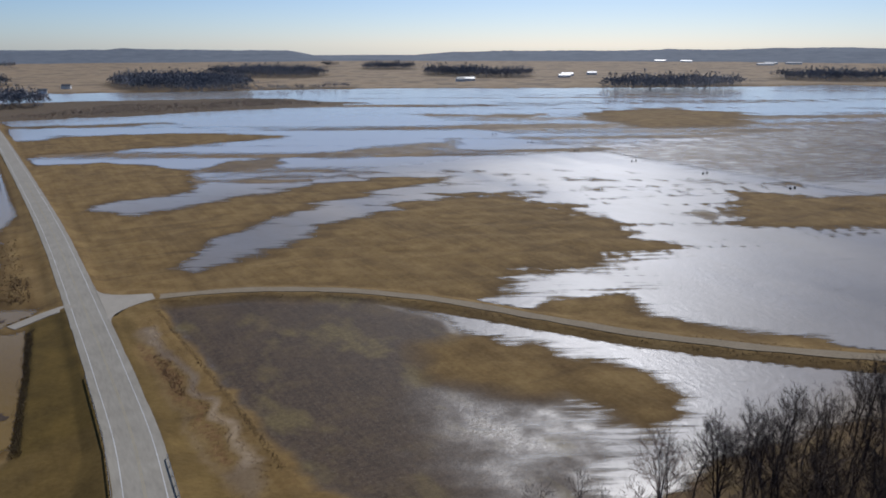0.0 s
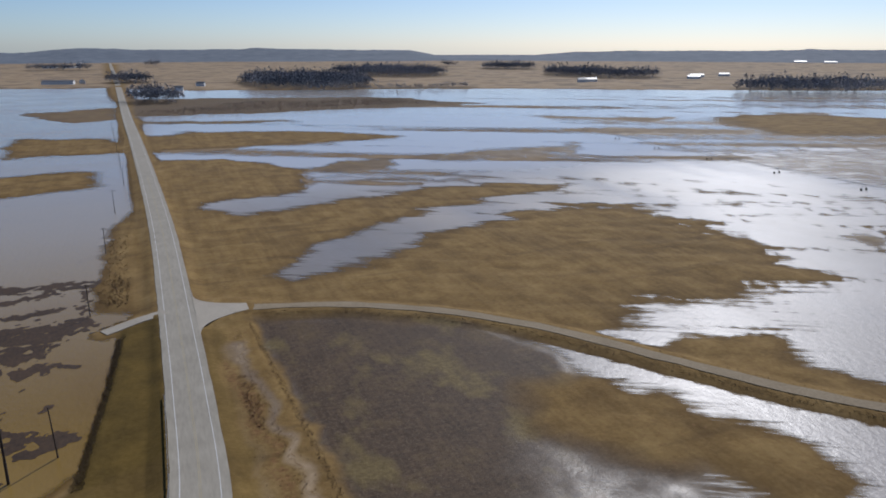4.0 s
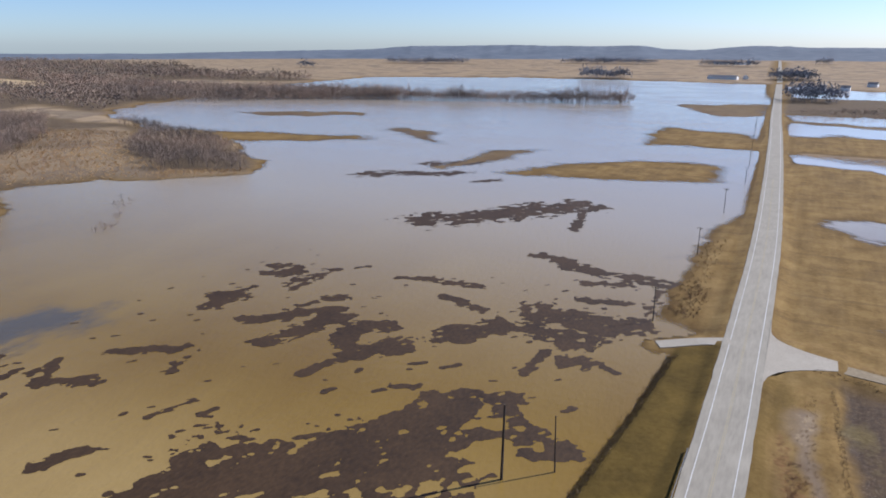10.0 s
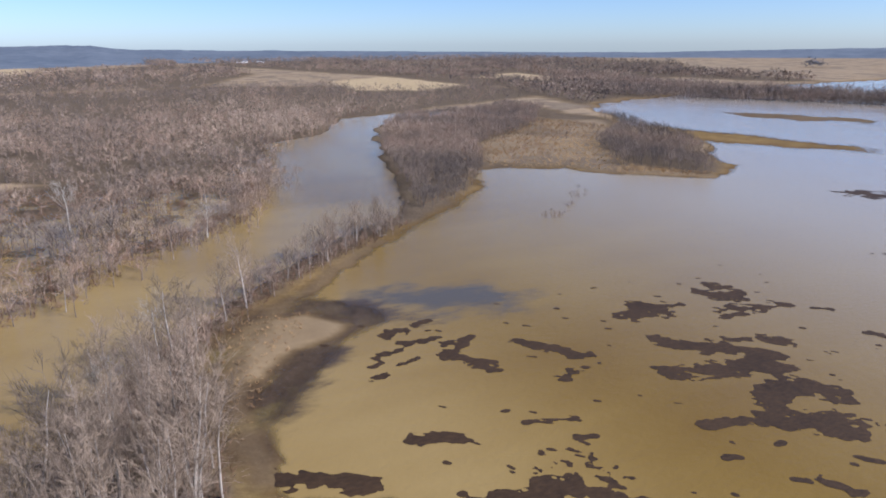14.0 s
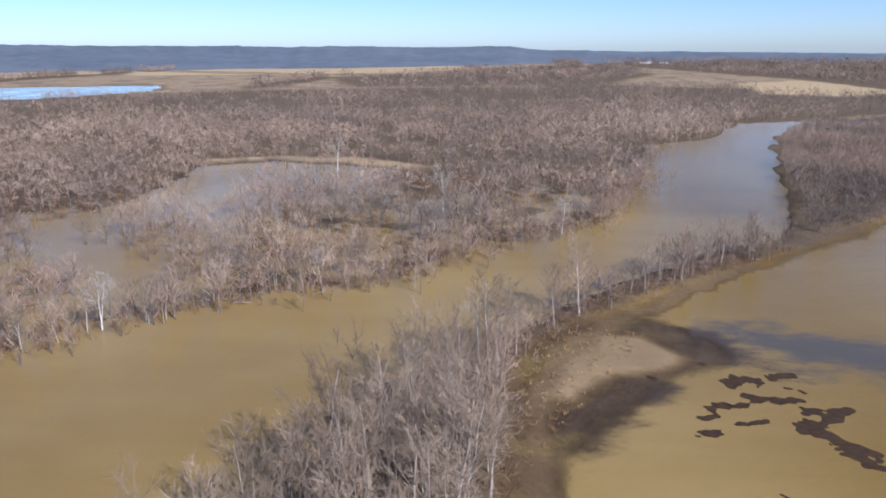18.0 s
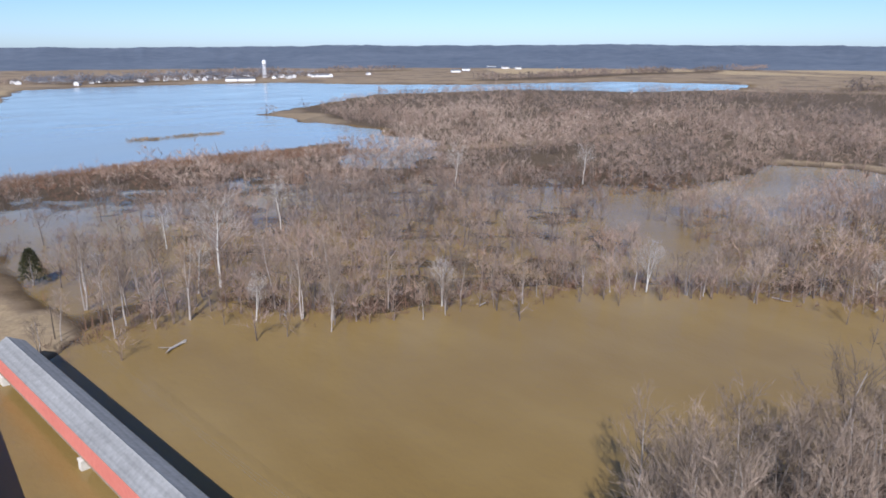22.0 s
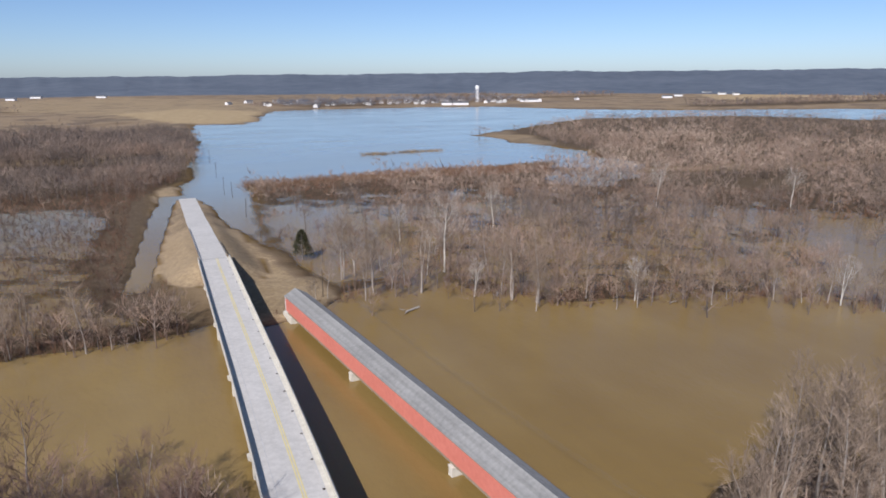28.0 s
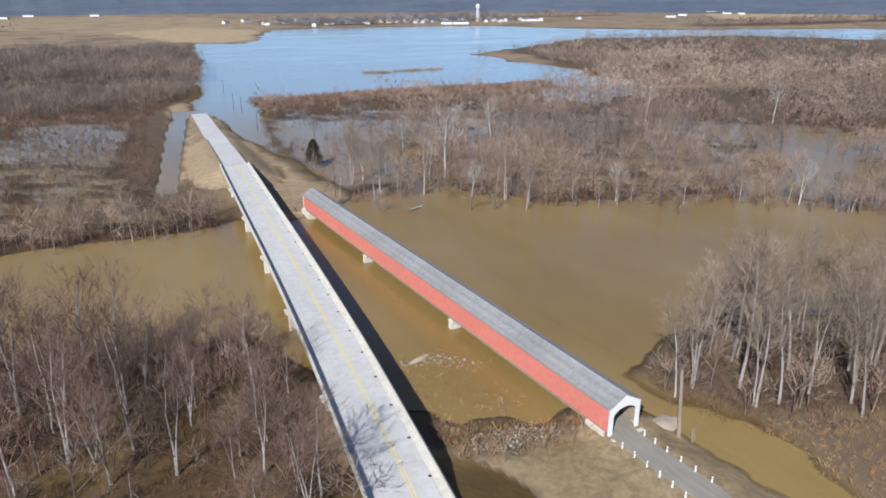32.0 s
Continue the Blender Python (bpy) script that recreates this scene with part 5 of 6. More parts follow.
scatter("forest", MID, forest, M_WOOD, "leafless grey-brown flood-plain forest standing partly in water", "forest")

distant = [sow(oval(110, -680, 150, 150), 11, 20, (0.9, 1.3), low=-9, tone=(0.1, 0.5)), far_from(sow(WOODS[0], 9.6, 11, (0.75, 1.3), low=-0.95, clump=38, tone=(0.5, 1.0)), 335, 760), far_from(sow(WOODS[0], 18, 21, (0.9, 1.3), low=-0.8, clump=90), 755, 2600), sow(TREE_ROW, 4.6, 13, (1.2, 1.6), low=-9, tone=(0, 0.35)), far_from(sow(WOODS[1], 14, 12, (0.7, 1.0), tone=(0, 0.5)), 560, 2000),
           sow([(-22, 900), (40, 870), (300, 895), (400, 900), (330, 1010), (120, 1020)], 7.0, 16, (0.3, 0.55), low=-9, tone=(0.1, 0.6)),
           sow(NORTH_WOOD, 9, 15, (1.0, 1.5), low=-9, tone=(0.1, 0.6))]
copses = [sow(WEST_WOOD, 15, 14, (0.9, 1.3), low=-9, tone=(0.1, 0.65)), sow(WEST_PLAIN, 37, 17, (1.0, 1.7), low=-9, tone=(0.0, 0.7)), sow(SOUTH_PLAIN, 30, 18, (0.9, 1.5), low=-9, clump=160, tone=(0.1, 0.8))]
copses.append(sow(oval(-600, -1550, 380, 110), 15, 19, (0.6, 1.1), low=0.3, tone=(0.0, 0.35)))
lots = [sow(oval(-640, -1600, 330, 70), 22, 301, (1.0, 1.6), low=0.1, clump=70, tone=(0.0, 0.4)), sow(oval(-400, -1500, 110, 70), 15, 302, (0.9, 1.4), low=0.1, tone=(0.0, 0.3)), sow(oval(-650, -1490, 240, 40), 30, 303, (0.7, 1.1), low=0.1, tone=(0.0, 0.4))]
for k, w in enumerate(WOODLOTS):
    lots.append(sow(oval(*w), 12 if w[2] < 60 else 18, 100 + k, (0.75, 0.95) if w[3] == 42 else (1.7, 2.1), low=-9, tone=(0.1, 0.4)))
for k, w in enumerate(WOODLOTS_WEST):
    copses.append(sow(oval(*w), 16, 200 + k, (0.9, 1.7), low=0.2, clump=80, tone=(0.05, 0.6)))
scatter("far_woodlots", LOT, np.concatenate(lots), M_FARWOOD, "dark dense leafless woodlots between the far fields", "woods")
scatter("far_copses", COPSE, np.concatenate(copses), M_WOOD, "dark bare copses between the far fields", "woods")
distant = np.concatenate(distant)
distant = distant[distance_inside(distant[:, 0], distant[:, 1], MARSH) < 6]
scatter("distant_woods", FAR, distant, M_WOOD, "distant dark bare woods across the flood plain", "woods")


def shrub(seed, h, stems, width):
    t = Twigs(seed)
    for _ in range(stems):
        a, lean = t.rng.random() * 6.28, t.rng.uniform(0.05, 0.6)
        p = Vector((math.cos(a), math.sin(a), 0)) * t.rng.uniform(0, 0.9)
        d = Vector((math.cos(a) * lean, math.sin(a) * lean, 1)).normalized()
        l = h * t.rng.uniform(0.5, 1.0)
        t.twig(p, d, l, width)
        for _ in range(2):
            t.twig(p + d * l * t.rng.uniform(0.3, 0.7), t.bend(d, 0.4), l * 0.45, width * 0.8)
    return t.arrays()


def weeds(*places, **how):
    return sow(*places, limit=9.0, **how)


SHRUBS = [shrub(80 + k, h, 10, 0.09) for k, h in enumerate((2.6, 3.4, 2.0))]
REEDS = [shrub(90 + k, h, 10, 0.15) for k, h in enumerate((1.3, 1.7, 1.0))]
brush = []
brush.append(front_row(RIVER_FAR[5:20], 2.6, 77, -5, 9) * np.array([1, 1, 1, 1, 1.25, 0.75]))
brush.append(sow([(4.4, 140), (8.0, 136), (8.4, 121), (7.4, 108), (5.2, 112)], 0.55, 21, (0.16, 0.34), keep=0.8, clump=9, tone=(0.6, 0.8)))
brush.append(sow([(12.2, 172), (13.4, 172), (15.4, 128), (16.8, 94), (17.2, 68), (15.7, 68), (15.4, 94), (14.0, 128)], 0.6, 23, (0.12, 0.3), low=-9, tone=(0.0, 0.25)))
brush.append(sow([(-27, 205), (-21, 203), (-20, 225), (-26, 240)], 1.4, 22, (0.3, 0.7), low=-9, tone=(0.0, 0.4)))
brush.append(sow(MARSH, 3.4, 31, (0.6, 1.2), low=-0.7, clump=30, tone=(0.5, 0.95)))
brush.append(sow([(-58, -388), (-106, -392), (-165, -398), (-247, -385), (-299, -352), (-290, -335), (-214, -350), (-143, -362), (-91, -362), (-56, -360)], 2.6, 30, (0.9, 1.4), low=-9, tone=(0.55, 0.8)))
brush.append(sow([(57, -498), (17, -504), (-26, -472), (-22, -399), (16, -394), (48, -421)], 3.2, 29, (1.0, 1.8), low=-9, tone=(0.15, 0.7)))
brush.append(far_from(sow(WOODS[1], 3.6, 32, (0.9, 1.5), tone=(0.0, 0.45)), 0, 440))
brush.append(far_from(sow(WOODS[0], 5.2, 33, (0.9, 1.9), keep=0.75, clump=24, tone=(0.2, 0.75)), 0, 400))
brush.append(front_row(RIVER_FAR[5:19], 1.5, 85, 0, 12) * np.array([1, 1, 1, 1, 1.9, 0.7]))
brush.append(sow([(-125, 36), (-145, 36), (-180, 44), (-203, 62), (-236, 94), (-258, 122), (-262, 118), (-240, 84), (-205, 50), (-180, 32), (-140, 22)], 1.7, 57, (0.4, 0.9), low=-0.6, tone=(0.2, 0.7)))
brush.append(sow(BANK, 3.0, 34, (0.5, 1.1), low=-0.9, tone=(0.3, 0.9)))
brush.append(sow(EAST_BANK, 2.8, 35, (0.5, 1.2), tone=(0.1, 0.7)))
brush.append(sow([(75, -46), (0, -37), (-8, -20), (0, -18), (8, -26), (75, -32)], 2.0, 27, (1.4, 2.5), low=-9, tone=(0.5, 0.75)))
brush.append(sow([(-16, -113), (60, -113), (60, -124), (-16, -122)], 2.4, 26, (1.0, 1.8), low=-9, tone=(0.0, 0.4)))
brush.append(sow([(-244, 186), (-262, 196), (-306, 246), (-300, 250), (-258, 204)], 3.5, 39, (0.7, 1.3), keep=0.5, low=-9, tone=(0.1, 0.5)))
brush.append(sow(POINT, 7, 36, (0.6, 1)))
brush.append(sow([(-82, -205), (-80, -320), (-200, -340), (-120, -180)], 8, 37, low=-9, keep=0.6, tone=(0.5, 0.9)))
brush.append(sow([(-12, -150), (-2, -200), (6, -260), (14, -260), (14, -150)], 4, 38, tone=(0.5, 0.9)))
reeds = []
ditch = [(x, y) for x, y, _ in SIDE_ROAD[1:]]
reeds.append(front_row(ditch, 0.45, 78, 3.2, 5.6) * np.array([1, 1, 1, 1, 0.38, 0.1]))
reeds.append(front_row(ditch, 1.1, 79, -3.6, -2.8) * np.array([1, 1, 1, 1, 0.3, 0.35]))
reeds.append(weeds([(-178, -522), (-206, -522), (-258, -526), (-250, -506), (-200, -498), (-172, -498)], 2.4, 40, (0.8, 1.6), low=-9, clump=16, tone=(0.1, 0.6)))
straw_line = [(9.0, 166), (8.2, 150), (8.6, 136), (9.6, 122), (9.6, 108), (10.6, 95), (12.2, 80), (12.6, 66)]
for gap, seed, lo, hi in ((0.8, 81, -0.9, 0.9),):
    reeds.append(front_row(straw_line, gap, seed, lo, hi) * np.array([1, 1, 1, 1, 0.3, 1.2]))
reeds.append(weeds([(3.6, 160), (13, 160), (16, 100), (16, 62), (4, 62)], 1.6, 84, (0.12, 0.28), keep=0.5, clump=6, tone=(0.6, 1.0)))
reeds.append(weeds([(7, 165), (9.5, 165), (11, 120), (12, 100), (13, 70), (9, 70), (8.5, 120)], 1.4, 49, (0.14, 0.3), keep=0.5, clump=10, tone=(0.75, 1.0)))
reeds.append(weeds([(-24, 10), (-36, 10), (-46, 15), (-46, 19), (-34, 21), (-24, 21)], 1.4, 25, (0.2, 0.55), keep=0.6, low=-9, tone=(0.1, 0.6)))
brush.append(sow([(-64, 8), (-80, 0), (-100, 0), (-120, 14), (-120, 40), (-92, 36), (-72, 30), (-66, 20)], 1.7, 55, (0.35, 0.8), low=-0.5, tone=(0.3, 0.8)))
brush.append(sow([(-22, 5), (-34, 10), (-46, 15), (-46, 18), (-34, 15), (-22, 12)], 1.1, 56, (0.3, 0.65), low=-9, tone=(0.3, 0.8)))
reeds.append(weeds([(-55, 15), (-24, 8), (-20, 16), (-40, 22)], 1.6, 41, low=-0.6))
for rows in (weeds([(-24, -14), (-37, -12), (-42, 4), (-38, 8), (-26, 9)], 1.3, 42, (0.25, 0.6), low=-9, keep=0.8, clump=5, tone=(0.3, 0.95)),
             weeds([(-24, -19), (-36, -18), (-44, -10), (-38, -7), (-32, -12), (-24, -13)], 0.8, 58, (0.25, 0.55), low=-9, keep=0.8, clump=4, tone=(0.75, 1.0))):
    rows[:, 2] = np.maximum(rows[:, 2], -0.12)
    reeds.append(rows)
reeds.append(weeds([(-66, 26), (-90, 40), (-110, 46), (-86, 30)], 2.2, 43, low=-0.6))
reeds.append(weeds([(-74, 26), (-69, 42), (-76, 64), (-100, 62), (-112, 46), (-92, 36)], 1.1, 48, (0.3, 0.7), tone=(0.75, 1.0)))
reeds.append(weeds([(-29.6, 100), (-27.6, 100), (-25.6, 124), (-23.6, 145), (-21.4, 176), (-23.6, 176), (-26.2, 145), (-28.6, 123)], 0.5, 44, (0.3, 0.6), low=-9, tone=(0, 0.12)))
reeds.append(weeds([(3, 60), (13, 60), (14, 168), (5, 172)], 1.8, 45, (0.12, 0.26), keep=0.5, clump=7, tone=(0.7, 1.0)))
reeds.append(weeds([(-30, 205), (-20, 205), (-22, 300), (-29, 290)], 2.4, 46, (0.4, 0.9), tone=(0.2, 0.7)))
reeds.append(weeds([(-440, 235), (-392, 232), (-335, 292), (-310, 330), (-350, 316), (-420, 345), (-520, 440), (-620, 420), (-540, 320)], 3.6, 28, (0.8, 1.5), low=-0.2, keep=0.8, tone=(0.7, 1.0)))
reeds.append(weeds([(-330, 288), (-300, 325), (-306, 340), (-345, 310)], 2.6, 50, (0.7, 1.2), low=-0.3, tone=(0.75, 1.0)))
reeds.append(weeds([(-200, 50), (-150, 40), (-128, 44), (-150, 52), (-192, 74)], 2.4, 47, (0.4, 0.8), low=-0.3))
scatter("brush", SHRUBS, np.concatenate(brush), M_BRUSH, "leafless reddish-brown brush and saplings on wet ground", "brush")
scatter("dry_weeds", REEDS, np.concatenate(reeds), M_REED, "tan dry weeds and reed clumps along the banks", "weeds")


# ---- single trees ----
def tree_thing(seed, h, spread, stems, bark, twigs, label, group, lift=0.45, base=0.46):
    (tv, tf), (cv, cf) = bare_tree(seed, h, spread, stems, 2, lift, base)
    top = empty("bare_tree", pose(0, 0, -50), label, "tree", group)
    for name, v, f, mat in (("trunk", tv, tf, bark), ("crown", cv, cf, twigs)):
        ob = new(name, quick_mesh(name, v, f, mat))
        ob.parent = top
    return top


def set_thing(proto, rows, first):
    for k, (x, y, z, turn, sc, _) in enumerate(rows):
        m = pose(x, y, z, 0, 0, math.degrees(turn)) @ Matrix.Scale(sc, 4)
        if k == 0 and first:
            proto.matrix_world = m
        else:
            copy_thing(proto, Matrix.LocRotScale(m.translation, m.to_quaternion(), None)).scale = (sc, sc, sc)


NEAR = [tree_thing(300 + k, h, s, n, M_BARK, M_TWIG, "leafless grey-brown river-bank tree with fine twigs", "bare river-bank trees") for k, (h, s, n) in enumerate(((15, 5.0, 1), (15, 5.5, 1), (13, 5.0, 2), (16, 5.5, 1), (14, 4.5, 2)))]
singles = np.concatenate([front_row(RIVER_FAR[9:20], 7.5, 75, -7, 8) * np.array([1, 1, 1, 1, 0.95, 1]), front_row([(-4, -114), (40, -114)], 7, 76, -3, 4), sow(BANK, 6.7, 51, (0.85, 1.2))])
singles[:, 4] *= np.where((singles[:, 0] > -118) & (singles[:, 0] < -50), 1.5, 1.0)
corner = [(-57, -148, 1.5), (-65, -138, 1.15), (-60, -158, 1.2), (-72, -152, 1.25), (-103, -100, 1.5), (-98, -106, 1.2), (-78, -160, 1.1)]
singles = np.concatenate([singles, [(x, y, max(height_at(x, y), -0.6), 1.9 * k, sc, 0) for k, (x, y, sc) in enumerate(corner)]])
for k, proto in enumerate(NEAR):
    set_thing(proto, singles[k::len(NEAR)], True)
RUDDY = [tree_thing(320 + k, h, s, n, M_BARK, M_RUDDY, "leafless reddish-brown tree beside the road bridge", "bare roadside trees", base=0.24) for k, (h, s, n) in enumerate(((15, 6.5, 2), (13, 6.5, 3), (15, 6.0, 1), (12, 6.0, 2)))]
roadside = sow(EAST_BANK, 7.6, 52, (0.75, 1.25))
roadside[:, 4] *= np.where((roadside[:, 0] > 8) & (roadside[:, 0] < 62) & (roadside[:, 1] > 4), 0.42, 1.0)
SILHOUETTES = [tree_thing(340 + k, h, s, n, M_SILHOUETTE, M_SILHOUETTE, "tall leafless tree in silhouette-dark colour at the edge of the flooded field", "dark field-edge trees", 0.6, 0.36) for k, (h, s, n) in enumerate(((16, 5.0, 1), (15, 5.0, 2), (14, 5.5, 1)))]
field_edge = sow(GLARE_BANK, 5.4, 53, (0.85, 1.2), low=-9)
for k, proto in enumerate(SILHOUETTES):
    set_thing(proto, field_edge[k::len(SILHOUETTES)], True)
for k, proto in enumerate(RUDDY):
    set_thing(proto, roadside[k::len(RUDDY)], True)
sycamore = tree_thing(400, 22, 8.0, 1, M_PALEBARK, M_PALETWIG, "tall white-barked sycamore without leaves", "white sycamores", 0.25)
sycamore_b = tree_thing(404, 17, 6.5, 2, M_PALEBARK, M_PALETWIG, "forked white-barked sycamore without leaves", "white sycamores", 0.3)
SYC = [(-92, -143, 26), (-94, -193, 15), (-138, -195, 20), (-325, 10, 20), (-289, 59, 15), (-300, -180, 20), (-240, -210, 22), (-420, -60, 20), (-178, 33, 15)]
SYC_B = [(-183, -62, 15), (-68.5, -131.5, 10), (-88, -112, 12.5), (-85, -142, 15), (-131, -90, 13), (-62, -150, 14), (-222, -16, 12), (-150, 22, 13)]
for proto, rows, h in ((sycamore, SYC, 22), (sycamore_b, SYC_B, 17)):
    set_thing(proto, [(x, y, max(height_at(x, y), -0.6), 0.7 * k, hh / h, 0) for k, (x, y, hh) in enumerate(rows)], True)


def evergreen(x, y, h):
    top = empty("evergreen_tree", pose(x, y, max(height_at(x, y), -0.3)), "dark green conical cedar among bare trees", "tree")
    bm = bmesh.new()
    rod(bm, (0, 0, -0.6), (0, 0, h * 0.95), 0.22, 0.03, 8)
    part("trunk", bm, M_BARK, top)
    t = Twigs(7)
    for k in range(2000):
        f = t.rng.random() ** 0.8
        a, rr = t.rng.random() * 6.28, 4.0 * (1 - f) ** 0.6 * t.rng.uniform(0.35, 1.0) + 0.15
        p = Vector((math.cos(a) * rr, math.sin(a) * rr, h * (0.14 + 0.84 * f)))
        t.twig(p, t.bend(Vector((math.cos(a) * 0.8, math.sin(a) * 0.8, 0.5)).normalized(), 0.4), t.rng.uniform(0.5, 0.9), 0.28)
    v, f = t.arrays()
    ob = new("crown", quick_mesh("crown", v, f, M_NEEDLE))
    ob.parent = top


evergreen(-51, -180, 11.5)


# ---- floating mats of stalks ----
def mat_field(strokes, step, seed):
    """Zero line of ragged strokes (x0, y0, x1, y1, half width, looseness), drawn out by the wind; grid axes and values."""
    xs, ys = [c[0] for c in strokes] + [c[2] for c in strokes], [c[1] for c in strokes] + [c[3] for c in strokes]
    m = 1.6 * max(c[4] for c in strokes) + 1.0
    gx, gy = np.arange(min(xs) - m, max(xs) + m, step), np.arange(min(ys) - m, max(ys) + m, step)
    px, py = np.meshgrid(gx, gy, indexing="ij")
    u, v = 0.64 * px + 0.77 * py, 0.77 * px - 0.64 * py
    f = np.full(px.shape, -1.0)
    for k, (ax, ay, bx, by, r, loose) in enumerate(strokes):
        d, _ = along_line(px, py, [(ax, ay, 0), (bx + 0.1, by, 0)])
        size = min(max(2.0, 0.7 * r), 5.0)
        g = 0.66 - d / r - 0.55 * loose + (1.1 + 0.8 * loose) * fbm(u * 0.75, v, size, seed + k, 5) + (0.8 + 1.6 * loose) * fbm(u * 0.7, v, 1.6, seed + 60 + k, 4)
        f = np.maximum(f, g)
    hole = fbm(u * 0.6, v, 2.2, seed + 91, 3)
    return gx, gy, np.minimum(f, 0.95 - 8.0 * np.clip(hole - 0.13, 0, 1))


def stalk_mat(strokes, step, seed, level):
    """A ragged floating sheet cut cell by cell along the zero line of its field."""
    gx, gy, f = mat_field(strokes, step, seed)
    ids, verts, faces = {}, [], []

    def vert(key, x, y):
        if key not in ids:
            ids[key] = len(verts)
            verts.append((x, y, 0.035))
        return ids[key]

    any_in = (f[:-1, :-1] > 0) | (f[1:, :-1] > 0) | (f[:-1, 1:] > 0) | (f[1:, 1:] > 0)
    for i, j in zip(*np.nonzero(any_in)):
        corners = ((i, j), (i + 1, j), (i + 1, j + 1), (i, j + 1))
        out = []
        for k in range(4):
            (i0, j0), (i1, j1) = corners[k], corners[(k + 1) % 4]
            a, b = f[i0, j0], f[i1, j1]
            if a > 0:
                out.append(vert((i0, j0), gx[i0], gy[j0]))
            if (a > 0) != (b > 0):
                t = a / (a - b)
                key = (min(i0, i1), min(j0, j1), i0 == i1)
                out.append(vert(key, gx[i0] + t * (gx[i1] - gx[i0]), gy[j0] + t * (gy[j1] - gy[j0])))
        if len(out) > 2:
            faces.append(tuple(out))
    root = list(range(len(verts)))

    def find(a):
        while root[a] != a:
            root[a] = root[root[a]]
            a = root[a]
        return a

    for fc in faces:
        for a in fc[1:]:
            root[find(a)] = find(fc[0])
    groups = {}
    for fc in faces:
        groups.setdefault(find(fc[0]), []).append(fc)
    for fcs in groups.values():
        used = {a: k for k, a in enumerate(sorted({a for fc in fcs for a in fc}))}
        vs, new_faces = [verts[a] for a in used], [tuple(used[a] for a in fc) for fc in fcs]
        if len(fcs) > 45:
            ob = mesh_object("stalk_mat", [(x, y, z + level) for x, y, z in vs], new_faces, M_MAT)
            tagged(ob, "dark brown floating mat of crop stalks on muddy water", "debris", "floating stalk mats")
        else:
            n0 = len(SCRAPS[0])
            SCRAPS[0].extend((x, y, z + level) for x, y, z in vs)
            SCRAPS[1].extend(tuple(a + n0 for a in fc) for fc in new_faces)


SCRAPS = ([], [])
MATS_ROAD = [(-84, 89, -65, 100, 21.3, 0), (-68, 105, -60, 124, 15.3, 0), (-59, 127, -57, 132, 3.4, 0), (-76, 132, -72, 134, 2.7, 0.2), (-62, 135, -60, 136, 2.5, 0.2), (-54, 136, -49, 139, 3.6, 0.15), (-50, 133, -33, 123, 4.7, 0.3), (-50, 121, -42, 124, 4.9, 0.35), (-40, 119, -32, 122, 2.7, 0.15), (-53, 103, -49, 111, 2.7, 0.35), (-48, 98, -44, 102, 1.7, 0.3), (-94, 90, -92, 93, 2.8, 0.2), (-44, 109, -43, 110, 2, 0.2), (-103, 150, -102, 156, 6.6, 0), (-99, 127, -95, 142, 2.5, 0.12), (-96, 143, -87, 152, 7.4, 0.05), (-104, 203, -88, 203, 3.8, 0.05), (-92, 190, -78, 184, 3.7, 0.05), (-78, 164, -69, 175, 8.8, 0.05), (-77, 163, -74, 162, 3.9, 0.1), (-82, 245, -70, 242, 6.1, 0.15), (-68, 237, -32, 233, 6.3, 0.05), (-58, 222, -45, 226, 4.8, 0.25), (-34, 225, -34, 202, 4, 0.4), (-62, 189, -38, 191, 11, 0), (-54, 206, -42, 209, 4.5, 0.1), (-60, 178, -44, 174, 7.8, 0.1), (-52, 151, -52, 165, 2.7, 0.05), (-46, 162, -42, 164, 5, 0.1), (-40, 160, -40, 164, 1.7, 0.1), (-37, 164, -33, 161, 2.3, 0.3), (-39, 194, -34, 197, 4.2, 0.3), (-97, 74, -95, 84, 3.6, 0.1), (-92, 84, -93, 90, 2.3, 0.2), (-88, 134, -88, 135, 1.3, 0.1), (-89, 122, -88, 124, 1.4, 0.1), (-79, 127, -78, 129, 1.3, 0.1), (-79, 143, -76, 146, 1.3, 0.2), (-71, 145, -68, 148, 1.3, 0.1), (-38, 138, -37, 140, 1.3, 0.1), (-54, 136, -52, 140, 2.1, 0.2)]
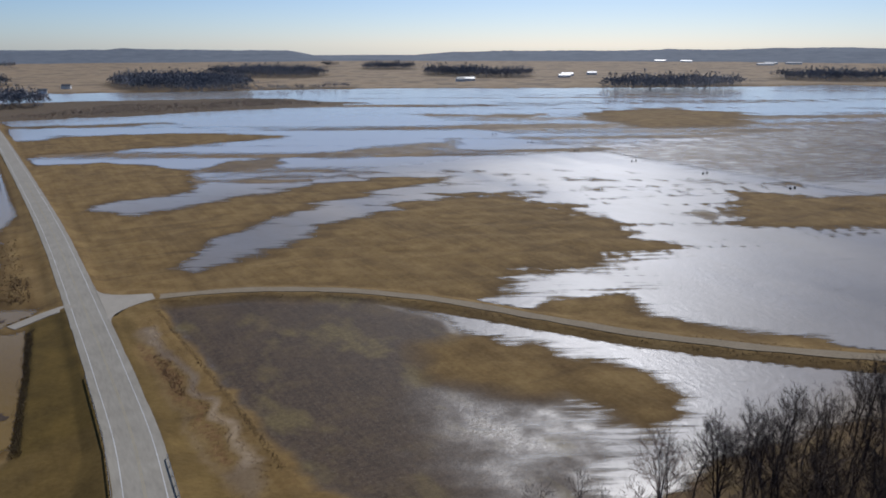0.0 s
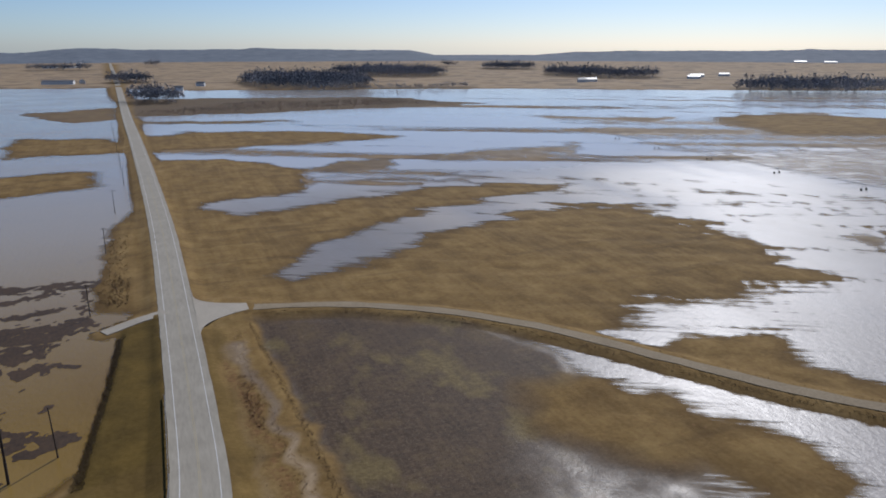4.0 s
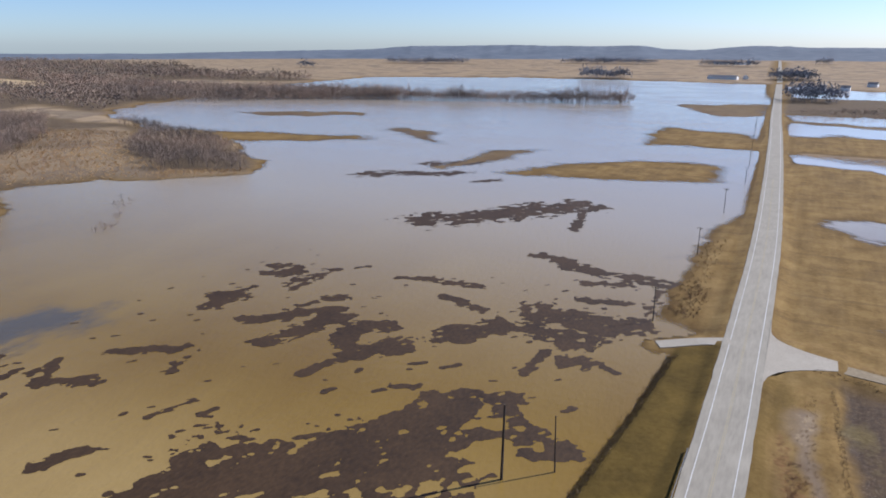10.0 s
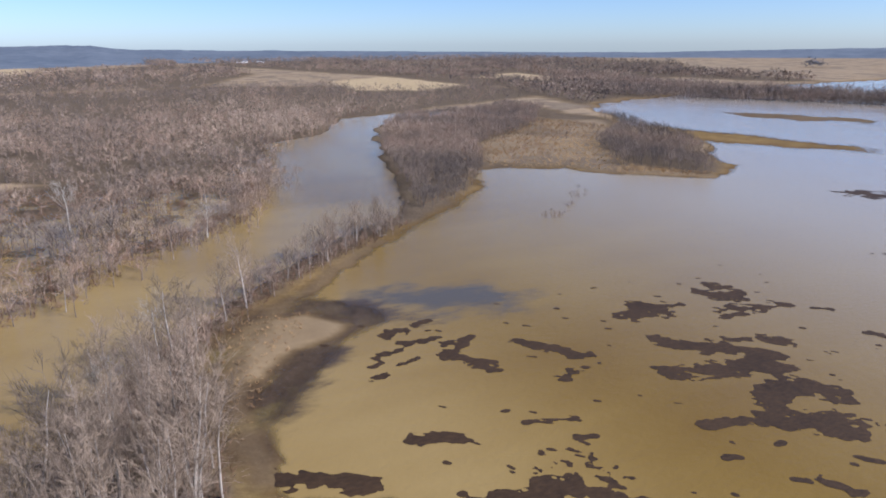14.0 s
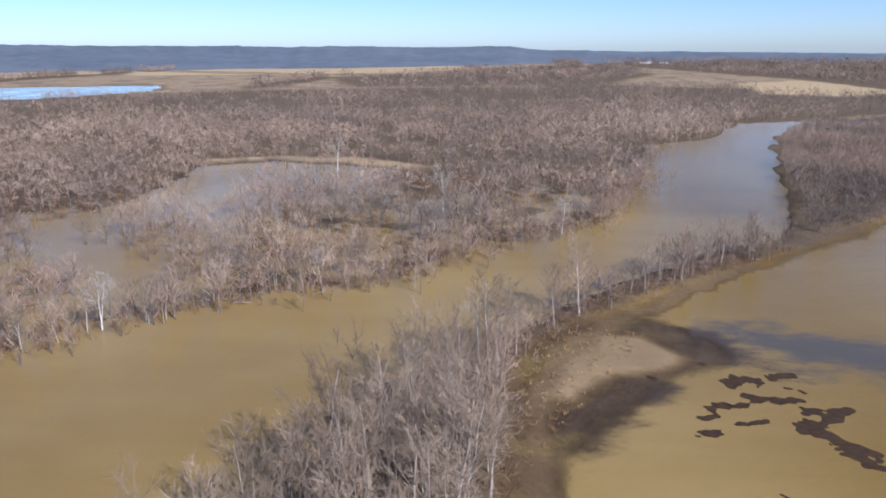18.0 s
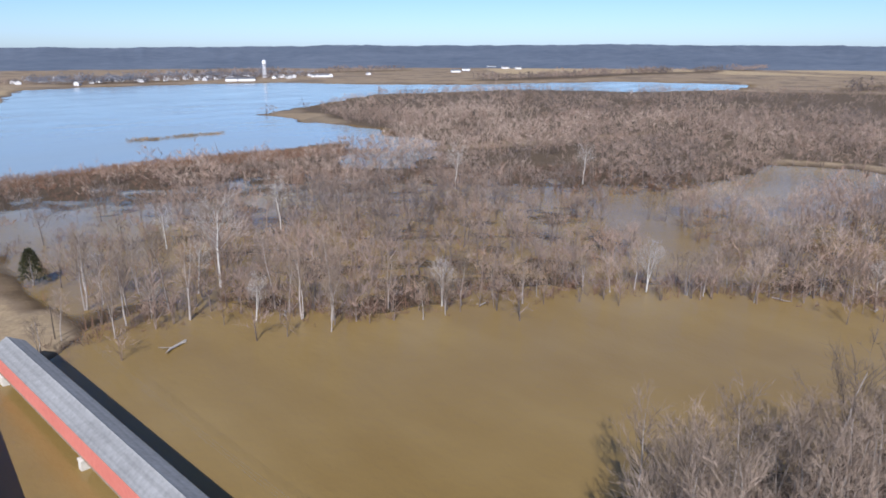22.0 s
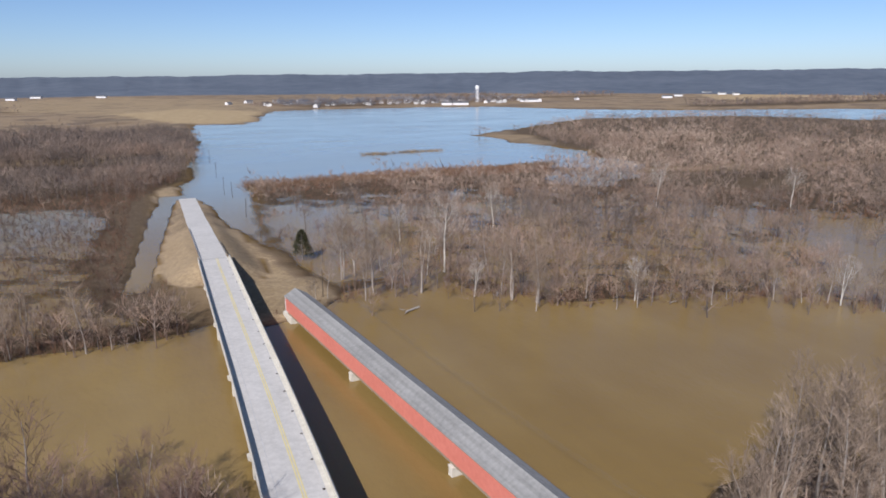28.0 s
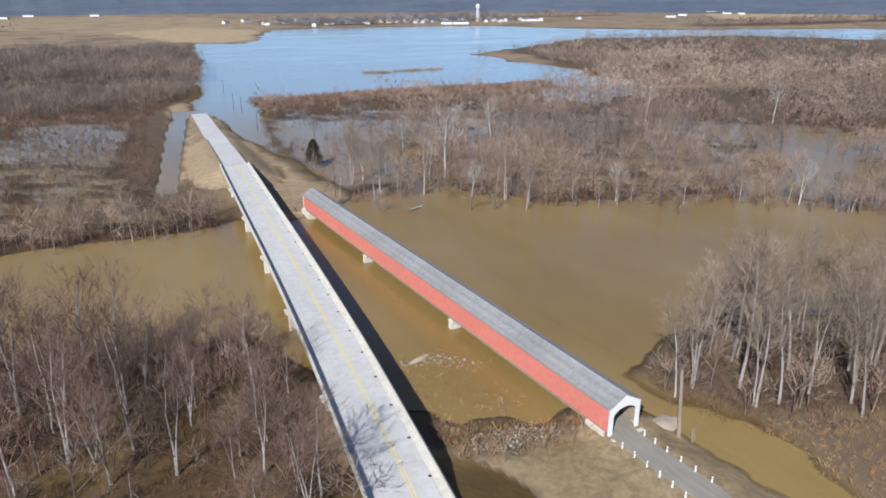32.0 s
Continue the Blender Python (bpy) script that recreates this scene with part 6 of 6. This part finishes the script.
MATS_BANK = [(-134, 148, -117, 165, 5.6, 0.12), (-119, 138, -113, 160, 5, 0.08), (-114, 160, -97, 160, 6.3, 0), (-124, 173, -121, 174, 4.1, 0.05), (-126, 168, -128, 163, 2.2, 0.2), (-115, 199, -105, 204, 3.1, 0.1), (-158, 158, -153, 166, 6.1, 0.4), (-151, 152, -147, 160, 5.4, 0.45), (-159, 192, -154, 194, 5.1, 0.25), (-151, 183, -149, 187, 4.6, 0.2), (-140, 175, -137, 187, 3.3, 0.45), (-152, 96, -139, 102, 2.8, 0), (-156, 98, -157, 104, 2.2, 0.15), (-119, 73, -116, 82, 3, 0), (-170, 88, -168, 92, 3, 0.3), (-172, 97, -172, 100, 2.8, 0.2), (-162, 88, -160, 97, 2.3, 0.35), (-115, 96, -112, 106, 1.4, 0.1), (-106, 102, -105, 105, 1.3, 0.1), (-149, 116, -136, 125, 4.1, 0.3), (-128, 113, -130, 122, 2.7, 0.4), (-156, 80, -159, 88, 2.4, 0.45), (-145, 75, -147, 78, 2.1, 0.45), (-119, 47, -109, 62, 4.2, 0), (-152, 149, -152, 163, 4.4, 0.2), (-155, 185, -151, 190, 6.7, 0.25), (-144, 178, -138, 196, 4.3, 0.5), (-133, 202, -131, 205, 2.5, 0.3), (-114, 142, -113, 145, 1.3, 0.3), (-121, 94, -121, 95, 1.3, 0.2), (-105, 95, -104, 96, 1.3, 0.2), (-167, 86, -170, 92, 3, 0.15), (-171, 96, -173, 101, 2.3, 0.15), (-160, 89, -161, 98, 1.7, 0.3), (-148, 94, -158, 106, 2, 0), (-147, 98, -142, 104, 2, 0), (-152, 77, -153, 80, 1.3, 0.4), (-150, 83, -152, 89, 1.3, 0.45)]
MATS_FAR = [(-144, 275, -92, 332, 18.7, 0.15), (-81, 287, -88, 324, 3.6, 0.2), (-233, 360, -198, 381, 12.6, 0.25), (-189, 380, -183, 391, 10.7, 0.2), (-217, 409, -186, 432, 11.6, 0.4), (-160, 370, -154, 376, 8.8, 0.4)]


def clusters(strokes):
    """Strokes that touch one another, as lists."""
    left, out = list(strokes), []
    while left:
        group, grew = [left.pop()], True
        while grew:
            grew = False
            for c in list(left):
                if any(min(math.hypot(c[i] - o[j], c[i + 1] - o[j + 1]) for i in (0, 2) for j in (0, 2)) < 1.3 * (c[4] + o[4]) + 2 for o in group):
                    group.append(c)
                    left.remove(c)
                    grew = True
        out.append(group)
    return out


for k, group in enumerate(clusters(MATS_ROAD + MATS_BANK)):
    stalk_mat(group, 0.42, 500 + 7 * k, 0.0015 * k)
for k, group in enumerate(clusters(MATS_FAR)):
    stalk_mat(group, 0.9, 800 + 7 * k, 0.0015 * k)
drift = random.Random(77)
for k in range(110):
    x, y = drift.uniform(-178, -40), drift.uniform(70, 215)
    if x > -60 and y < 120 or x < -120 - 0.5 * (y - 50) - 60:
        continue
    a, l, r = drift.gauss(0.85, 0.3), drift.uniform(0.2, 1.6), drift.uniform(0.5, 0.95)
    stalk_mat([(x, y, x + l * math.cos(a), y + l * math.sin(a), r, 0.12)], 0.3, 1200 + k, 0.0)
tagged(mesh_object("floating_scraps", *SCRAPS, M_MAT), "scattered small floating scraps of dark stalks", "debris", kind="stuff")


# ---- houses, barns, tower, irrigation ----
def house(x, y, turn, w, d, h, roof_h, label, wall=M_SIDING, name="house", category="house", windows=True):
    top = empty(name, pose(x, y, height_at(x, y) - 0.1, 0, 0, turn), label, category)
    bm = bmesh.new()
    prism(bm, [(-w / 2, 0), (w / 2, 0), (w / 2, h), (0, h + roof_h), (-w / 2, h)], -d / 2, d / 2)
    body = part("wall", bm, wall, top)
    for s in (1, -1):
        bm = bmesh.new()
        prism(bm, [(s * (w / 2 + 0.4), h - 0.32), (s * (w / 2 + 0.4), h - 0.12), (0, h + roof_h + 0.24), (0, h + roof_h + 0.04)], -d / 2 - 0.4, d / 2 + 0.4)
        part("roof_slope", bm, M_HROOF if name == "house" else M_STEEL, top)
    if windows:
        for s in (1, -1):
            for yy in (-d / 4, d / 4):
                bm = bmesh.new()
                box(bm, s * (w / 2 - 0.02), s * (w / 2 + 0.05), yy - 0.6, yy + 0.6, 0.9, 2.3)
                part("window", bm, M_GLASS, top)
        bm = bmesh.new()
        box(bm, -0.5, 0.5, d / 2 - 0.02, d / 2 + 0.06, 0.1, 2.15)
        part("door", bm, M_DARK, top)
    return top


rng = random.Random(9)
TOWN = [(-358, -1409), (-419, -1502), (-471, -1544), (-517, -1519), (-552, -1499), (-612, -1625), (-611, -1543), (-641, -1527), (-670, -1510), (-708, -1529), (-788, -1470), (-812, -1452), (-935, -1470), (-440, -1570), (-530, -1580), (-580, -1560), (-740, -1600), (-840, -1530), (-400, -1480), (-211, -1650), (-269, -1733), (-283, -1560), (-625, -1470), (-690, -1450), (-655, -1590), (-760, -1540)]
more = random.Random(31)
TOWN += [(-640 + more.gauss(0, 170), -1560 + more.uniform(-90, 90)) for _ in range(38)]
for k, (x, y) in enumerate(TOWN):
    house(x, y, rng.uniform(-30, 30) - 30, rng.uniform(8, 11), rng.uniform(12, 22), rng.uniform(3.5, 6), rng.uniform(2.2, 3.2), "small pale gabled house of the town by the water", windows=k < 26)
for x, y, w, d in ((-653, -1400, 10, 24), (-681, -1395, 14, 40), (-912, -1480, 14, 44), (-1386, -1529, 12, 26), (-1520, -1634, 12, 24), (-1819, -1832, 14, 30), (-1937, -1848, 12, 22), (296, -2228, 12, 26), (254, -2421, 14, 30), (74, -2378, 12, 28), (-1773, -1716, 12, 24), (-1777, -1660, 12, 18), (-3061, 563, 24, 70), (-3007, 624, 20, 40)):
    house(x, y, rng.uniform(50, 80), w, d, 5.0, 3.0, "long white farm shed with a metal roof", M_WHITE, "shed", "shed", False)
for x, y, turn, w, d in ((-172, 1694, 80, 16, 62), (-128, 1720, 10, 10, 16), (-304, 2886, 80, 20, 50), (-239, 2865, 70, 18, 40), (914, 1343, 70, 14, 40), (890, 1330, 70, 10, 20), (1285, 1413, 70, 14, 34), (1391, 1431, 60, 14, 26), (1220, 1350, 60, 14, 30), (2544, 1686, 50, 20, 60), (2699, 1767, 50, 20, 50), (2778, 1717, 50, 20, 60), (2682, 2332, 50, 20, 50), (2700, 2195, 50, 20, 50), (54, 1400, 80, 9, 14), (100, 1500, 70, 10, 16)):
    house(x, y, turn, w, d, 5.5, 3.2, "pale metal farm building among fields", M_WHITE, "barn", "barn", False)
for x, y in ((-205, 2870), (-212, 2880)):
    silo = empty("silo", pose(x, y, height_at(x, y)), "pale round grain silo with a domed cap", "silo", "silos")
    bm = bmesh.new()
    rod(bm, (0, 0, -0.5), (0, 0, 18), 4, 4, 20)
    part("drum", bm, M_WHITE, silo)
    bm = bmesh.new()
    rod(bm, (0, 0, 18), (0, 0, 20), 4.1, 1.2, 20)
    part("cap", bm, M_STEEL, silo)

tower = empty("water_tower", pose(-790, -1525, height_at(-790, -1525)), "white municipal water tower on a broad column", "water tower")
bm = bmesh.new()
for k in range(6):
    a = k * math.pi / 3
    rod(bm, (4.2 * math.cos(a), 4.2 * math.sin(a), -0.5), (3.4 * math.cos(a), 3.4 * math.sin(a), 31), 0.4, 0.4, 8)
part("legs_frame", bm, M_WHITE, tower)
bm = bmesh.new()
rod(bm, (0, 0, -0.5), (0, 0, 31), 1.6, 1.6, 16)
part("riser", bm, M_WHITE, tower)
bm = bmesh.new()
rod(bm, (0, 0, 29.5), (0, 0, 32), 2.2, 4.9, 24)
rod(bm, (0, 0, 32), (0, 0, 38.5), 4.9, 4.9, 24)
rod(bm, (0, 0, 38.5), (0, 0, 40.5), 4.9, 1.0, 24)
part("tank", bm, M_WHITE, tower)

pivot = empty("irrigation_pivot", Matrix(), "long wheeled irrigation pivot standing in the flooded field", "irrigation pivot")
TOWERS = [(385, 556), (375, 490), (368, 428), (366, 367), (365, 305), (366, 244), (368, 184), (371, 124)]
for (x0, y0), (x1, y1) in zip(TOWERS, TOWERS[1:]):
    mid = Vector(((x0 + x1) / 2, (y0 + y1) / 2, 4.6))
    bm = bmesh.new()
    rod(bm, (x0, y0, 3.6), mid, 0.09, 0.09, 6)
    rod(bm, mid, (x1, y1, 3.6), 0.09, 0.09, 6)
    part("span_pipe", bm, M_STEEL, pivot)
    bm = bmesh.new()
    for s in (1.0, -1.0):
        rod(bm, (x0 + s * 0.3, y0, 3.1), (mid.x + s * 1.0, mid.y, 3.4), 0.04, 0.04, 4)
        rod(bm, (mid.x + s * 1.0, mid.y, 3.4), (x1 + s * 0.3, y1, 3.1), 0.04, 0.04, 4)
        for k in range(1, 8):
            f = k / 8
            p = Vector((x0, y0, 3.6)).lerp(Vector((x1, y1, 3.6)), f) + Vector((0, 0, 1.0 * math.sin(math.pi * f)))
            rod(bm, p, (p.x + s * math.sin(math.pi * f), p.y, 3.1 + 0.3 * math.sin(math.pi * f)), 0.03, 0.03, 4)
    part("truss", bm, M_STEEL, pivot)
for x, y in TOWERS:
    bm = bmesh.new()
    for s in (2.2, -2.2):
        rod(bm, (x + s, y, 0.7), (x, y, 3.7), 0.08, 0.08, 6)
    rod(bm, (x - 2.2, y, 0.7), (x + 2.2, y, 0.7), 0.09, 0.09, 6)
    leg = part("tower_frame", bm, M_STEEL, pivot)
    for s in (2.2, -2.2):
        bm = bmesh.new()
        rod(bm, (x + s - 0.05, y - 0.2, 0.55), (x + s + 0.05, y + 0.2, 0.55), 0.85, 0.85, 18)
        bmesh.ops.rotate(bm, cent=(x + s, y, 0.55), matrix=Matrix.Rotation(radians(75), 3, "Z"), verts=bm.verts)
        part("wheel", bm, M_DARK, leg)

log = empty("driftwood_log", pose(-66.5, -109, 0.1, 0, 0, 35), "pale branching driftwood log floating on the river", "log")
t = Twigs(3)
t.tube([Vector((-4, 0, -0.1)), Vector((-1, 0.3, 0.25)), Vector((2, 0, 0.3)), Vector((4.5, 0.8, 0.5))], [0.38, 0.34, 0.26, 0.1], 8)
t.tube([Vector((1, 0.1, 0.3)), Vector((2.5, -1.4, 0.7)), Vector((3.6, -1.8, 1.2))], [0.16, 0.12, 0.05], 6)
t.tube([Vector((-1.5, 0.2, 0.2)), Vector((-2.2, 1.5, 0.5))], [0.15, 0.05], 6)
v, f = t.arrays()
ob = new("stem", quick_mesh("stem", v, f, M_PALETWIG))
ob.parent = log


# ---- stones and driftwood by the bridge ----
def stone_field(name, outline, gap, seed, lo, hi, label):
    rng = np.random.default_rng(seed)
    rows = sow(outline, gap, seed, (lo, hi), low=-9)
    rows[:, 2] = np.maximum(rows[:, 2], -0.08)
    t = np.array([(1, 1, 1), (-1, -1, 1), (-1, 1, -1), (1, -1, -1), (0, 0, 1.5), (1.4, 0, 0), (0, 1.3, 0.1), (-1.3, 0.2, 0)], float) * 0.5
    bm = bmesh.new()
    for p in t:
        bm.verts.new(p)
    bmesh.ops.convex_hull(bm, input=bm.verts)
    bmesh.ops.triangulate(bm, faces=bm.faces)
    bm.verts.index_update()
    v = np.array([tuple(q.co) for q in bm.verts])
    f = np.array([[q.index for q in fc.verts] for fc in bm.faces])
    bm.free()
    kinds = [(v * np.array(k), f) for k in ((1, 0.7, 0.5), (0.8, 1, 0.6), (1.2, 0.6, 0.4))]
    return scatter(name, kinds, rows, M_PALESTONE, label, "stones")


M_PALESTONE = surface("pale_limestone", (0.19, 0.158, 0.118), (0.40, 0.345, 0.27), 1.5, 0.9, 0.4, 0.01)
stone_field("riprap", [(-26, 11), (-36, 12), (-45, 17), (-46, 20.5), (-36, 20), (-27, 17)], 0.55, 61, 0.3, 0.8, "pale broken limestone rubble on the river bank")
stone_field("debris_stones", [(-25, -17), (-35, -16.5), (-42, -10), (-38, -9), (-33, -13), (-25, -14)], 0.8, 62, 0.25, 0.75, "pale rubble breaking the water between the bridges")
for k, (x, y, turn, sc) in enumerate(((-38, 3, 70, 0.3), (-96, -112, 60, 0.7), (-140, -84, 20, 0.5), (-205, -34, 80, 0.6), (-216, -14, 10, 0.6), (-250, 104, 40, 0.7), (-260, 120, 100, 0.5))):
    copy_thing(log, pose(x, y, 0.12, 0, 0, turn)).scale = (sc, sc, sc)


# ---- wires and small things by the bridge portal ----
for off in (-0.5, 0.0, 0.5):
    wire_span((-57.7, 24, 11.2), (-46, -130, 9.3), 2.6, off)
frame_top = empty("timber_frame", pose(-59.6, 25.2, height_at(-59.6, 25.2), 0, 0, 30), "small weathered timber frame of leaning posts beside the pole", "frame")
for x0, x1 in ((-0.7, -0.45), (0.0, 0.1), (0.7, 0.5)):
    bm = bmesh.new()
    rod(bm, (x0, 0.35, -0.5), (x1, 0, 2.2), 0.09, 0.07, 8)
    part("post", bm, M_TIMBER, frame_top)
bm = bmesh.new()
box(bm, -0.75, 0.8, -0.06, 0.06, 1.9, 2.05, 0.01)
part("crossbar", bm, M_TIMBER, frame_top)


def heap(x, y, rx, ry, h, seed, material, label):
    """A low mound with a slumped, uneven surface."""
    n, m = 10, 28
    verts, faces = [(0, 0, h)], []
    for i in range(1, n + 1):
        for j in range(m):
            a, f = 2 * math.pi * j / m, i / n
            lump = 1 + 0.5 * float(fbm(np.array([math.cos(a) * f * 3.0]), np.array([math.sin(a) * f * 3.0]), 1.4, seed)[0])
            verts.append((rx * f * math.cos(a) * lump, ry * f * math.sin(a) * lump, h * (1 - f ** 1.6) * lump - 0.25 * f))
    for j in range(m):
        faces.append((0, 1 + j, 1 + (j + 1) % m))
        for i in range(n - 1):
            a, b = 1 + i * m + j, 1 + i * m + (j + 1) % m
            faces.append((a, a + m, b + m, b))
    ob = mesh_object("sand_heap", verts, faces, material, smooth=True)
    ob.matrix_world = pose(x, y, max(height_at(x, y), 0.0), 0, 0, 25)
    tagged(ob, label, "heap")


M_SAND = surface("pale_silt", (0.30, 0.235, 0.155), (0.52, 0.43, 0.31), 2.2, 0.95, 0.3, 0.03)
heap(-57.8, 20.2, 4.2, 2.2, 0.55, 91, M_SAND, "low pale heap of river sand beside the bridge portal")
heap(-30.5, -16.2, 4.2, 1.0, 0.3, 92, M_SAND, "pale gravel bar breaking the river between two bridges")
